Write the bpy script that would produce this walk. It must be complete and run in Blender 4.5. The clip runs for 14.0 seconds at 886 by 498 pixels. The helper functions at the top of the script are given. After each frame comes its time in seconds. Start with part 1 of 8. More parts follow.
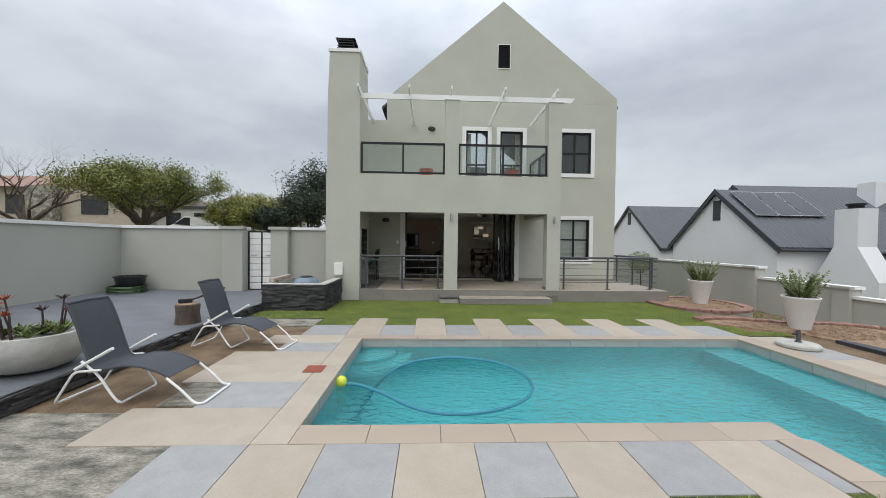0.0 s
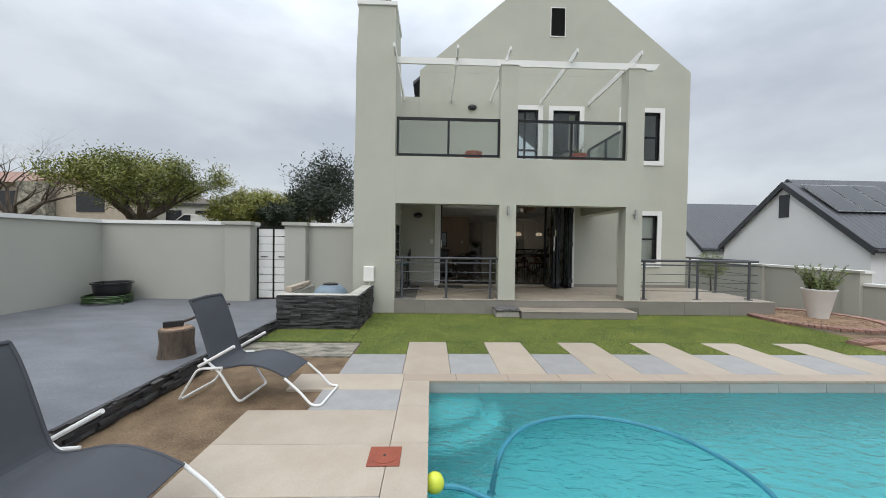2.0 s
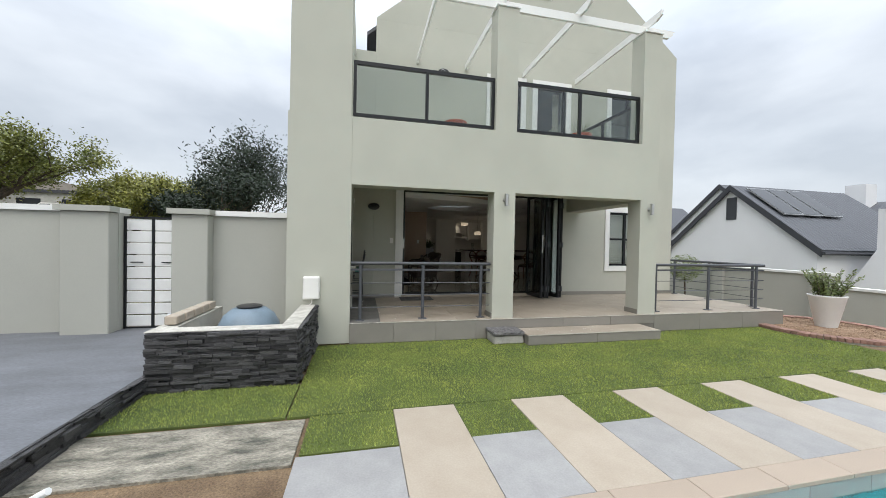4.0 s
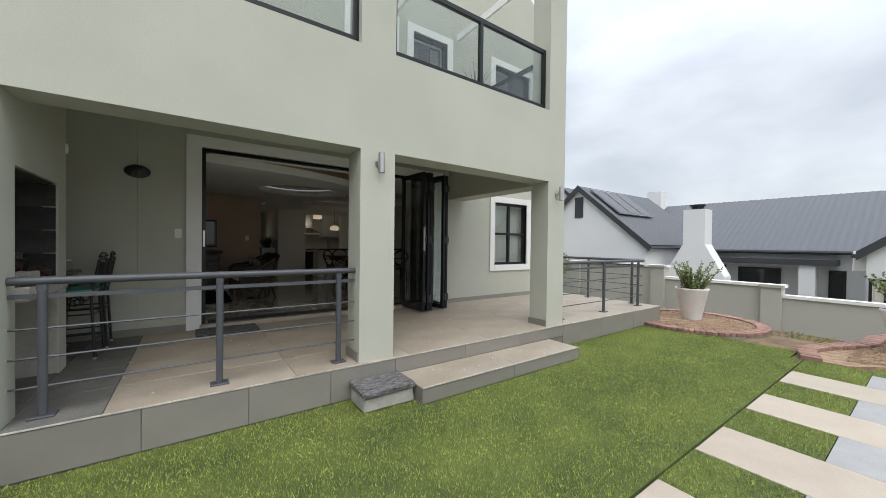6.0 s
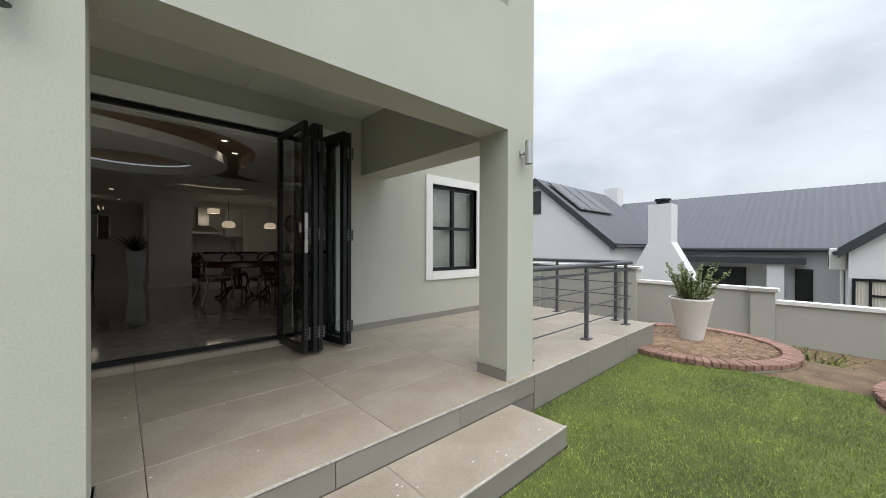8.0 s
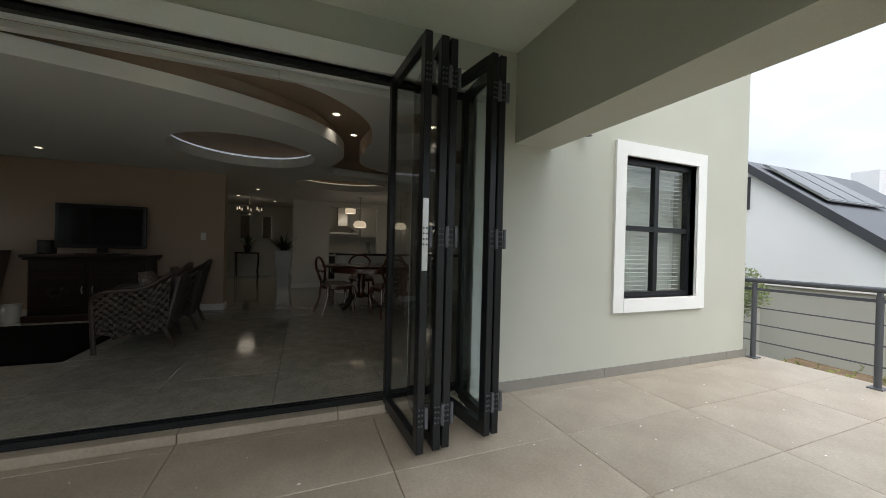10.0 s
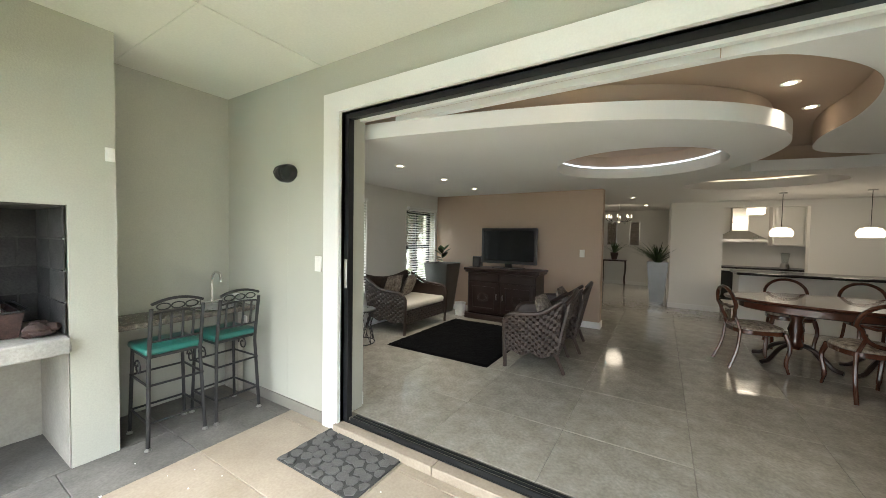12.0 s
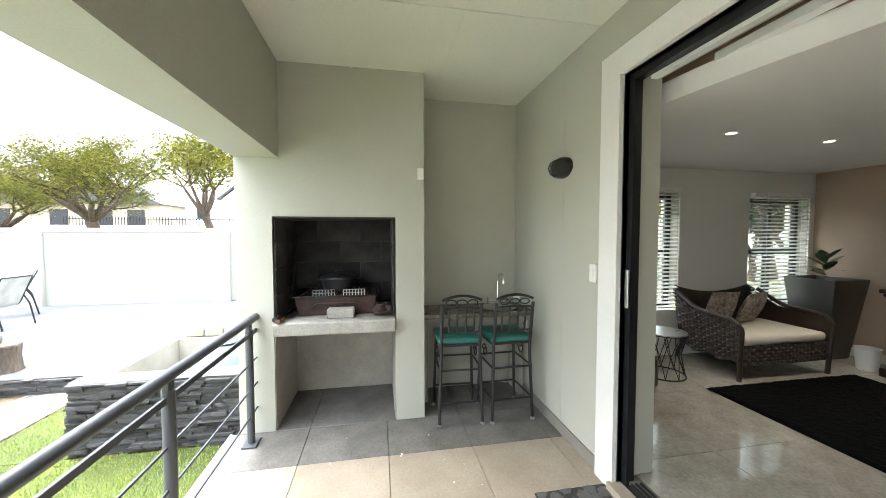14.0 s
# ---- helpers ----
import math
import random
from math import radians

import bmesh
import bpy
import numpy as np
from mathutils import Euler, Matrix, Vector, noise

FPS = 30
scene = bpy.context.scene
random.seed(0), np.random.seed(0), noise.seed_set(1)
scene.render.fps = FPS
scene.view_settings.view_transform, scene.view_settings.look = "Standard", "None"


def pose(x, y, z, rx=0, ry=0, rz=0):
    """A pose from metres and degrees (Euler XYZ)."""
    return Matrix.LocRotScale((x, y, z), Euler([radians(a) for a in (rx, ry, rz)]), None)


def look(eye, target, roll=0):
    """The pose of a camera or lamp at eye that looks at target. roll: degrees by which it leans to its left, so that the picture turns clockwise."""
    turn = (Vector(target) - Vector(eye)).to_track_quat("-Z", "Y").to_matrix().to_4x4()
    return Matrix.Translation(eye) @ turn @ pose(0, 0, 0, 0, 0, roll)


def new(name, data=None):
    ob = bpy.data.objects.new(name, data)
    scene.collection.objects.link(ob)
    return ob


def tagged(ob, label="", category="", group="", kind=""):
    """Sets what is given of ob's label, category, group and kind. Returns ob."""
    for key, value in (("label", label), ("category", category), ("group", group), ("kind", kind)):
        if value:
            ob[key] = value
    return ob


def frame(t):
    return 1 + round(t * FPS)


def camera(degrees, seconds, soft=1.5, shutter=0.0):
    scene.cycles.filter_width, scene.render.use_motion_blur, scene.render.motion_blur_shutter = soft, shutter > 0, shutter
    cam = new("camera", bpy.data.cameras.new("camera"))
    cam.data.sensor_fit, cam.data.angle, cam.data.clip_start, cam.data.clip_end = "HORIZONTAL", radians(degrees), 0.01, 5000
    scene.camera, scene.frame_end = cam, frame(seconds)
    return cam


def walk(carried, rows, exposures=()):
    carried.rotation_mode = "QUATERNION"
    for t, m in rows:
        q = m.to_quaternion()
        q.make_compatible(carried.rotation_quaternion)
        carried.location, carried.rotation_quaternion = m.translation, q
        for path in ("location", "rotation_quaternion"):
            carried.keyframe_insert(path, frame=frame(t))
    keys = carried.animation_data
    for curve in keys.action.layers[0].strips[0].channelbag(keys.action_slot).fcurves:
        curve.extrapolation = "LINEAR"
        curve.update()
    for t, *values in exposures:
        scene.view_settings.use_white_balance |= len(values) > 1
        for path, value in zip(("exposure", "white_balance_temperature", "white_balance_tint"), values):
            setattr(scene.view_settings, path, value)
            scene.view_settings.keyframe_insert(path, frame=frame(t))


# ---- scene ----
cam = camera(102.9, 14.0, soft=0.5)
PATH = [
    (0, (0.189, 0.642, 1.593), (0.263, 2.641, 1.554), 0.7),
    (0.5, (-0.067, 1.053, 1.585), (-0.002, 3.052, 1.544), 0.8),
    (1, (-0.347, 1.526, 1.586), (-0.289, 3.525, 1.548), 0.8),
    (1.5, (-0.65, 2.001, 1.565), (-0.593, 4.0, 1.528), 0.8),
    (2, (-0.901, 2.507, 1.555), (-0.837, 4.506, 1.516), 0.8),
    (2.2, (-0.998, 2.722, 1.558), (-0.908, 4.719, 1.52), 0.9),
    (4.3, (-1.541, 5.076, 1.533), (-1.016, 7.006, 1.496), 1.0),
    (4.5, (-1.472, 5.307, 1.562), (-0.887, 7.219, 1.521), 0.9),
    (5, (-1.354, 5.912, 1.513), (-0.576, 7.754, 1.476), 0.9),
    (5.5, (-1.089, 6.473, 1.466), (-0.111, 8.217, 1.439), 0.8),
    (6, (-0.752, 6.955, 1.466), (0.405, 8.586, 1.442), 0.7),
    (6.5, (-0.33, 7.368, 1.445), (0.964, 8.892, 1.425), 0.5),
    (7, (0.153, 7.709, 1.457), (1.512, 9.176, 1.432), 0.3),
    (7.2, (0.341, 7.835, 1.438), (1.7, 9.302, 1.42), 0.2),
    (9.3, (1.753, 9.574, 1.413), (2.977, 11.156, 1.4), 1.0),
    (9.5, (1.786, 9.757, 1.422), (2.907, 11.414, 1.416), 1.0),
    (10, (1.78, 10.105, 1.493), (2.518, 11.964, 1.482), 1.4),
    (10.5, (1.704, 10.327, 1.621), (2.022, 12.302, 1.595), 1.4),
    (10.8, (1.655, 10.428, 1.696), (1.712, 12.426, 1.633), 1.0),
    (11, (1.622, 10.5, 1.7), (1.496, 12.495, 1.644), 0.7),
    (11.5, (1.585, 10.636, 1.791), (0.966, 12.537, 1.729), 1.1),
    (12, (1.396, 10.76, 1.805), (0.342, 12.458, 1.733), 1.0),
    (12.5, (1.135, 10.907, 1.794), (-0.298, 12.3, 1.714), 0.8),
    (13, (0.958, 11.018, 1.809), (-0.736, 12.078, 1.73), 0.5),
    (13.5, (0.932, 11.139, 1.824), (-0.973, 11.743, 1.743), 0.1),
    (14, (1.139, 11.251, 1.821), (-0.826, 11.61, 1.736), -0.0),
]
walk(cam, [(t, look(e, g, r)) for t, e, g, r in PATH],
     exposures=[(0, 0.02), (2.2, 0.15), (4.3, 0.42), (7.2, 0.42), (9.3, 0.38), (10.0, 0.78), (10.5, 1.5), (11.0, 2.35), (11.5, 3.05), (12.0, 3.32), (12.5, 3.38), (13.0, 3.3), (13.5, 3.15), (14.0, 2.9)])

# ---- light ----
world = bpy.data.worlds.new("overcast_sky")
scene.world = world
world.use_nodes = True
wn, wl = world.node_tree.nodes, world.node_tree.links
wn.clear()
w_out = wn.new("ShaderNodeOutputWorld")
w_bg = wn.new("ShaderNodeBackground")
w_sky = wn.new("ShaderNodeTexSky")
w_sky.sky_type = "NISHITA"
w_sky.sun_disc = False
w_sky.sun_elevation = radians(48)
w_sky.sun_rotation = radians(200)
w_sky.air_density, w_sky.dust_density = 1.4, 3.0
w_co = wn.new("ShaderNodeTexCoord")
w_map = wn.new("ShaderNodeMapping")
w_map.inputs["Scale"].default_value = (1.2, 1.2, 2.6)
w_map.inputs["Location"].default_value = (0.4, 1.7, 0.2)
w_n1 = wn.new("ShaderNodeTexNoise")
w_n1.inputs["Scale"].default_value = 2.3
w_n1.inputs["Detail"].default_value = 7.0
w_n1.inputs["Roughness"].default_value = 0.5
w_n1.inputs["Distortion"].default_value = 0.08
w_ramp = wn.new("ShaderNodeValToRGB")
w_ramp.color_ramp.elements[0].position, w_ramp.color_ramp.elements[0].color = 0.36, (4.6, 5.0, 5.6, 1)
w_ramp.color_ramp.elements[1].position, w_ramp.color_ramp.elements[1].color = 0.64, (6.4, 6.8, 7.35, 1)
w_mix = wn.new("ShaderNodeMixRGB")
w_mix.inputs[0].default_value = 0.86
wl.new(w_co.outputs["Generated"], w_map.inputs["Vector"])
wl.new(w_map.outputs["Vector"], w_n1.inputs["Vector"])
wl.new(w_n1.outputs["Fac"], w_ramp.inputs["Fac"])
wl.new(w_sky.outputs["Color"], w_mix.inputs[1])
wl.new(w_ramp.outputs["Color"], w_mix.inputs[2])
w_sep = wn.new("ShaderNodeSeparateXYZ")
w_up = wn.new("ShaderNodeMapRange")
w_up.interpolation_type = "SMOOTHSTEP"
w_up.inputs["From Min"].default_value, w_up.inputs["From Max"].default_value = 0.30, 0.95
w_up.inputs["To Min"].default_value, w_up.inputs["To Max"].default_value = 1.0, 2.9
w_mul = wn.new("ShaderNodeVectorMath")
w_mul.operation = "SCALE"
wl.new(w_co.outputs["Generated"], w_sep.inputs[0])
wl.new(w_sep.outputs["Z"], w_up.inputs["Value"])
wl.new(w_mix.outputs["Color"], w_mul.inputs[0])
wl.new(w_up.outputs["Result"], w_mul.inputs["Scale"])
wl.new(w_mul.outputs["Vector"], w_bg.inputs["Color"])
w_bg.inputs["Strength"].default_value = 0.108
wl.new(w_bg.outputs["Background"], w_out.inputs["Surface"])

sun = new("sun", bpy.data.lights.new("sun", "SUN"))
sun.data.energy, sun.data.angle, sun.data.color = 1.0, radians(60), (1.0, 0.97, 0.92)
sun.matrix_world = look((0, 0, 20), (5.0, 12.0, 0))


# ---- materials ----
def mat(name, base, rough=0.7, var=0.10, scale=1.5, fine=60.0, bump=0.15, metal=0.0, tint=None, rand=0.0, stretch=(1, 1, 1), dist=0.01, coat=0.0, spec=0.5, island=0.0):
    """A surface with broad and fine variation, and grain relief. tint: a second colour in the broad patches."""
    m = bpy.data.materials.new(name)
    m.use_nodes = True
    n, l = m.node_tree.nodes, m.node_tree.links
    p = n["Principled BSDF"]
    co = n.new("ShaderNodeTexCoord")
    mp = n.new("ShaderNodeMapping")
    mp.inputs["Scale"].default_value = stretch
    l.new(co.outputs["Object"], mp.inputs["Vector"])
    n1 = n.new("ShaderNodeTexNoise")
    n1.inputs["Scale"].default_value, n1.inputs["Detail"].default_value, n1.inputs["Roughness"].default_value = scale, 6.0, 0.6
    n2 = n.new("ShaderNodeTexNoise")
    n2.inputs["Scale"].default_value, n2.inputs["Detail"].default_value = fine, 4.0
    l.new(mp.outputs["Vector"], n1.inputs["Vector"])
    l.new(mp.outputs["Vector"], n2.inputs["Vector"])
    c2 = tint or tuple(c * (1 - 1.6 * var) for c in base)
    r1 = n.new("ShaderNodeValToRGB")
    r1.color_ramp.elements[0].position, r1.color_ramp.elements[0].color = 0.32, (*c2, 1)
    r1.color_ramp.elements[1].position, r1.color_ramp.elements[1].color = 0.68, (*base, 1)
    l.new(n1.outputs["Fac"], r1.inputs["Fac"])
    mr = n.new("ShaderNodeMapRange")
    mr.inputs["From Min"].default_value, mr.inputs["From Max"].default_value = 0.25, 0.75
    mr.inputs["To Min"].default_value, mr.inputs["To Max"].default_value = 1 - var, 1 + var * 0.6
    l.new(n2.outputs["Fac"], mr.inputs["Value"])
    mul = n.new("ShaderNodeVectorMath")
    mul.operation = "SCALE"
    l.new(r1.outputs["Color"], mul.inputs[0])
    l.new(mr.outputs["Result"], mul.inputs["Scale"])
    last = mul
    if rand or island:
        oi = n.new("ShaderNodeObjectInfo" if rand else "ShaderNodeNewGeometry")
        rand = rand or island
        m2 = n.new("ShaderNodeMapRange")
        m2.inputs["To Min"].default_value, m2.inputs["To Max"].default_value = 1 - rand, 1 + rand
        l.new(oi.outputs["Random Per Island" if island else "Random"], m2.inputs["Value"])
        mul2 = n.new("ShaderNodeVectorMath")
        mul2.operation = "SCALE"
        l.new(last.outputs["Vector"], mul2.inputs[0])
        l.new(m2.outputs["Result"], mul2.inputs["Scale"])
        last = mul2
    l.new(last.outputs["Vector"], p.inputs["Base Color"])
    rr = n.new("ShaderNodeMapRange")
    rr.inputs["To Min"].default_value, rr.inputs["To Max"].default_value = max(rough - 0.09, 0.02), min(rough + 0.09, 1)
    l.new(n1.outputs["Fac"], rr.inputs["Value"])
    l.new(rr.outputs["Result"], p.inputs["Roughness"])
    p.inputs["Metallic"].default_value = metal
    p.inputs["Coat Weight"].default_value = coat
    p.inputs["Specular IOR Level"].default_value = spec
    if bump:
        b = n.new("ShaderNodeBump")
        b.inputs["Strength"].default_value, b.inputs["Distance"].default_value = bump, dist
        l.new(n2.outputs["Fac"], b.inputs["Height"])
        l.new(b.outputs["Normal"], p.inputs["Normal"])
    return m


def glass_mat(name, tint=(0.92, 0.95, 0.94), rough=0.01, ior=1.5):
    m = bpy.data.materials.new(name)
    m.use_nodes = True
    n, l = m.node_tree.nodes, m.node_tree.links
    n.remove(n["Principled BSDF"])
    t, g, f, x, pw, mr = (n.new("ShaderNode" + k) for k in ("BsdfTransparent", "BsdfGlossy", "LayerWeight", "MixShader", "Math", "MapRange"))
    t.inputs["Color"].default_value = (*tint, 1)
    g.inputs["Roughness"].default_value = rough
    pw.operation = "POWER"
    pw.inputs[1].default_value = 4.0
    l.new(f.outputs["Facing"], pw.inputs[0])
    mr.inputs["To Min"].default_value = ((ior - 1) / (ior + 1)) ** 2 * 1.4
    l.new(pw.outputs["Value"], mr.inputs["Value"])
    l.new(mr.outputs["Result"], x.inputs[0])
    l.new(t.outputs["BSDF"], x.inputs[1])
    l.new(g.outputs["BSDF"], x.inputs[2])
    l.new(x.outputs["Shader"], n["Material Output"].inputs["Surface"])
    return m


def lamp_mat(name, colour, strength):
    m = bpy.data.materials.new(name)
    m.use_nodes = True
    p = m.node_tree.nodes["Principled BSDF"]
    p.inputs["Base Color"].default_value = (0.9, 0.88, 0.84, 1)
    p.inputs["Emission Color"].default_value = (*colour, 1)
    p.inputs["Emission Strength"].default_value = strength
    return m


M = {}
M["plaster"] = mat("grey_green_plaster", (0.475, 0.477, 0.405), 0.85, 0.06, 0.9, 110, 0.2, dist=0.006)
M["plaster_garden"] = mat("garden_wall_plaster", (0.42, 0.42, 0.37), 0.88, 0.06, 0.7, 120, 0.14, dist=0.006)
M["white_trim"] = mat("white_painted_plaster", (0.78, 0.78, 0.75), 0.6, 0.04, 1.5, 90, 0.06)
M["soffit"] = mat("pale_concrete_soffit", (0.74, 0.75, 0.67), 0.85, 0.05, 0.9, 60, 0.2)
M["black_alu"] = mat("black_aluminium", (0.011, 0.0125, 0.014), 0.35, 0.1, 4, 150, 0.02, spec=0.35)
M["grey_steel"] = mat("grey_painted_steel", (0.075, 0.08, 0.09), 0.42, 0.1, 5, 120, 0.03)
M["steel"] = mat("brushed_steel", (0.55, 0.55, 0.53), 0.3, 0.08, 4, 150, 0.03, metal=1.0)
M["steel_dark"] = mat("dull_silver", (0.26, 0.26, 0.25), 0.42, 0.12, 3, 120, 0.05, metal=1.0)
M["mat_pebble"] = mat("worn_grey_rubber", (0.13, 0.132, 0.13), 0.85, 0.2, 8, 120, 0.3)
M["chrome"] = mat("chrome", (0.75, 0.75, 0.75), 0.12, 0.04, 4, 150, 0.0, metal=1.0)
M["glass"] = glass_mat("clear_glass")
M["glass_smoke"] = glass_mat("balustrade_glass", (0.80, 0.83, 0.82))
M["tile_terrace"] = mat("beige_porcelain_tile", (0.40, 0.345, 0.275), 0.5, 0.14, 2.3, 60, 0.05, tint=(0.30, 0.25, 0.19), rand=0.04)
M["tile_dark"] = mat("dark_grey_tile", (0.19, 0.182, 0.165), 0.65, 0.25, 3.5, 60, 0.12, tint=(0.09, 0.087, 0.078), rand=0.06)
M["tile_riser"] = mat("grey_riser_tile", (0.24, 0.225, 0.195), 0.55, 0.08, 2.5, 150, 0.04, rand=0.05)
M["tile_sand"] = mat("sand_paver", (0.43, 0.37, 0.295), 0.6, 0.08, 2.6, 70, 0.06, tint=(0.37, 0.31, 0.24), rand=0.06)
M["tile_grey"] = mat("pale_grey_paver", (0.335, 0.33, 0.32), 0.6, 0.09, 4.5, 70, 0.08, tint=(0.27, 0.265, 0.26), rand=0.05)
M["coping"] = mat("sand_coping", (0.39, 0.315, 0.245), 0.6, 0.06, 1.4, 120, 0.06, rand=0.05)
M["waterline"] = mat("grey_waterline_tile", (0.34, 0.34, 0.32), 0.4, 0.08, 3, 120, 0.05, rand=0.07)
M["grout"] = mat("grey_grout", (0.20, 0.185, 0.16), 0.9, 0.12, 6, 150, 0.1)
M["concrete_patio"] = mat("blue_grey_painted_concrete", (0.17, 0.178, 0.195), 0.55, 0.22, 1.6, 30, 0.2, tint=(0.105, 0.11, 0.12), stretch=(1, 2.2, 1))
M["old_concrete"] = mat("weathered_concrete", (0.46, 0.42, 0.34), 0.9, 0.5, 3.2, 45, 0.9, tint=(0.09, 0.09, 0.07), dist=0.02, stretch=(1, 2.4, 1))
M["soil"] = mat("dry_brown_earth", (0.26, 0.18, 0.105), 0.95, 0.5, 3.5, 70, 0.9, tint=(0.125, 0.08, 0.045), dist=0.02)
M["gravel"] = mat("wood_chip_mulch", (0.42, 0.29, 0.19), 0.95, 0.35, 9, 90, 0.8, tint=(0.22, 0.135, 0.08), dist=0.02)
M["turf_base"] = mat("artificial_turf_backing", (0.14, 0.175, 0.035), 0.95, 0.3, 1.3, 120, 0.8, tint=(0.05, 0.075, 0.016), dist=0.02)
M["turf"] = mat("artificial_turf_blade", (0.36, 0.40, 0.085), 0.75, 0.5, 2.2, 24, 0.0, tint=(0.20, 0.27, 0.055), island=0.36)
M["slate"] = mat("dark_slate_cladding", (0.085, 0.083, 0.082), 0.62, 0.25, 7, 90, 0.6, tint=(0.028, 0.028, 0.03), rand=0.6, dist=0.01)
M["pool"] = mat("pale_blue_pool_plaster", (0.26, 0.64, 0.66), 0.7, 0.06, 1.6, 60, 0.05, tint=(0.21, 0.58, 0.60))
M["brick_red"] = mat("red_paving_brick", (0.33, 0.19, 0.145), 0.85, 0.2, 9, 120, 0.3, rand=0.22)
M["white_pot"] = mat("white_fibre_cement", (0.82, 0.82, 0.80), 0.6, 0.05, 3, 120, 0.08)
M["stone_pot"] = mat("cast_stone", (0.50, 0.49, 0.45), 0.85, 0.13, 6, 120, 0.25, tint=(0.36, 0.35, 0.31))
M["roof"] = mat("dark_grey_roof_sheet", (0.085, 0.09, 0.10), 0.5, 0.12, 1.2, 40, 0.05)
M["roof_trim"] = mat("charcoal_fascia", (0.04, 0.042, 0.048), 0.55, 0.1, 2, 60, 0.05)
M["neighbour_wall"] = mat("light_grey_render", (0.72, 0.72, 0.72), 0.85, 0.04, 0.4, 90, 0.1)
M["dark_glass"] = mat("dark_window_glass", (0.02, 0.022, 0.025), 0.08, 0.2, 1.0, 20, 0.0)
M["dark_room"] = mat("unlit_room", (0.05, 0.05, 0.05), 0.9, 0.1, 1, 20, 0)
M["ground"] = mat("far_ground", (0.17, 0.155, 0.11), 0.95, 0.25, 0.15, 6, 0.3, tint=(0.10, 0.115, 0.05))
M["room_white"] = mat("white_room_paint", (0.74, 0.73, 0.69), 0.8, 0.03, 0.6, 120, 0.05)
M["room_ceiling"] = mat("white_ceiling_paint", (0.78, 0.77, 0.74), 0.8, 0.02, 0.6, 120, 0.03)
M["room_brown"] = mat("taupe_wall_paint", (0.46, 0.35, 0.265), 0.8, 0.03, 0.7, 120, 0.05)
M["room_tile"] = mat("polished_grey_porcelain", (0.40, 0.38, 0.335), 0.1, 0.2, 6, 50, 0.0, tint=(0.28, 0.265, 0.225), rand=0.05, coat=0.3)
M["dark_wood"] = mat("dark_mahogany", (0.026, 0.014, 0.010), 0.32, 0.3, 2.5, 30, 0.1, tint=(0.022, 0.010, 0.008), stretch=(1, 1, 9))
M["table_wood"] = mat("polished_mahogany", (0.11, 0.040, 0.023), 0.18, 0.25, 2.5, 30, 0.03, tint=(0.075, 0.024, 0.014), stretch=(6, 1, 1), coat=0.5)
M["rattan"] = mat("brown_woven_rattan", (0.075, 0.054, 0.041), 0.5, 0.45, 26, 60, 0.3, tint=(0.022, 0.014, 0.011))
M["rattan_frame"] = mat("dark_cane_frame", (0.05, 0.03, 0.022), 0.45, 0.2, 8, 60, 0.1)
M["cream_cloth"] = mat("cream_cushion_cloth", (0.62, 0.58, 0.50), 0.95, 0.06, 4, 260, 0.25)
M["pattern_cloth"] = mat("grey_brown_patterned_cloth", (0.42, 0.37, 0.32), 0.95, 0.2, 26, 200, 0.2, tint=(0.10, 0.075, 0.06))
M["rug"] = mat("black_shag_rug", (0.004, 0.004, 0.0045), 0.98, 0.4, 18, 260, 0.9, dist=0.03, spec=0.1)
M["screen"] = mat("tv_screen", (0.010, 0.012, 0.014), 0.06, 0.1, 1, 20, 0.0)
M["black_plastic"] = mat("black_plastic", (0.015, 0.015, 0.016), 0.3, 0.1, 3, 80, 0.02)
M["blind"] = mat("white_blind_slat", (0.80, 0.80, 0.77), 0.5, 0.03, 3, 60, 0.0)
M["white_gloss"] = mat("white_plastic", (0.80, 0.79, 0.75), 0.35, 0.03, 3, 80, 0.0)
M["soot"] = mat("sooty_concrete_block", (0.075, 0.072, 0.068), 0.95, 0.35, 3.0, 70, 0.4, tint=(0.02, 0.02, 0.019), rand=0.35, dist=0.01)
M["raw_plaster"] = mat("raw_cement_plaster", (0.47, 0.45, 0.39), 0.92, 0.1, 2.2, 60, 0.3, tint=(0.33, 0.31, 0.26))
M["slate_cap"] = mat("layered_weathered_slate", (0.27, 0.26, 0.255), 0.8, 0.5, 14, 60, 0.8, tint=(0.035, 0.032, 0.032), stretch=(1, 3, 3), dist=0.02)
M["nosing"] = mat("pale_tile_edge", (0.60, 0.58, 0.52), 0.7, 0.25, 9, 60, 0.2, tint=(0.36, 0.34, 0.29))
M["slab"] = mat("cast_concrete_slab", (0.44, 0.425, 0.38), 0.9, 0.15, 4, 70, 0.35, tint=(0.27, 0.26, 0.235))
M["iron"] = mat("black_cast_iron", (0.018, 0.018, 0.019), 0.5, 0.2, 10, 120, 0.15)
M["rust"] = mat("rusty_brown_steel", (0.085, 0.045, 0.035), 0.75, 0.35, 9, 90, 0.3, tint=(0.03, 0.02, 0.018))
M["teal"] = mat("teal_vinyl", (0.025, 0.16, 0.135), 0.3, 0.1, 5, 120, 0.06)
M["lounger"] = mat("charcoal_mesh_cloth", (0.06, 0.066, 0.078), 0.7, 0.12, 6, 420, 0.3)
M["white_tube"] = mat("white_powder_coat", (0.78, 0.78, 0.76), 0.35, 0.04, 6, 120, 0.02)
M["bark"] = mat("grey_brown_bark", (0.14, 0.105, 0.075), 0.95, 0.3, 6, 50, 0.7, tint=(0.05, 0.038, 0.03), stretch=(1, 1, 0.25), dist=0.03)
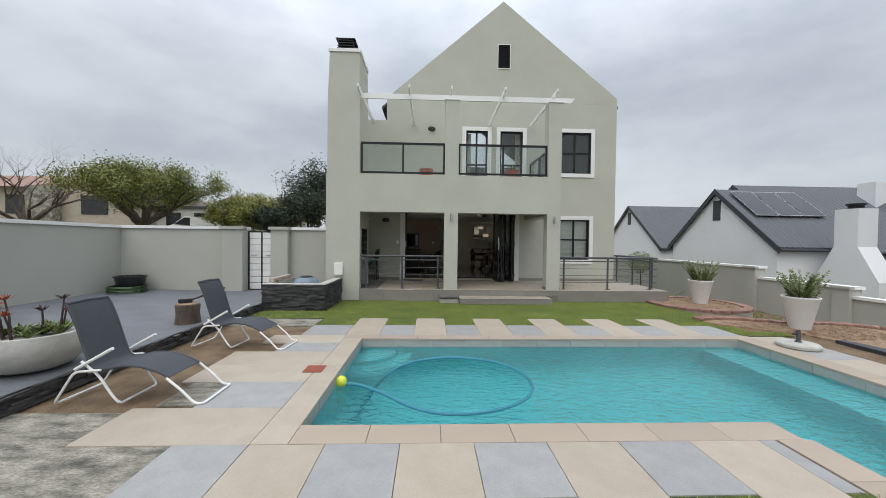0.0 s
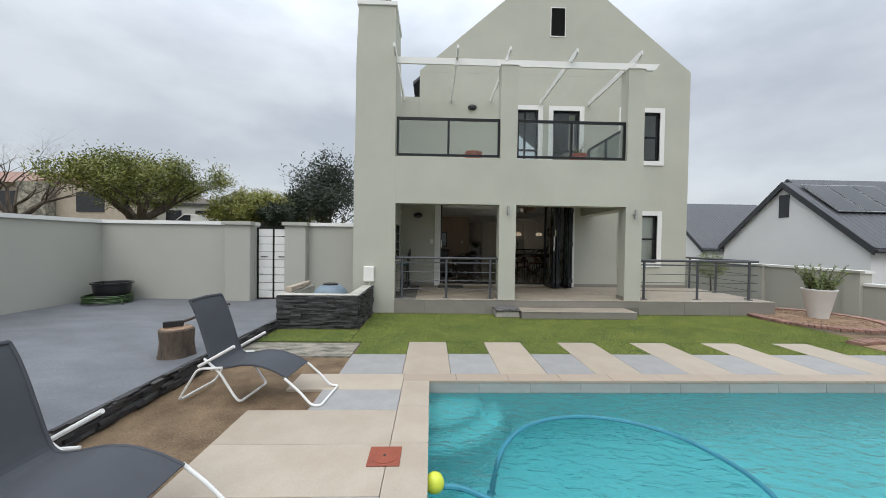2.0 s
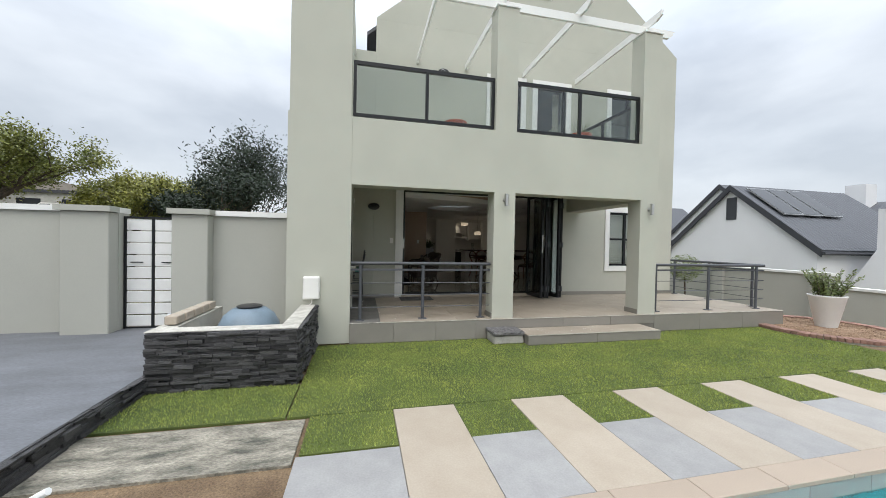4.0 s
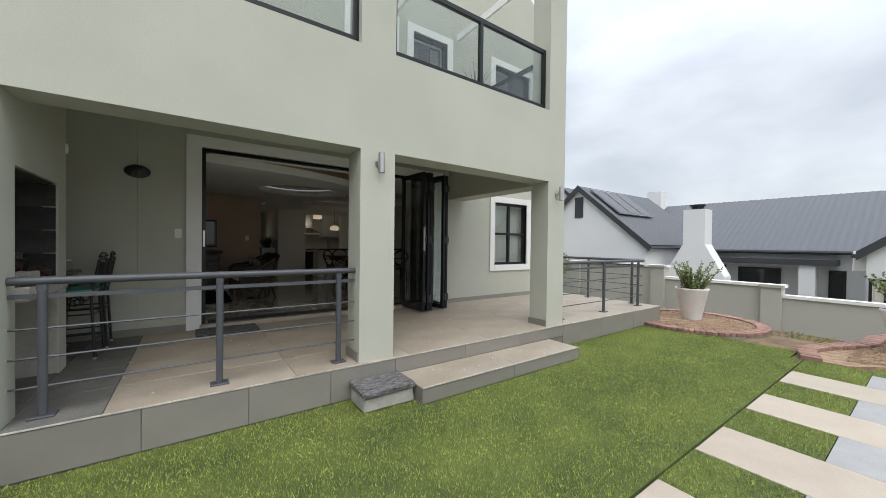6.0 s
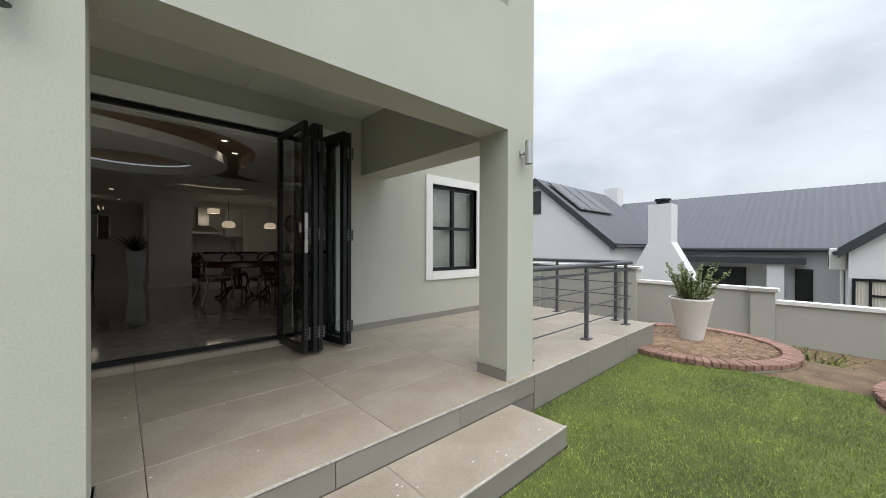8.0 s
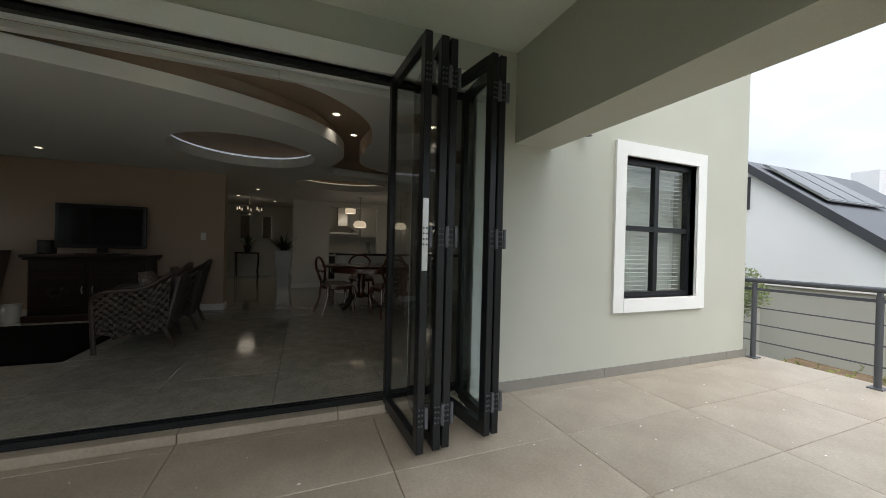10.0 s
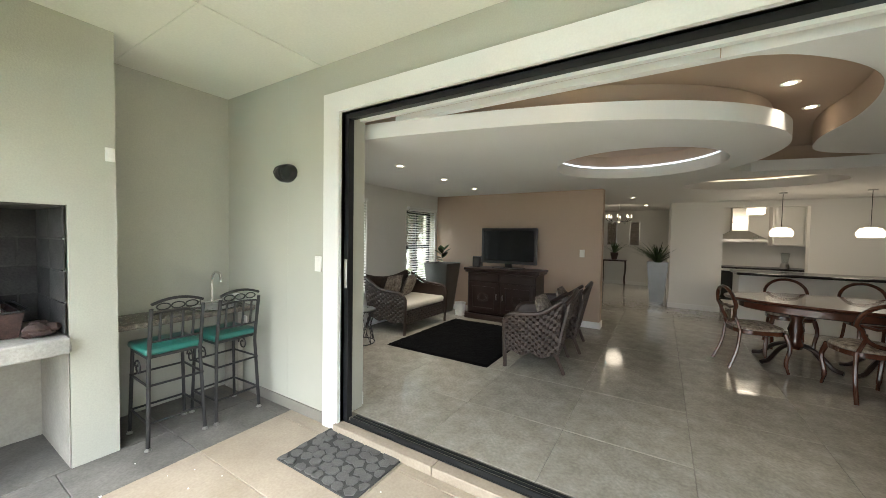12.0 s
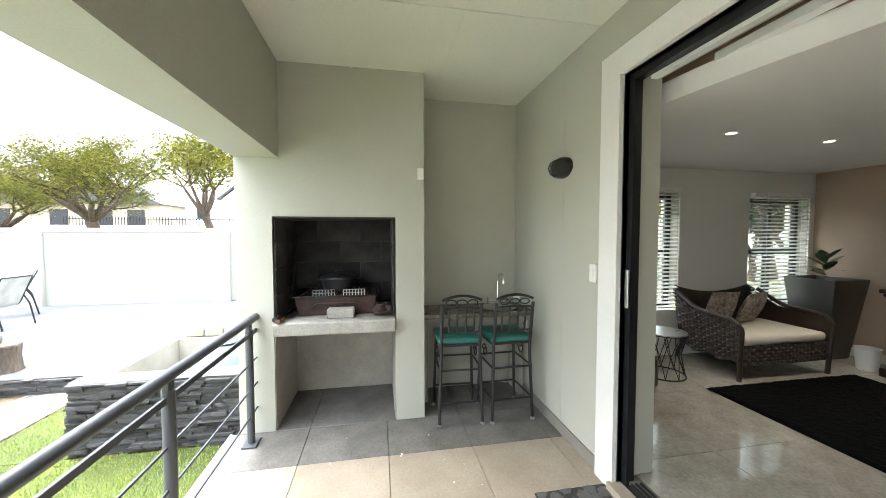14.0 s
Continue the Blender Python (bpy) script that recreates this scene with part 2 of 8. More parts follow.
M["leaf"] = mat("olive_green_leaf", (0.23, 0.23, 0.04), 0.6, 0.35, 0.9, 20, 0.0, tint=(0.10, 0.13, 0.025), island=0.45)
M["leaf_yellow"] = mat("yellow_green_leaf", (0.30, 0.29, 0.05), 0.6, 0.35, 1.2, 20, 0.0, tint=(0.13, 0.15, 0.03), island=0.45)
M["leaf_dark"] = mat("dark_green_leaf", (0.030, 0.048, 0.022), 0.6, 0.35, 2, 20, 0.0, tint=(0.012, 0.022, 0.012), island=0.4)
M["leaf_sage"] = mat("sage_green_leaf", (0.17, 0.21, 0.055), 0.6, 0.3, 6, 30, 0.0, tint=(0.09, 0.12, 0.035))
M["green_plant"] = mat("glossy_plant_leaf", (0.05, 0.10, 0.025), 0.35, 0.3, 6, 30, 0.0, tint=(0.02, 0.045, 0.015))
M["roof_tile"] = mat("faded_clay_roof_tile", (0.33, 0.20, 0.155), 0.85, 0.15, 2, 30, 0.2)
M["terracotta"] = mat("orange_terracotta", (0.50, 0.12, 0.065), 0.75, 0.12, 6, 90, 0.15)
M["red_cover"] = mat("red_brown_cover", (0.30, 0.075, 0.04), 0.75, 0.15, 8, 90, 0.2)
M["hose"] = mat("blue_grey_pool_hose", (0.03, 0.22, 0.30), 0.45, 0.1, 6, 60, 0.0)
M["mat_rubber"] = mat("grey_rubber", (0.055, 0.056, 0.056), 0.85, 0.2, 6, 120, 0.3)
M["downlight"] = lamp_mat("downlight_glow", (1.0, 0.86, 0.62), 2.0)
M["pendant"] = lamp_mat("opal_shade_glow", (1.0, 0.80, 0.55), 0.28)
M["strip"] = lamp_mat("cool_cove_strip", (0.75, 0.85, 1.0), 0.16)
M["cove"] = lamp_mat("warm_cove_strip", (1.0, 0.88, 0.62), 0.12)


# ---- mesh helpers ----
def box(bm, x0, y0, z0, x1, y1, z1):
    vs = [bm.verts.new((x, y, z)) for z in (z0, z1) for x, y in ((x0, y0), (x1, y0), (x1, y1), (x0, y1))]
    for f in ((3, 2, 1, 0), (4, 5, 6, 7), (0, 1, 5, 4), (1, 2, 6, 5), (2, 3, 7, 6), (3, 0, 4, 7)):
        bm.faces.new([vs[i] for i in f])
    return bm


def soft_box(bm, x0, y0, z0, x1, y1, z1, b=0.01, seg=1):
    t = bmesh.new()
    box(t, x0, y0, z0, x1, y1, z1)
    bmesh.ops.bevel(t, geom=t.edges[:], offset=b, segments=seg, profile=0.5, affect="EDGES")
    join(bm, t)
    return bm


def join(bm, t, m=None):
    if m is not None:
        t.transform(m)
    vs = [bm.verts.new(v.co) for v in t.verts]
    t.verts.index_update()
    for f in t.faces:
        bm.faces.new([vs[v.index] for v in f.verts])
    t.free()


def obox(bm, c, size, rz=0.0, rx=0.0, ry=0.0, b=0.0):
    t = bmesh.new()
    sx, sy, sz = (s / 2 for s in size)
    (soft_box if b else box)(t, -sx, -sy, -sz, sx, sy, sz, *([b] if b else []))
    join(bm, t, pose(*c, rx, ry, rz))


def prism(bm, pts, v, axis="z"):
    """A flat outline pts, pushed from v[0] to v[1] along axis; the outline's two numbers are the other two axes in order."""
    def at(p, w):
        return (p[0], p[1], w) if axis == "z" else (p[0], w, p[1]) if axis == "y" else (w, p[0], p[1])
    lo, hi = ([bm.verts.new(at(p, w)) for p in pts] for w in v)
    n = len(pts)
    caps = [bm.faces.new(lo[::-1]), bm.faces.new(hi)]
    sides = [bm.faces.new((lo[i], lo[(i + 1) % n], hi[(i + 1) % n], hi[i])) for i in range(n)]
    bmesh.ops.recalc_face_normals(bm, faces=caps + sides)
    bmesh.ops.triangulate(bm, faces=[f for f in caps if len(f.verts) > 4])
    return bm


def rings(bm, loops, closed=True, caps=True):
    rows = [[bm.verts.new(p) for p in lp] for lp in loops]
    k = len(rows[0])
    for a, b in zip(rows, rows[1:]):
        for i in range(k if closed else k - 1):
            bm.faces.new((a[i], a[(i + 1) % k], b[(i + 1) % k], b[i]))
    if caps and closed:
        bm.faces.new(rows[0][::-1])
        bm.faces.new(rows[-1])
    return bm


def lathe(bm, prof, c=(0, 0, 0), seg=24, sx=1.0, sy=1.0, square=0.0):
    loops = []
    for r, z in prof:
        lp = []
        for i in range(seg):
            a = 2 * math.pi * i / seg
            q = 1.0
            if square:
                q = 1.0 / (abs(math.cos(a)) ** square + abs(math.sin(a)) ** square) ** (1.0 / square)
            lp.append((c[0] + r * q * math.cos(a) * sx, c[1] + r * q * math.sin(a) * sy, c[2] + z))
        loops.append(lp)
    return rings(bm, loops)


def fillet(pts, r, n=4):
    """A path with its inner corners rounded."""
    pts = [Vector(p) for p in pts]
    out = [pts[0]]
    for a, b, c in zip(pts, pts[1:], pts[2:]):
        d = min(r, (a - b).length * 0.45, (c - b).length * 0.45)
        p, q = b + (a - b).normalized() * d, b + (c - b).normalized() * d
        out += [p.lerp(b, t).lerp(b.lerp(q, t), t) for t in [i / n for i in range(n + 1)]]
    return out + [pts[-1]]


def tube(bm, pts, r, seg=8, closed=False, flat=1.0):
    pts = [Vector(p) for p in pts]
    n = len(pts)
    loops, up = [], None
    for i, p in enumerate(pts):
        if closed:
            d = pts[(i + 1) % n] - pts[i - 1]
        else:
            d = pts[min(i + 1, n - 1)] - pts[max(i - 1, 0)]
        d.normalize()
        if up is None:
            up = Vector((0, 0, 1)) if abs(d.z) < 0.9 else Vector((1, 0, 0))
        s = d.cross(up).normalized()
        up = s.cross(d).normalized()
        rr = r[i] if isinstance(r, (list, tuple)) else r
        loops.append([p + (s * math.cos(a) + up * math.sin(a) * flat) * rr for a in [2 * math.pi * j / seg for j in range(seg)]])
    if closed:
        loops.append(loops[0])
    return rings(bm, loops, True, not closed)


def rod(bm, a, b, r, seg=8, r2=None):
    return tube(bm, [a, b], [r, r if r2 is None else r2], seg)


def part(name, bm, material, parent=None, label="", smooth=False):
    me = bpy.data.meshes.new(name)
    bm.normal_update()
    if smooth:
        for f in bm.faces:
            f.smooth = True
    bm.to_mesh(me)
    bm.free()
    me.materials.append(M[material] if isinstance(material, str) else material)
    ob = new(name, me)
    if smooth:
        me.set_sharp_from_angle(angle=radians(38))
    if parent is not None:
        ob.parent = parent
    if label:
        ob["label"] = label
    return ob


def thing(name, label, category, group="", at=None):
    ob = new(name)
    ob.empty_display_size = 0.1
    if at is not None:
        ob.matrix_world = at
    return tagged(ob, label, category, group)


def setting(name, bm, material, label="", category=""):
    return tagged(part(name, bm, material), label, category, kind="structure")


def BM():
    return bmesh.new()


def wall_bm(axis, a0, a1, t0, t1, z0, z1, holes=()):
    """A wall with openings. axis: along which it runs; a: its stretch there; t: its two faces; holes: (a0, a1, z0, z1)."""
    bm = BM()
    ax = sorted({a0, a1, *[h[0] for h in holes], *[h[1] for h in holes]})
    zx = sorted({z0, z1, *[h[2] for h in holes], *[h[3] for h in holes]})
    na, nz = len(ax) - 1, len(zx) - 1

    def solid(i, k):
        if not (0 <= i < na and 0 <= k < nz):
            return False
        a, z = (ax[i] + ax[i + 1]) / 2, (zx[k] + zx[k + 1]) / 2
        return not any(h[0] < a < h[1] and h[2] < z < h[3] for h in holes)
    cache = {}

    def v(i, t, k):
        if (i, t, k) not in cache:
            cache[i, t, k] = bm.verts.new((ax[i], t, zx[k]) if axis == "x" else (t, ax[i], zx[k]))
        return cache[i, t, k]
    for i in range(na):
        for k in range(nz):
            if not solid(i, k):
                continue
            quads = [[(i, t0, k), (i + 1, t0, k), (i + 1, t0, k + 1), (i, t0, k + 1)], [(i, t1, k), (i, t1, k + 1), (i + 1, t1, k + 1), (i + 1, t1, k)]]
            if not solid(i - 1, k):
                quads.append([(i, t0, k), (i, t0, k + 1), (i, t1, k + 1), (i, t1, k)])
            if not solid(i + 1, k):
                quads.append([(i + 1, t0, k), (i + 1, t1, k), (i + 1, t1, k + 1), (i + 1, t0, k + 1)])
            if not solid(i, k - 1):
                quads.append([(i, t0, k), (i, t1, k), (i + 1, t1, k), (i + 1, t0, k)])
            if not solid(i, k + 1):
                quads.append([(i, t0, k + 1), (i + 1, t0, k + 1), (i + 1, t1, k + 1), (i, t1, k + 1)])
            for q in quads:
                bm.faces.new([v(*c) for c in q])
    bmesh.ops.recalc_face_normals(bm, faces=bm.faces[:])
    return bm


# ---- large structure: ground, pool, house shell ----
FY, BY = 10.21, 12.61          # garden front of the house, and the wall behind the terrace
TF = 10.15                     # front edge of the terrace
TZ, IZ = 0.31, 0.40            # terrace and room floor
PX0, PX1, PY0, PY1, PNX = -0.925, 5.47, 3.68, 6.46, 3.34   # pool

bm = BM()
for x0, y0, x1, y1 in ((-400, -400, 400, -9), (-400, 26, 400, 400), (-400, -9, -8.8, 26), (11.2, -9, 400, 26)):
    box(bm, x0, y0, -1.4, x1, y1, -0.9)
box(bm, -8.8, -9, -2.2, 11.2, 26, -1.7)
setting("ground", bm, "ground")

bm = BM()
for x0, y0, x1, y1 in ((-8.6, -8, PX0 - 0.15, 12.6), (PX0 - 0.15, PY1 + 0.15, 7.0, 12.6), (PX0 - 0.15, -8, PNX - 0.15, PY0 - 0.15), (PX1 + 0.15, -8, 7.0, PY1 + 0.15), (PNX - 0.15, -8, PX1 + 0.15, 0.35)):
    box(bm, x0, y0, -0.9, x1, y1, -0.03)
setting("ground_bed", bm, "soil", "compacted earth under the garden surfaces", "ground")

bm = BM()
sl = []
for i in range(25):
    row = []
    for j in range(41):
        x, y = 6.9 + 4.2 * i / 24, -8 + 22 * j / 40
        s = max(0.0, min(1.0, (x - 7.2) / 2.6))
        z = -0.03 - 0.50 * s * s * (3 - 2 * s) + 0.035 * noise.noise((x * 1.3, y * 1.3, 0))
        row.append(bm.verts.new((x, y, z)))
    sl.append(row)
for a, b in zip(sl, sl[1:]):
    for j in range(40):
        bm.faces.new((a[j], b[j], b[j + 1], a[j + 1]))
setting("ground_slope", bm, "soil", "bare sloping soil along the boundary wall", "ground")

bm = BM()
prism(bm, [(-8.6, -8), (-3.62, -8), (-3.62, 9.9), (-2.6, 9.9), (-2.6, 10.9), (-8.6, 10.9)], (-0.03, 0.17))
setting("pavement_patio", bm, "concrete_patio", "blue-grey painted concrete patio with worn patches", "patio")

# pool shell and water
bm = BM()
for x0, y0, x1, y1 in ((PX0 - 0.15, PY0 - 0.15, PX0, PY1 + 0.15), (PX0, PY1, PX1 + 0.15, PY1 + 0.15), (PX1, 0.5, PX1 + 0.15, PY1), (PX0, PY0 - 0.15, PNX, PY0), (PNX - 0.15, 0.5, PNX, PY0 - 0.15), (PNX - 0.15, 0.35, PX1 + 0.15, 0.5)):
    box(bm, x0, y0, -1.08, x1, y1, -0.034)
box(bm, PX0 - 0.15, 0.35, -1.3, PX1 + 0.15, PY1 + 0.15, -1.082)
setting("pool_basin", bm, "pool", "pale blue plastered swimming pool basin", "pool")
bm = BM()
lathe(bm, [(0.85, -1.08), (0.85, -0.50), (0.80, -0.46), (0.60, -0.46), (0.60, -0.32), (0.56, -0.29), (0.0, -0.29)], (PX0 + 0.0, PY1, 0), 32)
geom = bm.verts[:] + bm.edges[:] + bm.faces[:]
bmesh.ops.bisect_plane(bm, geom=geom, plane_co=(PX0 + 0.002, 0, 0), plane_no=(-1, 0, 0), clear_outer=True)
geom = bm.verts[:] + bm.edges[:] + bm.faces[:]
bmesh.ops.bisect_plane(bm, geom=geom, plane_co=(0, PY1 - 0.002, 0), plane_no=(0, 1, 0), clear_outer=True)
box(bm, 4.85, 0.5, -1.08, PX1 - 0.002, PY1 - 0.002, -0.30)
setting("pool_step", bm, "pool", "submerged pale blue pool steps and ledge", "pool step")

water = bpy.data.materials.new("pool_water")
water.use_nodes = True
n, l = water.node_tree.nodes, water.node_tree.links
n.remove(n["Principled BSDF"])
wt, wg, wf, wx, wb, wo, wc, wm = (n.new("ShaderNode" + k) for k in ("BsdfRefraction", "BsdfGlossy", "Fresnel", "MixShader", "Bump", "TexNoise", "TexCoord", "Mapping"))
wt.inputs["IOR"].default_value = 1.33
wt.inputs["Roughness"].default_value = 0.0
l.new(wb.outputs["Normal"], wt.inputs["Normal"])
wt.inputs["Color"].default_value = (0.66, 0.96, 0.97, 1)
wg.inputs["Roughness"].default_value = 0.03
wf.inputs["IOR"].default_value = 1.33
wm.inputs["Scale"].default_value = (1.0, 1.7, 1.0)
wm.inputs["Rotation"].default_value = (0, 0, 0.35)
wo.inputs["Scale"].default_value, wo.inputs["Detail"].default_value, wo.inputs["Distortion"].default_value = 6.5, 4.0, 0.9
wb.inputs["Strength"].default_value, wb.inputs["Distance"].default_value = 0.8, 0.06
l.new(wc.outputs["Object"], wm.inputs["Vector"])
l.new(wm.outputs["Vector"], wo.inputs["Vector"])
l.new(wo.outputs["Fac"], wb.inputs["Height"])
l.new(wb.outputs["Normal"], wg.inputs["Normal"])
l.new(wb.outputs["Normal"], wf.inputs["Normal"])
l.new(wf.outputs["Fac"], wx.inputs[0])
l.new(wt.outputs["BSDF"], wx.inputs[1])
l.new(wg.outputs["BSDF"], wx.inputs[2])
l.new(wx.outputs["Shader"], n["Material Output"].inputs["Surface"])
bm = BM()
vs = [bm.verts.new((x, y, -0.14)) for x, y in ((PX0, PY0), (PNX, PY0), (PNX, 0.5), (PX1, 0.5), (PX1, PY1), (PX0, PY1))]
bm.faces.new(vs)
setting("water", bm, water, "clear turquoise pool water with ripples", "water")

# terrace base and steps
bm = BM()
box(bm, -1.70, TF + 0.012, -0.03, 6.80, BY, TZ - 0.012)
setting("terrace_base", bm, "grout", "grouted terrace slab under the tiles", "terrace")
bm = BM()
box(bm, 0.97, 9.685, -0.03, 3.37, TF + 0.012, 0.138)
setting("step_base", bm, "grout", "grouted base of the entrance step", "step")
bm = BM()
box(bm, -2.25, 11.62, -0.03, -1.702, BY, TZ - 0.012)
box(bm, -2.40, 10.47, -0.03, -1.702, 11.385, TZ - 0.012)
setting("nook_base", bm, "grout", "grouted slab under the braai and sink nook", "terrace")

# terrace front: columns, beam and balcony upstand
bm = wall_bm("x", -1.70, 3.76, FY, FY + 0.31, 0.0, 5.42, [(-1.70, 0.57, 0.0, 2.39), (0.94, 3.39, 0.0, 2.39), (-1.70, 0.57, 3.40, 5.42), (0.94, 3.39, 3.40, 5.42)])
setting("wall_terrace_front", bm, "plaster", "grey-green plastered terrace columns, beam and balcony upstand", "wall")
bm = BM()
box(bm, 3.39, FY + 0.312, 2.36, 3.76, BY, 3.40)
setting("wall_terrace_beam", bm, "plaster", "grey-green plastered side beam over the terrace", "beam")
bm = BM()
box(bm, -2.25, FY + 0.312, 3.10, 3.388, BY, 3.28)
setting("ceiling_terrace", bm, "soffit", "pale painted concrete terrace soffit with board marks", "ceiling")

# braai block with its chimney
bm = wall_bm("y", FY, 11.615, -2.60, -1.702, 0.0, 3.40, [(10.465, 11.385, 0.0, 1.955)])
box(bm, -2.598, 10.467, 0, -2.42, 11.383, 1.953)
setting("wall_braai", bm, "plaster", "grey-green plastered built-in braai chimney breast", "wall")
bm = BM()
q = [[(-2.58, FY + 0.004, 3.402), (-1.72, FY + 0.004, 3.402), (-1.72, 11.50, 3.402), (-2.58, 11.50, 3.402)],
     [(-2.57, FY + 0.01, 5.50), (-1.72, FY + 0.01, 5.50), (-1.72, 11.48, 5.50), (-2.57, 11.48, 5.50)],
     [(-2.53, FY + 0.03, 6.62), (-1.74, FY + 0.03, 6.62), (-1.74, 11.40, 6.62), (-2.53, 11.40, 6.62)]]
rings(bm, q)
setting("wall_chimney", bm, "plaster", "tapered grey-green plastered chimney stack", "chimney")
bm = BM()
soft_box(bm, -2.56, FY, 6.622, -1.71, 11.43, 6.72, 0.01)
setting("trim_chimney_cap", bm, "white_trim", "white painted chimney cap", "trim")
bm = BM()
box(bm, -2.60, 11.617, 0, -2.25, BY, 3.40)
setting("wall_nook", bm, "plaster", "grey-green plastered wall of the sink nook", "wall")

# wall behind the terrace, with the gable over it
DX0, DX1, DZ1 = -0.655, 3.02, 2.71
WIN = [(4.62, 5.65, 1.04, 2.41)]
UP = [(1.37, 2.10, 3.42, 5.37), (2.53, 3.30, 3.42, 5.37), (4.58, 5.66, 3.99, 5.38)]
bm = wall_bm("x", -1.30, 6.54, BY, BY + 0.24, 0.0, 6.36, [(DX0, DX1, TZ - 0.02, DZ1)] + WIN + UP)
setting("wall_house_front", bm, "plaster", "grey-green plastered house wall with door and window openings", "wall")
bm = BM()
prism(bm, [(-1.30, 6.362), (6.54, 6.362), (6.54, 6.57), (2.58, 9.72), (-1.30, 6.40)], (BY, BY + 0.24), "y")
setting("wall_gable", bm, "plaster", "grey-green plastered pointed gable", "wall")
bm = BM()
box(bm, -2.70, BY, 0, -1.302, BY + 0.24, 5.66)
setting("wall_house_wing", bm, "plaster", "grey-green plastered lower wing wall", "wall")
bm = wall_bm("y", BY + 0.242, 24.0, -2.70, -2.45, 0.0, 5.55, [(13.55, 14.70, 0.93, 2.30), (15.70, 16.60, 0.93, 2.26)])
setting("wall_house_left", bm, "plaster", "plastered side wall of the house with windows", "wall")
bm = BM()
box(bm, 6.37, BY + 0.242, 0, 6.56, 24.0, 6.57)
setting("wall_house_right", bm, "plaster", "plastered end wall of the house", "wall")
bm = BM()
box(bm, -2.70, 24.0, 0, 6.56, 24.24, 6.57)
setting("wall_house_back", bm, "plaster", "plastered rear wall of the house", "wall")
bm = BM()
prism(bm, [(-1.50, 6.12), (2.60, 9.58), (6.70, 6.32), (6.70, 6.40), (2.60, 9.66), (-1.50, 6.20)], (BY + 0.245, 24.2), "y")
box(bm, -2.7, BY + 0.245, 5.58, -1.46, 24.2, 5.63)
setting("roof", bm, "roof", "dark grey sheet roof behind the gable", "roof")
bm = BM()
box(bm, -2.44, BY + 0.25, 3.08, 6.36, 23.99, 3.40)
setting("floor_upper", bm, "room_ceiling", "concrete upper floor slab", "floor")

# garden walls
bm = wall_bm("x", -8.40, -2.62, 10.78, 11.02, 0.0, 1.88, [(-4.98, -4.22, 0.0, 1.88)])
setting("wall_garden_back", bm, "plaster_garden", "grey plastered garden wall with white coping", "wall")
bm = BM()
box(bm, -8.64, -8, 0, -8.402, 11.02, 1.88)
setting("wall_garden_left", bm, "plaster_garden", "grey plastered boundary wall with white coping", "wall")
bm = BM()
box(bm, -8.69, -8, 1.882, -8.36, 11.06, 1.96)
box(bm, -8.358, 10.73, 1.882, -4.985, 11.06, 1.96)
box(bm, -4.215, 10.73, 1.882, -2.605, 11.06, 1.96)
setting("trim_wall_coping", bm, "white_trim", "white painted wall coping", "coping")
for k, (x0, x1) in enumerate(((-5.55, -4.98), (-4.22, -3.75))):
    bm = BM()
    soft_box(bm, x0, 10.57, 0.12, x1, 10.778, 1.88, 0.012)
    box(bm, x0 - 0.04, 10.52, 1.882, x1 + 0.04, 10.728, 1.96)
    setting("wall_gate_pier", bm, "plaster_garden", "plastered gate pier", "pier")
for y in (-0.6, 3.3, 7.2):
    bm = BM()
    soft_box(bm, -8.40, y, 0.12, -8.28, y + 0.45, 1.86, 0.012)
    setting("wall_pier", bm, "plaster_garden", "plastered wall pier", "pier")

RW = 10.9
for name, y0, y1, zt in (("wall_boundary_upper", 11.75, 24.0, 0.86), ("wall_boundary_middle", 9.15, 11.748, 0.52), ("wall_boundary_lower", -8, 9.148, 0.28)):
    bm = BM()
    box(bm, RW, y0, -0.9, RW + 0.22, y1, zt)
    setting(name, bm, "plaster_garden", "grey plastered stepped boundary wall", "wall")
    bm = BM()
    box(bm, RW - 0.04, y0 - 0.05, zt + 0.002, RW + 0.26, y1, zt + 0.07)
    setting("trim_boundary_coping", bm, "white_trim", "white painted wall coping", "coping")
for y, zt in ((11.75, 0.86), (14.6, 0.86), (9.15, 0.52), (5.9, 0.28)):
    bm = BM()
    box(bm, RW - 0.12, y, -0.9, RW - 0.002, y + 0.38, zt)
    box(bm, RW - 0.16, y - 0.04, zt + 0.002, RW - 0.042, y + 0.42, zt + 0.07)
    setting("wall_boundary_pier", bm, "plaster_garden", "plastered boundary wall pier", "pier")

# rooms
bm = BM()
box(bm, -2.45, BY + 0.05, IZ - 0.1, 6.37, 24.0, IZ - 0.004)
setting("floor", bm, "grout", "grout bed under polished floor tiles", "floor")
bm = BM()
box(bm, -2.45, 16.69, IZ, 0.60, 16.90, 3.08)
setting("wall_feature", bm, "room_brown", "taupe painted feature wall", "wall")
bm = BM()
box(bm, -2.446, BY + 0.245, IZ, -2.43, 13.54, 3.08)
box(bm, -2.446, 14.71, IZ, -2.43, 15.69, 3.08)
box(bm, -2.446, 16.61, IZ, -2.43, 16.688, 3.08)
for y0, y1, z0, z1 in ((13.54, 14.71, 0.93, 2.30), (15.69, 16.61, 0.93, 2.26)):
    box(bm, -2.446, y0, IZ, -2.43, y1, z0)
    box(bm, -2.446, y0, z1, -2.43, y1, 3.08)
setting("wall_room_left", bm, "room_white", "off-white painted room wall", "wall")
bm = BM()
box(bm, DX1 + 0.02, BY + 0.242, IZ, 6.36, BY + 0.25, 3.08)
box(bm, -2.43, BY + 0.242, IZ, DX0 - 0.02, BY + 0.25, 3.08)
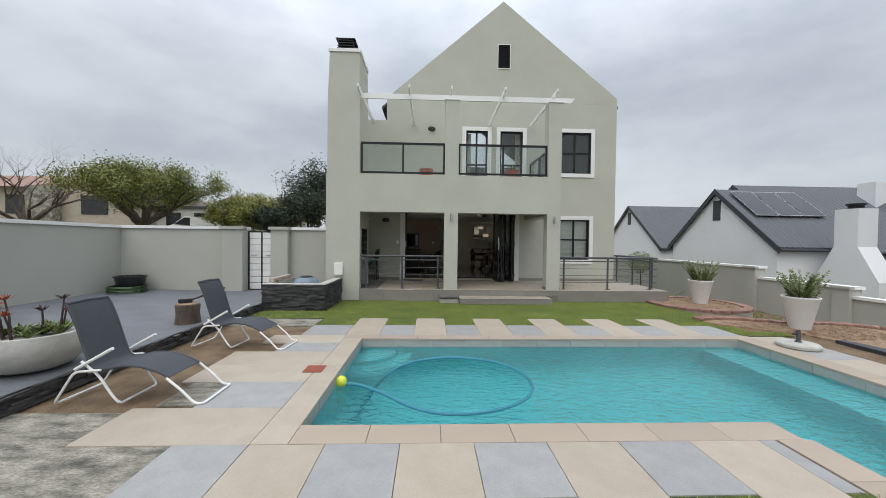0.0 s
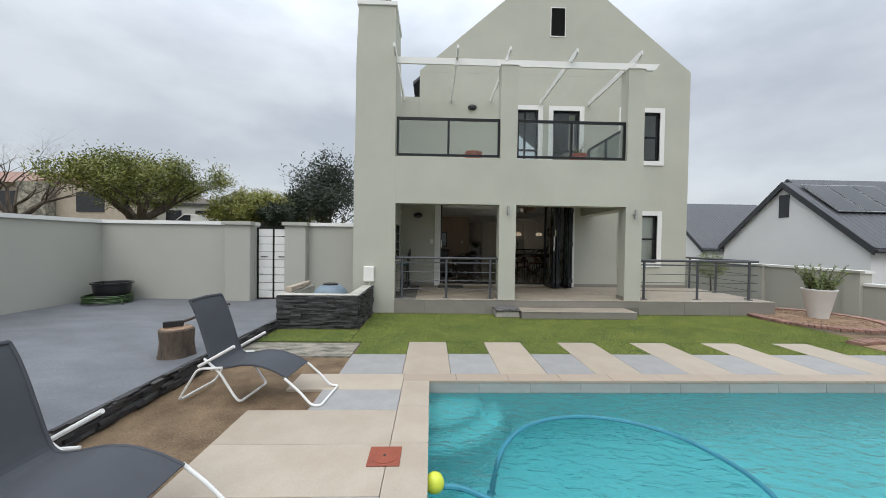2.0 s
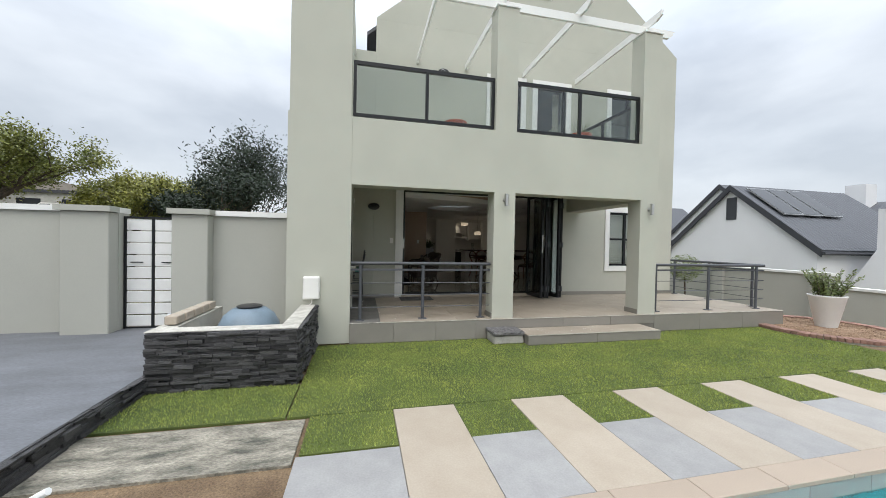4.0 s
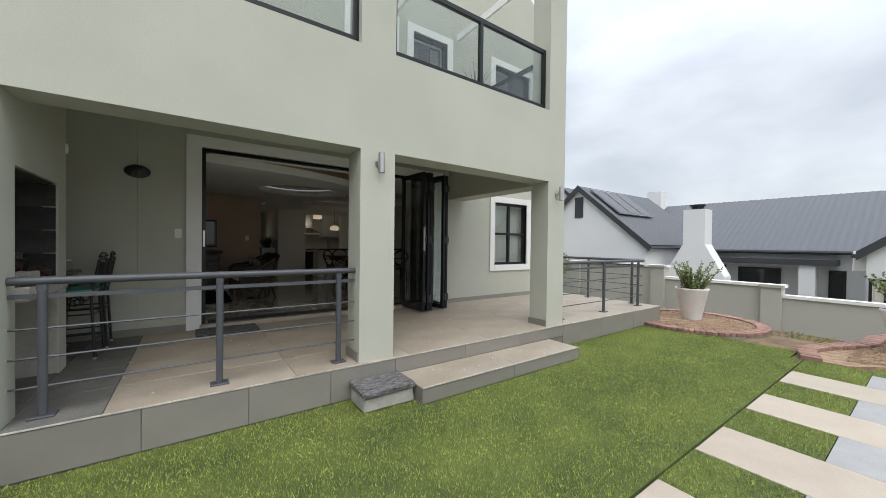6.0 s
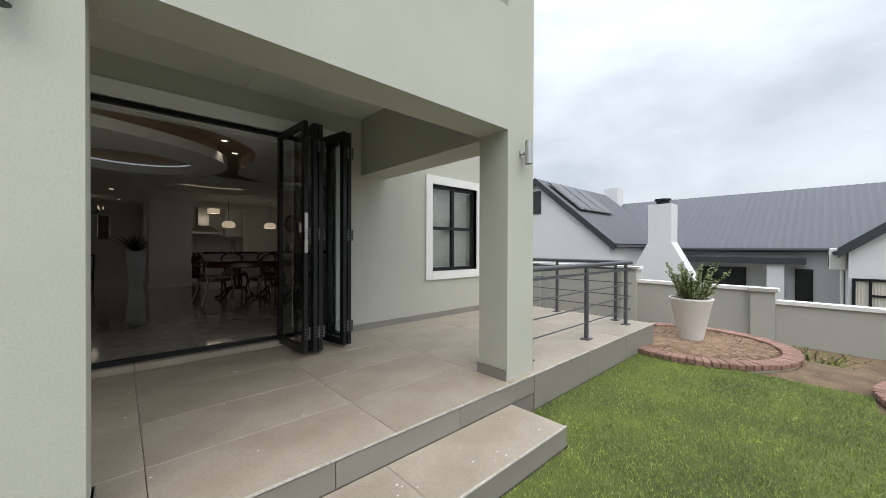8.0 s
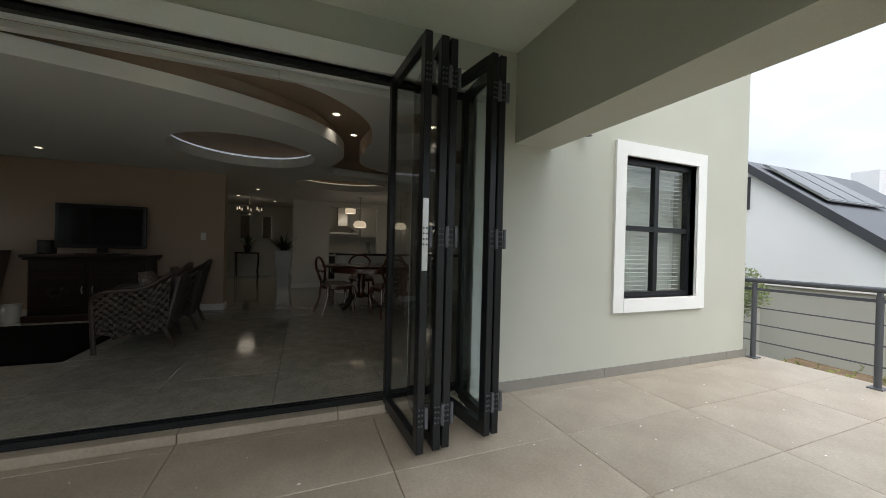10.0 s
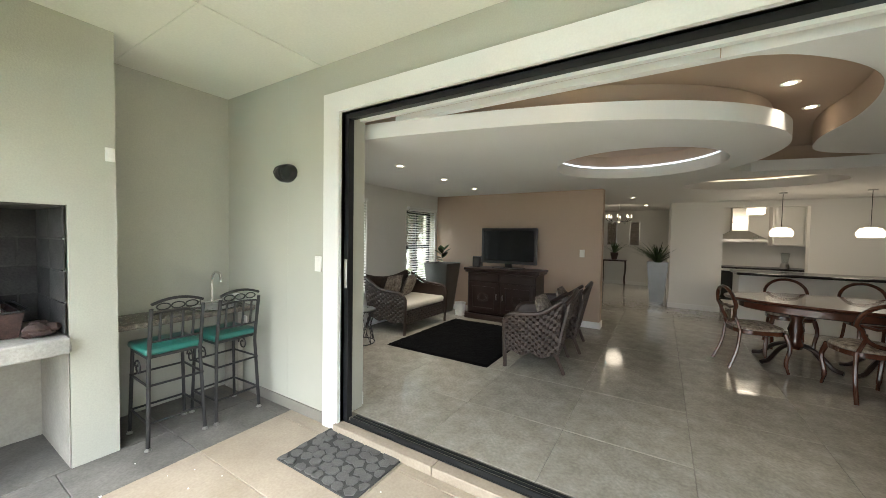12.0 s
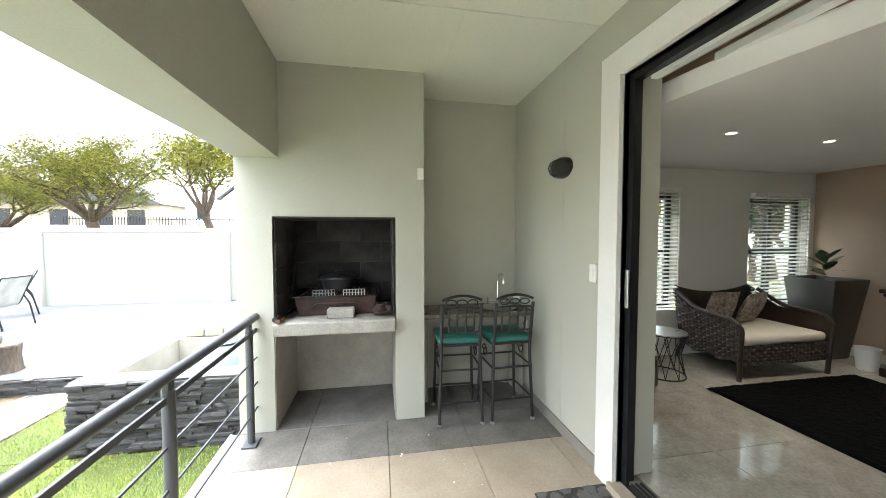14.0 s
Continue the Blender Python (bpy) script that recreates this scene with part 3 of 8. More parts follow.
box(bm, DX0 - 0.02, BY + 0.242, DZ1 + 0.02, DX1 + 0.02, BY + 0.25, 3.08)
setting("wall_room_front", bm, "room_white", "off-white painted inner face of the terrace wall", "wall")
bm = wall_bm("x", 1.54, 6.36, 19.55, 19.72, IZ, 3.08, [(2.40, 3.62, IZ, 2.46)])
setting("wall_kitchen_front", bm, "room_white", "off-white wall with kitchen opening", "wall")
bm = BM()
box(bm, 2.0, 21.4, IZ, 6.36, 21.6, 3.08)
setting("wall_kitchen_back", bm, "room_white", "kitchen back wall", "wall")
bm = BM()
box(bm, -2.44, 23.2, IZ, 2.0, 23.4, 3.08)
setting("wall_hall_back", bm, "room_white", "cream hall wall", "wall")
bm = BM()
box(bm, 1.54, 19.722, IZ, 1.66, 23.198, 3.08)
setting("wall_hall_right", bm, "room_white", "off-white hall wall", "wall")
bm = BM()
box(bm, 6.34, BY + 0.25, IZ, 6.368, 19.5, 3.08)
setting("wall_room_right", bm, "room_white", "off-white room end wall", "wall")
# ---- house fittings ----
def frame_bars(bm, x0, x1, z0, z1, y0, y1, w):
    """Four bars round an opening that lies in a wall along x."""
    box(bm, x0, y0, z0, x0 + w, y1, z1)
    box(bm, x1 - w, y0, z0, x1, y1, z1)
    box(bm, x0 + w, y0, z0, x1 - w, y1, z0 + w)
    box(bm, x0 + w, y0, z1 - w, x1 - w, y1, z1)
    return bm


def window(name, x0, x1, z0, z1, label, cross=(0.5,), bars=(0.5,), sill=True, tw=0.13, foot=True):
    """A black window in a wall along x at BY, with a white plaster surround proud of the wall."""
    w = tagged(new(name), label, "window", kind="structure")
    bm = BM()
    box(bm, x0 - tw, BY - 0.03, z0 if not foot else z0 - tw, x0, BY + 0.06, z1 + tw)
    box(bm, x1, BY - 0.03, z0 if not foot else z0 - tw, x1 + tw, BY + 0.06, z1 + tw)
    box(bm, x0, BY - 0.03, z1, x1, BY + 0.06, z1 + tw)
    if foot:
        box(bm, x0, BY - 0.035, z0 - tw, x1, BY + 0.06, z0)
    part("surround", bm, "white_trim", w, "white plaster surround")
    y0 = BY + 0.05
    part("window_frame", frame_bars(BM(), x0 + 0.002, x1 - 0.002, z0 + 0.002, z1 - 0.002, y0, y0 + 0.06, 0.05), "black_alu", w, "black aluminium frame")
    for f in cross:
        bm = BM()
        x = x0 + (x1 - x0) * f
        box(bm, x - 0.028, y0 + 0.002, z0 + 0.05, x + 0.028, y0 + 0.058, z1 - 0.05)
        part("mullion", bm, "black_alu", w)
    for f in bars:
        z = z0 + (z1 - z0) * f
        xs = [x0 + 0.05, *[x0 + (x1 - x0) * c for c in cross], x1 - 0.05]
        for a, b in zip(xs, xs[1:]):
            bm = BM()
            box(bm, a + (0.03 if a > x0 + 0.06 else 0), y0 + 0.004, z - 0.025, b - (0.03 if b < x1 - 0.06 else 0), y0 + 0.056, z + 0.025)
            part("glazing_bar", bm, "black_alu", w)
    xs = [x0 + 0.05, *[x0 + (x1 - x0) * c for c in cross], x1 - 0.05]
    zs = [z0 + 0.05, *[z0 + (z1 - z0) * b for b in bars], z1 - 0.05]
    for a, b in zip(xs, xs[1:]):
        for c, d in zip(zs, zs[1:]):
            bm = BM()
            box(bm, a + 0.01, y0 + 0.026, c + 0.01, b - 0.01, y0 + 0.032, d - 0.01)
            part("pane", bm, "glass", w).visible_shadow = False
    return w


def venetian(x0, x1, z0, z1, y, label, tilt=25, along="x"):
    bl = thing("venetian_blind", label, "blind")
    n = int((z1 - z0) / 0.045)
    bm = BM()
    obox(bm, (0, 0, 0), (x1 - x0, 0.034, 0.003), 0, tilt)
    me = part("slat", bm, "blind", bl)
    turn = 0 if along == "x" else 90
    mid = (x0 + x1) / 2

    def where(z):
        return pose(mid, y, z) if along == "x" else pose(y, mid, z, 0, 0, 90)
    me.matrix_world = where(z0 + 0.03)
    for i in range(1, n):
        o = me.copy()
        scene.collection.objects.link(o)
        o.parent = bl
        o.matrix_world = where(z0 + 0.03 + i * (z1 - z0 - 0.08) / (n - 1))
    bm = BM()
    obox(bm, (0, 0, 0), (x1 - x0 + 0.02, 0.055, 0.045), b=0.004)
    part("head_rail", bm, "blind", bl).matrix_world = where(z1 - 0.025)
    for f in (0.2, 0.8):
        bm = BM()
        rod(bm, (0, 0, z0), (0, 0, z1), 0.0025, 5)
        p = x0 + (x1 - x0) * f
        part("cord", bm, "blind", bl).matrix_world = pose(p, y - 0.03, 0) if along == "x" else pose(y + 0.03, p, 0)
    return bl


window("window_1", *WIN[0], "black four-pane window with white plaster surround")
window("window_2", *UP[2], "black upstairs four-pane window with white surround")
window("window_3", *UP[0], "black upstairs glazed door with white surround", cross=(0.5,), bars=(0.42,), foot=False)
window("window_4", *UP[1], "black upstairs narrow window door with white surround", cross=(), bars=(0.42,), foot=False)
venetian(4.66, 5.61, 1.07, 2.39, BY + 0.15, "white venetian blind with open slats behind the window", 4)
for x0, x1 in ((1.39, 1.57), (3.11, 3.28)):
    bm = BM()
    pts = [(x0 + (x1 - x0) * i / 14, BY + 0.30 + 0.02 * (i % 2)) for i in range(15)]
    prism(bm, pts + [(p[0], p[1] + 0.012) for p in pts[::-1]], (3.45, 5.36))
    tagged(part("curtain", bm, "cream_cloth"), "pale gathered curtain behind the upstairs glass", "curtain")

# louvred gable vent
lv = thing("gable_vent", "black louvred vent with thin white rim in the gable", "vent")
part("frame", frame_bars(BM(), 2.40, 2.84, 7.46, 8.29, BY - 0.02, BY - 0.002, 0.022), "white_trim", lv, "white rim")
bm = BM()
box(bm, 2.422, BY - 0.010, 7.482, 2.818, BY - 0.002, 8.268)
part("backing", bm, "black_alu", lv)
bm = BM()
obox(bm, (2.62, BY - 0.016, 7.52), (0.39, 0.004, 0.05), 0, 30)
s0 = part("slat", bm, "black_alu", lv)
for i in range(1, 17):
    o = s0.copy()
    scene.collection.objects.link(o)
    o.parent = lv
    o.location = (0, 0, i * 0.0445)

# chimney cowl
cw = thing("chimney_cowl", "black louvred steel cowl on the chimney", "chimney cowl")
bm = BM()
for i in range(5):
    soft_box(bm, -2.40 + 0.012 * i, 10.40, 6.74 + i * 0.07, -1.92 - 0.012 * i, 11.10, 6.765 + i * 0.07, 0.004)
part("louvre", bm, "black_alu", cw)
for x in (-2.34, -1.98):
    for y in (10.46, 11.04):
        part("post", rod(BM(), (x, y, 6.72), (x, y, 7.06), 0.02), "black_alu", cw)
bm = BM()
rings(bm, [[(-2.42, 10.38, 7.06), (-1.90, 10.38, 7.06), (-1.90, 11.12, 7.06), (-2.42, 11.12, 7.06)], [(-2.42, 10.38, 7.08), (-1.90, 10.38, 7.08), (-1.90, 11.12, 7.08), (-2.42, 11.12, 7.08)],
           [(-2.20, 10.70, 7.22), (-2.12, 10.70, 7.22), (-2.12, 10.80, 7.22), (-2.20, 10.80, 7.22)]])
part("cap", bm, "black_alu", cw)

# pergola over the balcony
pg = thing("pergola", "white painted timber pergola on the balcony columns", "pergola")
bm = BM()
prism(bm, [(-1.74, 5.46), (4.02, 5.46), (4.10, 5.52), (4.10, 5.56), (4.16, 5.6), (-1.74, 5.6)], (FY + 0.12, FY + 0.17), "y")
part("beam", bm, "white_trim", pg)
for x in (-1.74, -0.40, 0.72, 2.15, 3.55):
    bm = BM()
    prism(bm, [(FY - 0.20, 5.64), (FY - 0.08, 5.58), (BY - 0.002, 5.52), (BY - 0.002, 5.64), (FY - 0.20, 5.72)], (x - 0.02, x + 0.02), "x")
    part("rafter", bm, "white_trim", pg)
for x0, x1 in ((0.55, 0.96), (3.37, 3.78)):
    bm = BM()
    soft_box(bm, x0, FY - 0.02, 5.422, x1, FY + 0.31, 5.458, 0.006)
    part("column_cap", bm, "white_trim", pg)


def balustrade(name, p, q, label, mids=1):
    """A black framed glass balustrade from p to q on the balcony edge."""
    b = thing(name, label, "balustrade", "balcony balustrades")
    p, q = Vector(p), Vector(q)
    d = (q - p).normalized()
    z0, z1 = 3.44, 4.27
    rz = math.degrees(math.atan2(d.y, d.x))
    ln = (q - p).length
    for z, h in ((z0, 0.05), (z1 - 0.05, 0.06)):
        bm = BM()
        obox(bm, (*(p.xy + q.xy) / 2, z + h / 2), (ln, 0.05, h), rz, b=0.004)
        part("top_rail" if z > 4 else "bottom_rail", bm, "black_alu", b)
    for i in range(mids + 2):
        bm = BM()
        c = p + d * (0.025 + (ln - 0.05) * i / (mids + 1))
        obox(bm, (c.x, c.y, (z0 + z1) / 2 - 0.01), (0.048, 0.048, z1 - z0 - 0.08), rz)
        part("post", bm, "black_alu", b)
    for i in range(mids + 1):
        bm = BM()
        c = p + d * (0.025 + (ln - 0.05) * (i + 0.5) / (mids + 1))
        obox(bm, (c.x, c.y, (z0 + z1) / 2 - 0.005), ((ln - 0.05) / (mids + 1) - 0.05, 0.008, z1 - z0 - 0.11), rz)
        part("pane", bm, "glass_smoke", b, "clear glass infill").visible_shadow = False
    return b


balustrade("balcony_balustrade", (-1.70, FY + 0.10, 0), (0.57, FY + 0.10, 0), "black framed glass balcony balustrade beside the chimney")
balustrade("balcony_balustrade", (0.94, FY + 0.10, 0), (3.39, FY + 0.10, 0), "black framed glass balcony balustrade between the columns")
balustrade("balcony_balustrade", (3.57, FY + 0.31, 0), (3.57, BY - 0.01, 0), "black framed glass side balustrade of the balcony")


def pot_round(name, c, r, h, label, material, prof=None):
    t = thing(name, label, "plant pot", at=Matrix.Translation(c))
    pr = prof or [(r * 0.62, 0), (r * 0.78, h * 0.3), (r * 0.92, h * 0.62), (r, h * 0.70), (r, h * 0.80), (r * 0.9, h * 0.82), (r * 1.02, h * 0.9), (r * 1.02, h), (r * 0.88, h), (r * 0.84, h * 0.86), (0, h * 0.85)]
    part("pot", lathe(BM(), pr, (0, 0, 0), 24), material, t, smooth=True)
    return t


def blades(n, r, h, lean, w, seed, flat=0.25, curl=0.5):
    """Long narrow leaves that rise from a centre."""
    rnd = random.Random(seed)
    bm = BM()
    for _ in range(n):
        a, k = rnd.uniform(0, 6.283), rnd.uniform(0.1, 1) * lean
        b = Vector((math.cos(a), math.sin(a), 0))
        p0 = b * rnd.uniform(0, r)
        hh = h * rnd.uniform(0.6, 1.1)
        side = Vector((-b.y, b.x, 0)) * w
        prev = None
        for i in range(5):
            t = i / 4
            c = p0 + b * (k * hh * (t + curl * t * t)) + Vector((0, 0, hh * (t - 0.25 * curl * k * t * t)))
            ww = side * (1 - t ** 1.5) * (0.6 + 0.8 * min(t * 3, 1)) + side * 0.04
            cur = (bm.verts.new(c - ww), bm.verts.new(c + ww))
            if prev:
                bm.faces.new((prev[0], prev[1], cur[1], cur[0]))
            prev = cur
    return bm


def sprigs(n, r, h, seed, leaf=0.03, spread=0.35, per=26, stems=None):
    """Upright leafy stems: returns stems and leaves."""
    rnd = random.Random(seed)
    st, lf = BM(), BM()
    for _ in range(n):
        a = rnd.uniform(0, 6.283)
        p0 = Vector((math.cos(a), math.sin(a), 0)) * r * math.sqrt(rnd.random())
        d = Vector((math.cos(a) * spread * rnd.random() * 1.4, math.sin(a) * spread * rnd.random() * 1.4, 1))
        hh = h * rnd.uniform(0.45, 1.1)
        pts = [p0 + d * hh * t + Vector((d.x, d.y, 0)) * hh * 0.4 * t * t for t in (0, 0.35, 0.7, 1)]
        tube(st, pts, [0.006, 0.005, 0.004, 0.002], 4)
        for i in range(per):
            t = 0.12 + 0.88 * i / per
            c = p0 + d * hh * t + Vector((d.x, d.y, 0)) * hh * 0.4 * t * t
            q = Vector((rnd.uniform(-1, 1), rnd.uniform(-1, 1), rnd.uniform(-0.1, 0.9))).normalized()
            s = q.orthogonal().normalized() * leaf * 0.28
            ln = leaf * rnd.uniform(0.7, 1.3) * (1.15 - 0.5 * t)
            vs = [lf.verts.new(c), lf.verts.new(c + q * ln * 0.5 + s), lf.verts.new(c + q * ln), lf.verts.new(c + q * ln * 0.5 - s)]
            lf.faces.new(vs)
    return st, lf


for x, lb, pl in ((0.05, "orange terracotta pot on the balcony floor", False), (2.55, "orange terracotta pot with grassy plant on the balcony", True)):
    t = pot_round("terracotta_pot", (x, 10.85, 3.26), 0.20, 0.42, lb, "terracotta")
    if pl:
        part("plant", blades(40, 0.1, 0.34, 0.8, 0.006, 5), "leaf_sage", t).location = (0, 0, 0.36)


# ---- terrace railings ----
def railing(name, runs, posts, label, end_gap=0.0):
    """A grey steel railing. runs: straight stretches of the rails; posts: places of the posts."""
    r = thing(name, label, "railing", "terrace railings")
    for p, q in runs:
        p, q = Vector(p), Vector(q)
        part("top_rail", rod(BM(), (*p, TZ + 0.89), (*q, TZ + 0.89), 0.027, 12), "grey_steel", r, smooth=True)
        bm = BM()
        d = q - p
        obox(bm, (*(p + q) / 2, TZ + 0.79), (d.length, 0.012, 0.03), math.degrees(math.atan2(d.y, d.x)))
        part("flat_rail", bm, "grey_steel", r)
        for k in range(3):
            part("wire", rod(BM(), (*p, TZ + 0.20 + 0.19 * k), (*q, TZ + 0.20 + 0.19 * k), 0.0075, 6), "grey_steel", r)
    for p in posts:
        bm = rod(BM(), (*p, TZ + 0.01), (*p, TZ + 0.83), 0.026, 12)
        po = part("post", bm, "grey_steel", r, smooth=True)
        bm = BM()
        obox(bm, (*p, TZ + 0.845), (0.05, 0.03, 0.05), 0, b=0.004)
        part("bracket", bm, "grey_steel", po)
        bm = BM()
        obox(bm, (*p, TZ + 0.007), (0.13, 0.10, 0.012), 0, b=0.003)
        part("base_plate", bm, "grey_steel", po)
    return r


railing("terrace_railing", [((-1.70, 10.34), (0.57, 10.34))], [(-1.55, 10.34), (-0.57, 10.34), (0.41, 10.34)], "grey steel railing with horizontal wires between columns")
railing("terrace_railing", [((3.76, 10.40), (6.62, 10.40)), ((6.62, 10.40), (6.62, 12.72))], [(3.95, 10.40), (5.20, 10.40), (6.42, 10.40), (6.62, 10.62), (6.62, 11.60), (6.62, 12.55)], "grey steel corner railing at the open terrace end")

# ---- folding door ----
fd = tagged(new("door_1"), "black aluminium folding glass door, folded open on the terrace", "folding door", kind="structure")
bm = BM()
box(bm, DX0 - 0.165, BY - 0.03, TZ, DX0, BY + 0.10, DZ1 + 0.145)
box(bm, DX1, BY - 0.03, TZ, DX1 + 0.20, BY + 0.10, DZ1 + 0.145)
box(bm, DX0, BY - 0.03, DZ1, DX1, BY + 0.10, DZ1 + 0.145)
part("surround", bm, "white_trim", fd, "white plaster door surround")
bm = BM()
box(bm, DX0 + 0.002, BY + 0.03, TZ, DX0 + 0.045, BY + 0.08, DZ1 - 0.002)
box(bm, DX1 - 0.045, BY + 0.03, TZ, DX1 - 0.002, BY + 0.08, DZ1 - 0.002)
box(bm, DX0 + 0.045, BY + 0.03, DZ1 - 0.042, DX1 - 0.045, BY + 0.08, DZ1 - 0.002)
part("door_frame", bm, "black_alu", fd)
bm = BM()
for k in range(3):
    box(bm, DX0 + 0.075, BY + 0.035 + 0.03 * k, IZ - 0.022, DX1 - 0.075, BY + 0.047 + 0.03 * k, IZ + 0.006)
box(bm, DX0 + 0.002, BY + 0.03, IZ - 0.03, DX1 - 0.002, BY + 0.125, IZ - 0.022)
part("track", bm, "black_alu", fd, "black floor track")
bm = BM()
box(bm, DX0 + 0.10, BY + 0.084, DZ1 - 0.06, DX1 - 0.09, BY + 0.12, DZ1 - 0.03)
part("head_trim", bm, "white_trim", fd, "white head track")
bm = BM()
soft_box(bm, DX0 + 0.012, BY + 0.015, 1.40, DX0 + 0.04, BY + 0.029, 1.62, 0.004)
part("keeper", bm, "steel", fd, "steel lock keeper")


def leaf_panel(p, q, handle=False):
    """One glazed leaf, seen in plan from p to q."""
    p, q = Vector(p), Vector(q)
    d = q - p
    ln, rz = d.length, math.degrees(math.atan2(d.y, d.x))
    m = pose(*((p + q) / 2), 0, 0, 0, rz)
    z0, z1, w, t = TZ + 0.035, DZ1 - 0.03, 0.062, 0.045
    bm = BM()
    for sx in (-1, 1):
        soft_box(bm, min(sx * ln / 2, sx * (ln / 2 - w)), -t / 2, z0, max(sx * ln / 2, sx * (ln / 2 - w)), t / 2, z1, 0.004)
    box(bm, -ln / 2 + w, -t / 2, z0, ln / 2 - w, t / 2, z0 + 0.075)
    box(bm, -ln / 2 + w, -t / 2, z1 - 0.065, ln / 2 - w, t / 2, z1)
    lf = part("leaf", bm, "black_alu", fd)
    lf.matrix_world = m
    bm = BM()
    box(bm, -ln / 2 + w, -0.004, z0 + 0.075, ln / 2 - w, 0.004, z1 - 0.065)
    g = part("pane", bm, "glass", lf)
    g.visible_shadow = False
    if handle:
        bm = BM()
        soft_box(bm, ln / 2, -0.018, 1.36, ln / 2 + 0.006, 0.018, 1.76, 0.002)
        part("lock_plate", bm, "steel", lf, "steel lock plate")
        bm = BM()
        tube(bm, fillet([(ln / 2 - 0.03, 0.02, 1.60), (ln / 2 - 0.03, 0.07, 1.60), (ln / 2 - 0.16, 0.07, 1.60)], 0.02), 0.011, 8)
        soft_box(bm, ln / 2 - 0.05, 0.021, 1.42, ln / 2 - 0.01, 0.028, 1.68, 0.003)
        part("handle", bm, "black_alu", lf, smooth=True)
        bm = BM()
        rod(bm, (ln / 2 - 0.03, 0.028, 1.46), (ln / 2 - 0.03, 0.055, 1.46), 0.006)
        lathe(bm, [(0.0, 0), (0.013, 0.002), (0.013, 0.004), (0, 0.006)], (ln / 2 - 0.03, 0.058, 1.425), 10)
        soft_box(bm, ln / 2 - 0.036, 0.054, 1.37, ln / 2 - 0.026, 0.058, 1.43, 0.002)
        part("key", bm, "chrome", lf, "key in the lock")
    for z in (0.55, 1.55, 2.45):
        bm = BM()
        rod(bm, (ln / 2 + 0.006, 0.03, z - 0.06), (ln / 2 + 0.006, 0.03, z + 0.06), 0.011, 8)
        for s in (-0.045, -0.015, 0.015, 0.045):
            rod(bm, (ln / 2 - 0.001, 0.008, z + s), (ln / 2 + 0.008, 0.008, z + s), 0.006, 6)
            rod(bm, (ln / 2 - 0.001, -0.010, z + s), (ln / 2 + 0.008, -0.010, z + s), 0.006, 6)
        part("hinge", bm, "grey_steel", lf)
    return lf


leaf_panel((2.36, 12.62), (2.40, 11.94), True)
leaf_panel((2.535, 12.60), (2.50, 11.95))
leaf_panel((2.59, 12.60), (2.56, 11.96))
leaf_panel((2.74, 12.61), (2.845, 11.99))
leaf_panel((2.93, 12.62), (2.905, 12.0))

# vertical blind gathered at the door's end
vb = thing("vertical_blind", "white vertical blind strips gathered inside the door", "blind")
for i in range(9):
    bm = BM()
    obox(bm, (2.62 + 0.045 * i, BY + 0.34, (IZ + 2.7) / 2), (0.085, 0.003, 2.7 - IZ - 0.04), 62)
    part("strip", bm, "blind", vb)
bm = BM()
box(bm, -0.4, BY + 0.31, 2.69, 3.06, BY + 0.37, 2.73)
part("head_rail", bm, "blind", vb)

# ledge of the door sill
bm = BM()
for i in range(4):
    soft_box(bm, DX0 - 0.02 + i * 0.90, BY - 0.055, TZ, DX0 - 0.024 + (i + 1) * 0.90, BY + 0.03, IZ - 0.03, 0.004)
setting("trim_door_sill", bm, "tile_terrace", "beige tiled door sill", "sill")


# ---- wall fittings ----
def updown_lamp(c, face=-1, label=""):
    l = thing("wall_lamp", label, "wall lamp", "outdoor wall lamps")
    x, y, z = c
    bm = BM()
    tube(bm, [(x, y + face * 0.075, z - 0.095), (x, y + face * 0.075, z + 0.095)], 0.031, 16)
    part("body", bm, "steel", l, smooth=True)
    part("arm", rod(BM(), (x, y + face * 0.01, z), (x, y + face * 0.05, z), 0.014), "steel", l)
    bm = lathe(BM(), [(0.0, 0), (0.035, 0.0), (0.035, 0.008), (0.0, 0.012)], (0, 0, 0), 16)
    o = part("rose", bm, "steel", l)
    o.matrix_world = pose(x, y - 0.0005, z, 90)
    for s in (-1, 1):
        bm = lathe(BM(), [(0.0, 0), (0.03, 0), (0.03, 0.003), (0, 0.003)], (x, y + face * 0.075, z + s * 0.0955 - 0.0015), 14)
        part("lens", bm, "dark_glass", l)
    return l


updown_lamp((0.755, FY, 2.26), label="brushed steel up-down wall lamp on the middle column")
updown_lamp((3.575, FY, 2.22), label="brushed steel up-down wall lamp on the end column")
updown_lamp((4.10, BY, 2.60), label="brushed steel up-down wall lamp above the terrace window")


def bulkhead(c, label):
    l = thing("bulkhead_lamp", label, "wall lamp", "bulkhead lamps")
    bm = lathe(BM(), [(0.125, 0), (0.125, 0.03), (0.11, 0.05), (0.085, 0.055)], (0, 0, 0), 28, 1.0, 0.62)
    part("body", bm, "black_plastic", l, smooth=True).matrix_world = pose(*c, 90)
    bm = lathe(BM(), [(0.088, 0.05), (0.075, 0.075), (0.045, 0.092), (0.0, 0.098)], (0, 0, 0), 28, 1.0, 0.6)
    part("lens", bm, "glass_smoke", l, "ribbed glass lens", smooth=True).matrix_world = pose(*c, 90)
    bm = BM()
    for s in (-0.045, 0.0, 0.045):
        tube(bm, [(s, -0.065, 0.045), (s, -0.04, 0.085), (s, 0, 0.103), (s, 0.04, 0.085), (s, 0.065, 0.045)], 0.005, 6)
    part("guard", bm, "black_plastic", l).matrix_world = pose(*c, 90)
    return l


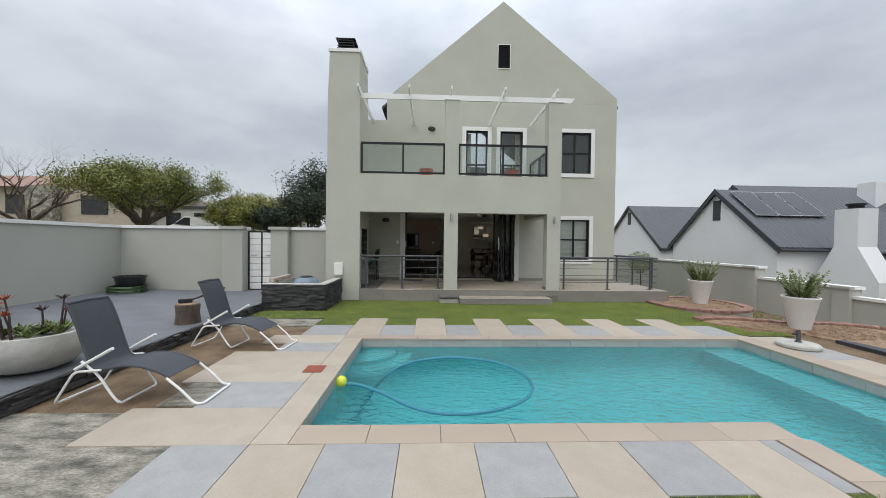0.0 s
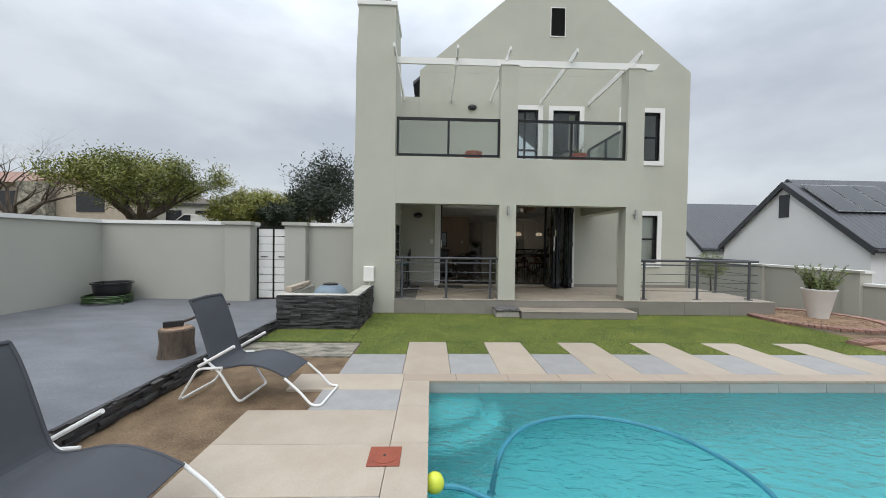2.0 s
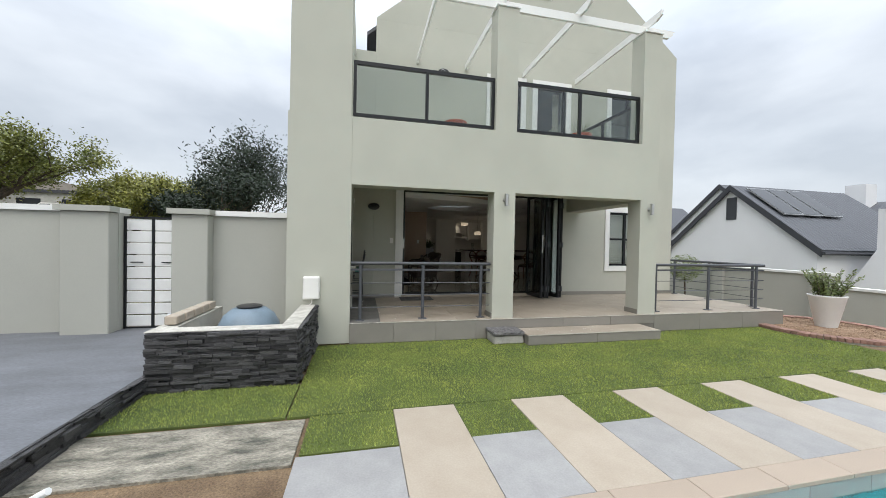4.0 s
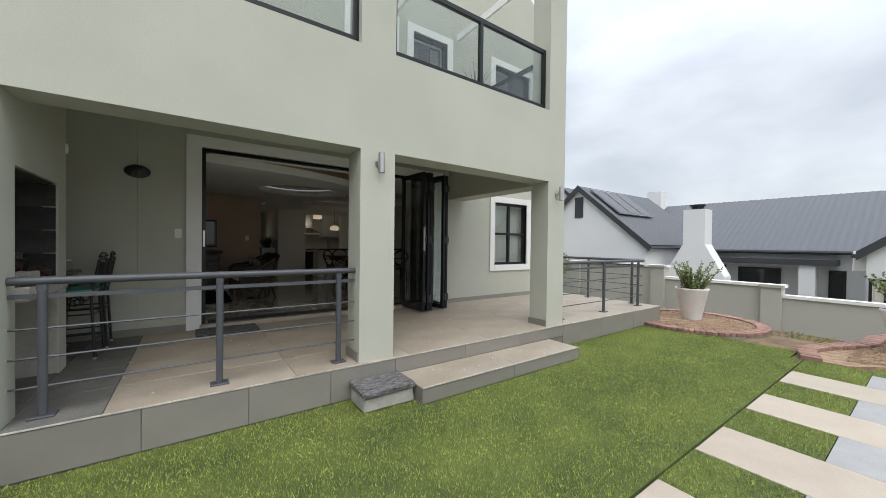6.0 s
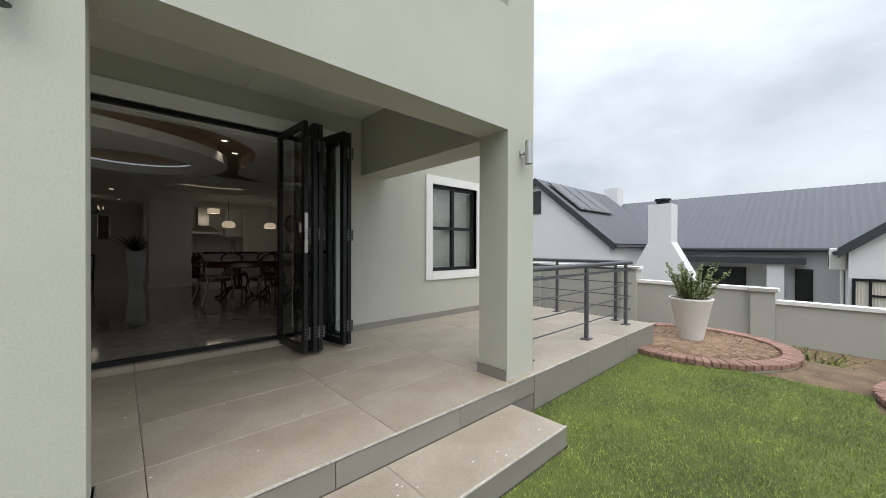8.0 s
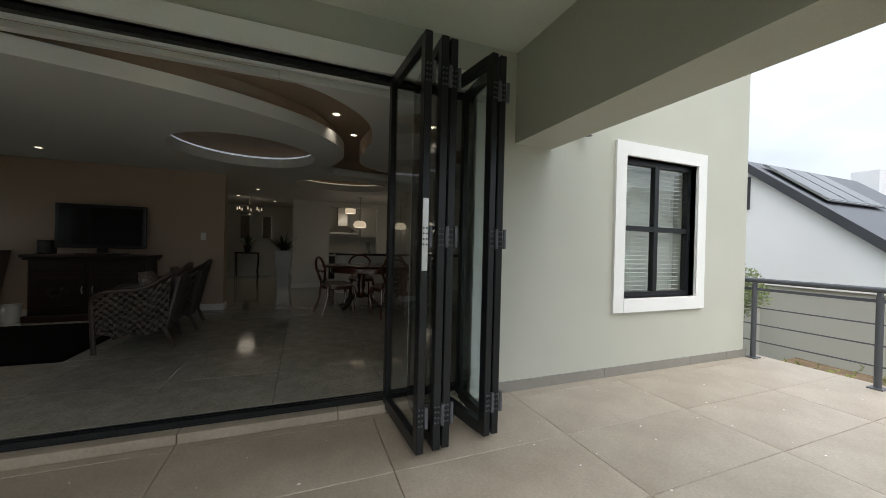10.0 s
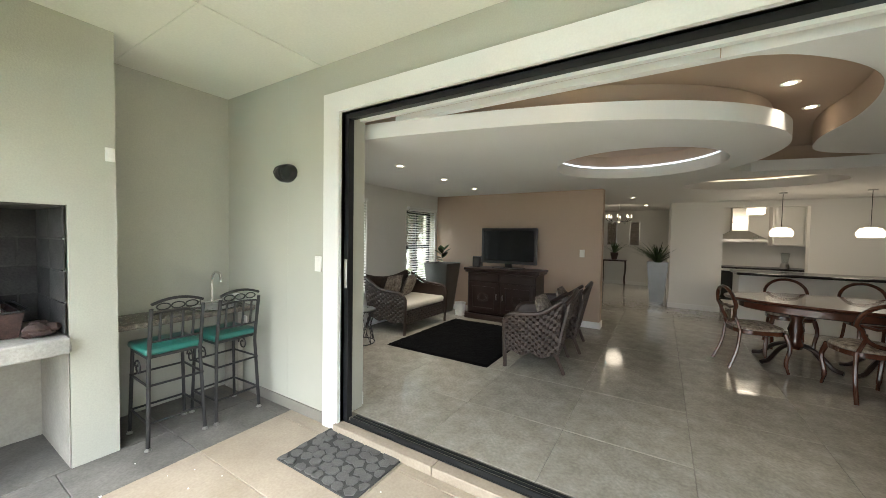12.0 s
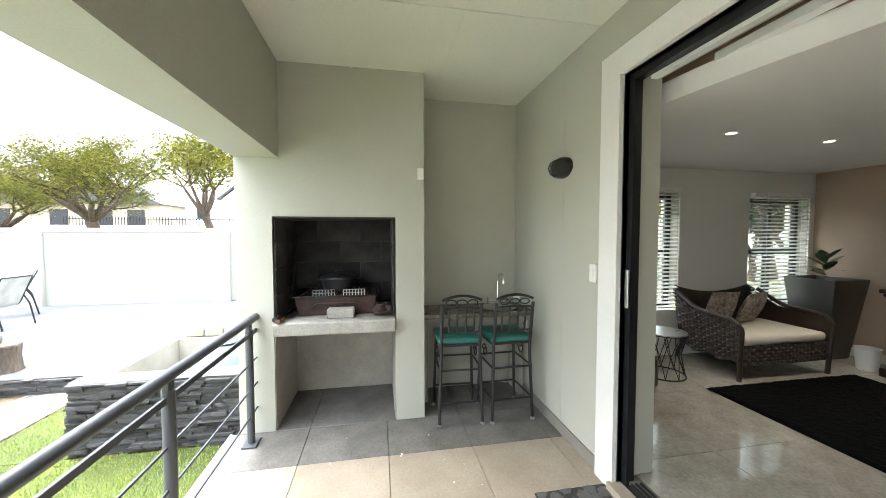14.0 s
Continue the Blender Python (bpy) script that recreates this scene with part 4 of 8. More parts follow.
bulkhead((-1.30, BY, 2.31), "black oval bulkhead lamp on the terrace wall")
bulkhead((0.20, BY, 5.40), "black oval bulkhead lamp on the balcony wall")


def switch(c, rz, label, w=0.075, h=0.12):
    s = thing("light_switch", label, "light switch", at=pose(*c, 0, 0, rz))
    bm = BM()
    soft_box(bm, -w / 2, -0.012, -h / 2, w / 2, 0, h / 2, 0.003)
    part("plate", bm, "white_gloss", s)
    bm = BM()
    soft_box(bm, -0.012, -0.018, -0.02, 0.012, -0.0125, 0.02, 0.002)
    part("rocker", bm, "white_gloss", s)


switch((-0.905, BY, 1.57), 0, "cream light switch beside the folding door")
switch((-1.70, 11.585, 2.30), 90, "small white switch on the braai corner", 0.05, 0.09)
switch((0.32, 16.69, 1.57), 0, "white light switch on the taupe wall")

eb = thing("meter_box", "white electrical box with conduit on the facade", "meter box")
bm = BM()
soft_box(bm, -2.36, FY - 0.09, 0.68, -2.13, FY, 1.01, 0.012)
part("box", bm, "white_gloss", eb)
bm = BM()
soft_box(bm, -2.345, FY - 0.098, 0.695, -2.145, FY - 0.091, 0.995, 0.006)
part("door", bm, "white_gloss", eb)
bm = BM()
tube(bm, fillet([(-2.24, FY - 0.02, 0.68), (-2.24, FY - 0.02, 0.62), (-2.30, FY - 0.05, 0.57), (-2.42, FY - 0.06, 0.55)], 0.03), 0.008, 6)
part("cable", bm, "white_gloss", eb)

pp = thing("drain_pipe", "blue-grey plastic pipe end in the middle column", "pipe")
bm = lathe(BM(), [(0.050, -0.02), (0.050, 0.016), (0.042, 0.016), (0.042, -0.02)], (0, 0, 0), 20)
part("sleeve", bm, "hose", pp, smooth=True).matrix_world = pose(0.75, FY, 0.21, 90)
bm = lathe(BM(), [(0, 0.0), (0.042, 0.0), (0.042, 0.003), (0, 0.003)], (0, 0, 0), 20)
part("bore", bm, "black_plastic", pp, "dark bore").matrix_world = pose(0.75, FY - 0.001, 0.21, 90)

rk = thing("stone_block", "weathered grey stone step block with moss under the column", "stone block")
bm = BM()
soft_box(bm, 0.46, 9.80, -0.01, 0.955, TF - 0.016, 0.13, 0.02)
bmesh.ops.subdivide_edges(bm, edges=bm.edges[:], cuts=3, use_grid_fill=True)
for v in bm.verts:
    v.co += Vector((noise.noise(v.co * 9), noise.noise(v.co * 9 + Vector((5, 0, 0))) if v.co.y < TF - 0.07 else 0, noise.noise(v.co * 11) * (1 if v.co.z > 0.03 else 0))) * 0.014
part("base", bm, "slab", rk)
bm = BM()
soft_box(bm, 0.44, 9.77, 0.132, 0.955, TF - 0.018, 0.185, 0.012)
bmesh.ops.subdivide_edges(bm, edges=bm.edges[:], cuts=4, use_grid_fill=True)
for v in bm.verts:
    v.co.z += 0.016 * noise.noise(v.co * 14) if v.co.z > 0.15 else 0
    v.co.y += 0.012 * noise.noise(v.co * 8) if v.co.y < TF - 0.07 else 0
part("cap", bm, "slate_cap", rk, "dark slate cap")

# skirting round the terrace
bm = BM()
box(bm, -2.248, BY - 0.014, TZ, DX0 - 0.167, BY, TZ + 0.085)
x = DX1 + 0.202
while x < 6.58:
    box(bm, x, BY - 0.014, TZ, min(x + 0.596, 6.58), BY, TZ + 0.085)
    x += 0.60
for x0, x1 in ((0.556, 0.954), (3.376, 3.774)):
    box(bm, x0, FY + 0.002, TZ, x1, FY + 0.324, TZ + 0.085)
setting("baseboard_terrace", bm, "tile_riser", "grey tiled skirting", "skirting")

# soffit joints
bm = BM()
for y in (11.05, 11.75):
    box(bm, -2.24, y, 3.094, 3.38, y + 0.012, 3.0995)
for x in (-0.9, 0.6, 2.0):
    box(bm, x, FY + 0.31, 3.092, x + 0.03, BY - 0.01, 3.0995)
setting("trim_soffit_joint", bm, "soffit", "raised soffit shutter joints", "joint")


# ---- braai and sink nook ----
bm = BM()
soft_box(bm, -2.415, 10.471, 1.05, -1.64, 11.381, 1.15, 0.012, 2)
tagged(part("braai_slab", bm, "slab"), "rough cast concrete braai shelf", "shelf")
bm = BM()
box(bm, -2.418, 10.469, 1.152, -2.40, 11.381, 1.955)
box(bm, -2.40, 10.469, 1.152, -1.80, 10.477, 1.955)
box(bm, -2.40, 11.373, 1.152, -1.80, 11.381, 1.955)
box(bm, -2.40, 10.469, 1.945, -1.73, 11.381, 1.958)
fbk = setting("wall_firebox", bm, "soot", "soot-black block lining of the braai", "firebox")
bm = BM()
box(bm, -2.418, 10.469, TZ, -2.405, 11.381, 1.048)
box(bm, -2.405, 10.469, TZ, -1.71, 10.473, 1.048)
box(bm, -2.405, 11.377, TZ, -1.71, 11.381, 1.048)
setting("wall_woodstore", bm, "raw_plaster", "stained cement plaster under the braai shelf", "wall")

tr = thing("braai_tray", "rusty steel braai tray with drop handle", "grill tray")
bm = BM()
rings(bm, [[(-2.33, 10.605, 1.152), (-1.88, 10.605, 1.152), (-1.88, 11.205, 1.152), (-2.33, 11.205, 1.152)], [(-2.36, 10.585, 1.3), (-1.85, 10.585, 1.3), (-1.85, 11.225, 1.3), (-2.36, 11.225, 1.3)],
           [(-2.35, 10.595, 1.3), (-1.86, 10.595, 1.3), (-1.86, 11.215, 1.3), (-2.35, 11.215, 1.3)], [(-2.32, 10.615, 1.17), (-1.89, 10.615, 1.17), (-1.89, 11.195, 1.17), (-2.32, 11.195, 1.17)]])
part("tray", bm, "rust", tr)
bm = BM()
tube(bm, fillet([(-1.855, 10.705, 1.22), (-1.84, 10.745, 1.255), (-1.84, 11.065, 1.255), (-1.855, 11.105, 1.22)], 0.02), 0.008, 6)
part("handle", bm, "rust", tr)
gr = thing("braai_grid", "steel wire braai grid lying on the tray", "grill grid")
bm = BM()
tube(bm, fillet([(-2.34, 10.545, 1.312), (-1.84, 10.545, 1.312), (-1.84, 11.245, 1.312), (-2.34, 11.245, 1.312), (-2.34, 10.545, 1.312)], 0.03), 0.006, 6)
part("rim", bm, "iron", gr)
for i in range(1, 16):
    y = 10.545 + 0.70 * i / 16
    part("wire", rod(BM(), (-2.34, y, 1.316), (-1.84, y, 1.316), 0.003, 5), "iron", gr)
for y0 in (10.725, 10.965):
    bm = BM()
    for i in range(8):
        rod(bm, (-1.845, y0 + 0.024 * i, 1.312), (-1.845, y0 + 0.024 * i, 1.365), 0.003, 5)
    for z in (1.34, 1.365):
        rod(bm, (-1.845, y0, z), (-1.845, y0 + 0.168, z), 0.003, 5)
    part("basket", bm, "steel", gr)
cp = thing("cast_iron_pot", "black cast iron pot with lid on the grid", "pot")
part("pot", lathe(BM(), [(0.09, 1.322), (0.13, 1.34), (0.145, 1.39), (0.15, 1.43), (0.155, 1.435), (0.14, 1.435)], (-2.10, 10.905, 0), 28), "iron", cp, smooth=True)
part("lid", lathe(BM(), [(0.158, 1.436), (0.155, 1.45), (0.10, 1.47), (0.03, 1.48), (0.0, 1.481)], (-2.10, 10.905, 0), 28), "iron", cp, smooth=True)
bm = tube(BM(), fillet([(-2.10, 10.865, 1.475), (-2.10, 10.875, 1.505), (-2.10, 10.935, 1.505), (-2.10, 10.945, 1.475)], 0.015), 0.007, 6)
part("lid_handle", bm, "iron", cp)
for s in (-1, 1):
    bm = tube(BM(), fillet([(-2.14, 10.905 + s * 0.14, 1.42), (-2.14, 10.905 + s * 0.19, 1.425), (-2.06, 10.905 + s * 0.19, 1.425), (-2.06, 10.905 + s * 0.14, 1.42)], 0.015), 0.007, 6)
    part("ear", bm, "iron", cp)
bm = BM()
soft_box(bm, -1.84, 10.845, 1.151, -1.73, 11.055, 1.225, 0.008)
tagged(part("cement_brick", bm, "slab"), "grey cement brick on the braai shelf", "brick")
bm = BM()
for i in range(7):
    t = BM()
    lathe(t, [(0.0, 0), (0.05, 0.005), (0.06, 0.02), (0.035, 0.045), (0.0, 0.05)], (0, 0, 0), 10, 1.05, 0.7)
    for v in t.verts:
        v.co += Vector((noise.noise(v.co * 30 + Vector((i, 0, 0))), noise.noise(v.co * 30 + Vector((0, i, 0))), 0)) * 0.015
    join(bm, t, pose(-1.82 + 0.03 * (i % 3), 11.245 + 0.02 * i % 0.09, 1.151 + 0.008 * i, 0, 0, i * 50))
tagged(part("braai_glove", bm, "rust", smooth=True), "crumpled brown leather braai gloves", "glove")
for k, (a, b) in enumerate((((-1.72, 10.495, 1.18), (-2.05, 10.555, 1.18)), ((-1.69, 10.535, 1.17), (-2.0, 10.635, 1.17)))):
    tg = thing("braai_tongs", "steel braai tongs with wooden handle end", "tongs")
    part("arm", rod(BM(), a, b, 0.009, 6), "iron", tg)
    a2 = Vector(a)
    part("grip", rod(BM(), a2, a2 + (Vector(a) - Vector(b)).normalized() * 0.07, 0.02, 10), "table_wood" if k else "iron", tg)
pk = thing("fire_poker", "long black fire poker leaning in the braai corner", "poker")
part("shaft", rod(BM(), (-2.06, 10.515, 1.155), (-2.36, 10.495, 1.79), 0.009, 8), "iron", pk)
part("hook", tube(BM(), fillet([(-2.36, 10.495, 1.79), (-2.375, 10.495, 1.82), (-2.35, 10.505, 1.85), (-2.33, 10.505, 1.83)], 0.01), 0.008, 6), "iron", pk)

# sink counter in the nook
sk = thing("sink_counter", "granite counter with small steel sink in the nook", "sink")
bm = BM()
soft_box(bm, -2.195, 11.595, 1.1, -1.78, BY - 0.003, 1.14, 0.004)
part("top", bm, mat("speckled_granite", (0.24, 0.21, 0.17), 0.25, 0.5, 40, 150, 0.0, tint=(0.05, 0.045, 0.04)), sk)
bm = lathe(BM(), [(0.16, 1.142), (0.175, 1.146), (0.15, 1.144), (0.13, 1.1), (0.0, 1.09)], (-1.98, 12.34, 0), 24)
part("bowl", bm, "steel", sk, smooth=True)
for y in (11.66, 12.56):
    bm = BM()
    box(bm, -2.195, y - 0.02, TZ, -1.95, y + 0.02, 1.098)
    part("bracket", bm, "raw_plaster", sk)
tp = thing("sink_tap", "chrome swan-neck tap with cross handles", "tap")
bm = BM()
tube(bm, fillet([(-2.05, 12.36, 1.14), (-2.05, 12.36, 1.4), (-1.99, 12.36, 1.46), (-1.90, 12.36, 1.44), (-1.89, 12.36, 1.37)], 0.05, 5), 0.011, 8)
part("spout", bm, "chrome", tp, smooth=True)
for s in (-1, 1):
    bm = rod(BM(), (-2.05, 12.36, 1.18), (-2.05, 12.36 + s * 0.09, 1.19), 0.010, 8)
    rod(bm, (-2.05, 12.36 + s * 0.09, 1.16), (-2.05, 12.36 + s * 0.09, 1.22), 0.009, 6)
    rod(bm, (-2.08, 12.36 + s * 0.09, 1.19), (-2.02, 12.36 + s * 0.09, 1.19), 0.007, 6)
    part("handle", bm, "chrome", tp, smooth=True)
jr = thing("glass_jar", "small glass jar on the sink counter", "jar")
part("body", lathe(BM(), [(0.035, 1.14), (0.042, 1.16), (0.042, 1.21), (0.030, 1.23), (0.030, 1.24), (0.0, 1.24)], (-1.87, 12.48, 0), 16), "glass", jr, smooth=True)
part("lid", lathe(BM(), [(0.032, 1.241), (0.032, 1.252), (0.0, 1.253)], (-1.87, 12.48, 0), 16), "white_gloss", jr)
so = thing("power_socket", "white double socket below the sink counter", "socket")
bm = BM()
soft_box(bm, -2.06, BY - 0.012, 0.88, -1.92, BY, 1.02, 0.004)
part("plate", bm, "white_gloss", so)
for z in (0.92, 0.98):
    bm = BM()
    soft_box(bm, -2.02, BY - 0.02, z - 0.012, -1.96, BY - 0.0125, z + 0.012, 0.003)
    part("switch", bm, "black_plastic", so)
bm = BM()
soft_box(bm, -1.79, 11.592, 0.97, -1.72, 11.604, 1.06, 0.004)
tagged(part("wall_tag", bm, "terracotta"), "small orange wall tag by the sink", "tag")


def bar_stool(c, rz, label):
    s = thing("bar_stool", label, "bar stool", "bar stools by the sink", at=pose(*c, 0, 0, rz))
    w, d, hs, ht = 0.155, 0.16, 0.64, 1.01
    for x in (-w, w):
        bm = tube(BM(), fillet([(x * 1.12, -d - 0.03, 0.02), (x, -d, 0.6), (x, -d - 0.02, 0.72), (x, -d - 0.06, ht - 0.04)], 0.1, 3), 0.013, 8)
        lg = part("back_leg", bm, "iron", s, smooth=True)
        part("foot", lathe(BM(), [(0.012, 0.022), (0.014, 0.008), (0.02, 0.006), (0.02, 0)][::-1], (x * 1.12, -d - 0.03, 0), 10), "steel", lg, "steel glide")
        bm = rod(BM(), (x * 1.12, d + 0.02, 0.02), (x, d, hs - 0.01), 0.012)
        lg = part("front_leg", bm, "iron", s, smooth=True)
        part("foot", lathe(BM(), [(0.012, 0.022), (0.014, 0.008), (0.02, 0.006), (0.02, 0)][::-1], (x * 1.12, d + 0.02, 0), 10), "steel", lg, "steel glide")
    for z in (0.18, 0.44):
        for a, b in (((-w * 1.08, -d - 0.02), (w * 1.08, -d - 0.02)), ((w * 1.08, -d - 0.02), (w * 1.08, d + 0.01)), ((-w * 1.08, d + 0.01), (w * 1.08, d + 0.01)), ((-w * 1.08, -d - 0.02), (-w * 1.08, d + 0.01))):
            part("stretcher", rod(BM(), (*a, z), (*b, z), 0.008, 6), "iron", s)
    for x in (-w, w):
        bm = tube(BM(), [(x * 1.05, 0.03 + 0.06 * math.cos(a) * (1 - a / 12), 0.52 + 0.06 * math.sin(a) * (1 - a / 12)) for a in [k * 0.5 for k in range(18)]], 0.006, 5)
        part("scroll", bm, "iron", s)
    bm = BM()
    soft_box(bm, -w - 0.025, -d - 0.01, hs, w + 0.025, d + 0.035, hs + 0.05, 0.02, 3)
    part("seat", bm, "teal", s, "teal vinyl seat pad", smooth=True)
    bm = BM()
    box(bm, -w - 0.01, -d, hs - 0.02, w + 0.01, d + 0.01, hs - 0.001)
    part("seat_frame", bm, "iron", s)

    def at(z):
        return -d - 0.02 - 0.04 * (z - 0.72) / 0.28
    for z, bow in ((0.74, 0), (0.93, 0.012), (1.0, 0.035)):
        bm = tube(BM(), [(x, at(z), z + bow * (1 - (x / w) ** 2)) for x in [w * k / 5 for k in range(-5, 6)]], 0.011 if z > 0.98 else 0.008, 6)
        part("back_rail", bm, "iron", s, smooth=True)
    for x in (-0.10, -0.035, 0.035, 0.10):
        part("spindle", rod(BM(), (x, at(0.74), 0.74), (x, at(0.93), 0.935), 0.008, 6), "iron", s)
    for x in (-0.085, 0, 0.085):
        bm = tube(BM(), [(x + 0.04 * math.cos(a), at(0.975), 0.98 + 0.022 * math.sin(a)) for a in [k * 0.5236 for k in range(12)]], 0.005, 5, closed=True)
        part("ornament", bm, "iron", s)
    return s


bar_stool((-1.71, 11.89, TZ), 88, "black iron bar stool with teal seat beside the braai")
bar_stool((-1.70, 12.30, TZ), 92, "black iron bar stool with teal seat in the corner")

# doormat with stone pattern
dm = thing("door_mat", "dark rubber doormat with raised pebble pattern", "doormat")
bm = BM()
soft_box(bm, -0.72, 12.13, TZ, -0.02, 12.58, TZ + 0.010, 0.003)
part("base", bm, "mat_rubber", dm)
rnd = random.Random(4)
cells = [(-0.72 + 0.70 * (i + 0.5 + 0.5 * (j % 2) - 0.25) / 8, 12.13 + 0.45 * (j + 0.5) / 6) for i in range(8) for j in range(6)]
cells = [(x + rnd.uniform(-0.014, 0.014), y + rnd.uniform(-0.012, 0.012)) for x, y in cells]
for x, y in cells:
    bm = BM()
    k = rnd.randint(5, 7)
    a0 = rnd.uniform(0, 6)
    pts = [(max(-0.712, min(-0.028, x + 0.047 * rnd.uniform(0.8, 1.05) * math.cos(a0 + 6.283 * i / k))), max(12.137, min(12.573, y + 0.041 * rnd.uniform(0.8, 1.05) * math.sin(a0 + 6.283 * i / k)))) for i in range(k)]
    prism(bm, pts, (TZ + 0.0102, TZ + 0.017))
    part("pebble", bm, "mat_pebble", dm)

# pale nosing along terrace edge and step, and loose plaster flecks
bm = BM()
box(bm, -1.70, TF - 0.006, TZ - 0.006, 6.80, TF + 0.006, TZ + 0.003)
setting("trim_terrace_edge", bm, "nosing", "pale worn edge of the terrace tiles", "trim")
bm = BM()
box(bm, 0.97, 9.667, 0.144, 3.37, 9.679, 0.153)
setting("trim_step_edge", bm, "nosing", "pale worn edge of the step tiles", "trim")
bm = BM()
rnd = random.Random(21)
for i in range(130):
    if i < 25:
        x, y, z = rnd.uniform(1.0, 3.3), rnd.uniform(9.74, 10.1), 0.1505
    else:
        x, y, z = rnd.uniform(-1.5, 6.2), rnd.uniform(10.4, 12.4), TZ + 0.0005
    r = rnd.uniform(0.004, 0.013)
    prism(bm, [(x + r * rnd.uniform(0.4, 1) * math.cos(1.2566 * k), y + 0.7 * r * rnd.uniform(0.4, 1) * math.sin(1.2566 * k)) for k in range(5)], (z, z + 0.002))
tagged(part("plaster_flecks", bm, "white_trim"), "small pale flecks of plaster scattered on the terrace", "flecks", kind="stuff")

# tile skirting round the terrace columns
for x0, x1 in ((0.57, 0.94), (3.39, 3.76)):
    bm = BM()
    box(bm, x0 - 0.009, FY + 0.004, TZ, x0 - 0.0005, FY + 0.32, TZ + 0.085)
    box(bm, x1 + 0.0005, FY + 0.004, TZ, x1 + 0.009, FY + 0.32, TZ + 0.085)
    box(bm, x0, FY + 0.3115, TZ, x1, FY + 0.32, TZ + 0.085)
    setting("baseboard_column", bm, "tile_riser", "grey tile skirting round a terrace column", "skirting")
# ---- garden things ----
def lounger(c, rz, label):
    s = thing("sun_lounger", label, "sun lounger", "sun loungers by the pool", at=pose(*c, 0, 0, rz) @ Matrix.Diagonal((0.87, 0.87, 0.95, 1)))
    W = 0.25
    # profile of the sling: x along the lounger from foot (0) to head
    prof = [(0.28, 0.27), (0.42, 0.335), (0.60, 0.385), (0.78, 0.39), (0.92, 0.36), (1.05, 0.345), (1.11, 0.37), (1.16, 0.47), (1.21, 0.62), (1.27, 0.79), (1.33, 0.93), (1.38, 1.01)]
    path = fillet([(-x, 0, z) for x, z in prof], 0.05, 2)
    bm = BM()
    rings(bm, [[(p.x, -W, p.z + 0.006), (p.x, W, p.z + 0.006), (p.x, W, p.z), (p.x, -W, p.z)] for p in path])
    part("sling", bm, "lounger", s, "charcoal mesh sling")
    for y in (-W, W):
        part("side_tube", tube(BM(), [(p.x, y, p.z) for p in path], 0.014, 8), "lounger", s, "grey side tube", smooth=True)
    part("head_tube", tube(BM(), [(-1.38, -W, 1.01), (-1.385, 0, 1.02), (-1.38, W, 1.01)], 0.016, 8), "lounger", s, smooth=True)
    Y = W + 0.02
    r = 0.013
    part("foot_loop", tube(BM(), fillet([(-0.30, -Y, 0.27), (-0.13, -Y, 0.14), (0.0, -Y, 0.013), (0.10, -Y, 0.013), (0.10, Y, 0.013), (0.0, Y, 0.013), (-0.13, Y, 0.14), (-0.30, Y, 0.27)], 0.06), r, 8), "white_tube", s, "white tube leg loop", smooth=True)
    part("middle_loop", tube(BM(), fillet([(-1.20, -Y, 0.44), (-1.02, -Y, 0.30), (-0.88, -Y, 0.10), (-0.80, -Y, 0.013), (-0.80, Y, 0.013), (-0.88, Y, 0.10), (-1.02, Y, 0.30), (-1.20, Y, 0.44)], 0.06), r, 8), "white_tube", s, "white tube leg loop", smooth=True)
    part("rear_loop", tube(BM(), fillet([(-0.98, -Y - 0.02, 0.36), (-1.26, -Y - 0.02, 0.34), (-1.48, -Y - 0.02, 0.013), (-1.48, Y + 0.02, 0.013), (-1.26, Y + 0.02, 0.34), (-0.98, Y + 0.02, 0.36)], 0.06), r, 8), "white_tube", s, "white tube leg loop", smooth=True)
    for y in (-Y - 0.03, Y + 0.03):
        part("armrest", tube(BM(), fillet([(-1.24, y, 0.37), (-0.86, y, 0.57), (-0.84, y, 0.58)], 0.03), 0.016, 8), "white_tube", s, "white armrest", smooth=True)
    part("crossbar", rod(BM(), (-1.12, -Y, 0.33), (-1.12, Y, 0.33), 0.011), "white_tube", s)
    return s


lounger((-2.06, 4.33, 0), 0, "charcoal mesh sun lounger with white tube frame on bare earth")
lounger((-1.985, 6.05, 0), -5, "charcoal mesh sun lounger with white tube frame near the planter")

# bowl pot with succulents
bp = thing("bowl_planter", "cast stone bowl planter with rosettes on the patio", "planter", at=Matrix.Translation((-4.12, 4.62, 0.17)))
part("bowl", lathe(BM(), [(0.22, 0), (0.34, 0.05), (0.44, 0.16), (0.47, 0.26), (0.455, 0.36), (0.445, 0.40), (0.40, 0.40), (0.40, 0.36), (0.0, 0.35)], (0, 0, 0), 40), "stone_pot", bp, smooth=True)
rnd = random.Random(7)
for k in range(15):
    a, rr = rnd.uniform(0, 6.28), 0.34 * math.sqrt(rnd.random())
    o = part("rosette", blades(22, 0.015, 0.10, 1.5, 0.018, 100 + k, curl=0.2), "leaf_sage", bp)
    o.location = (rr * math.cos(a), rr * math.sin(a), 0.37)
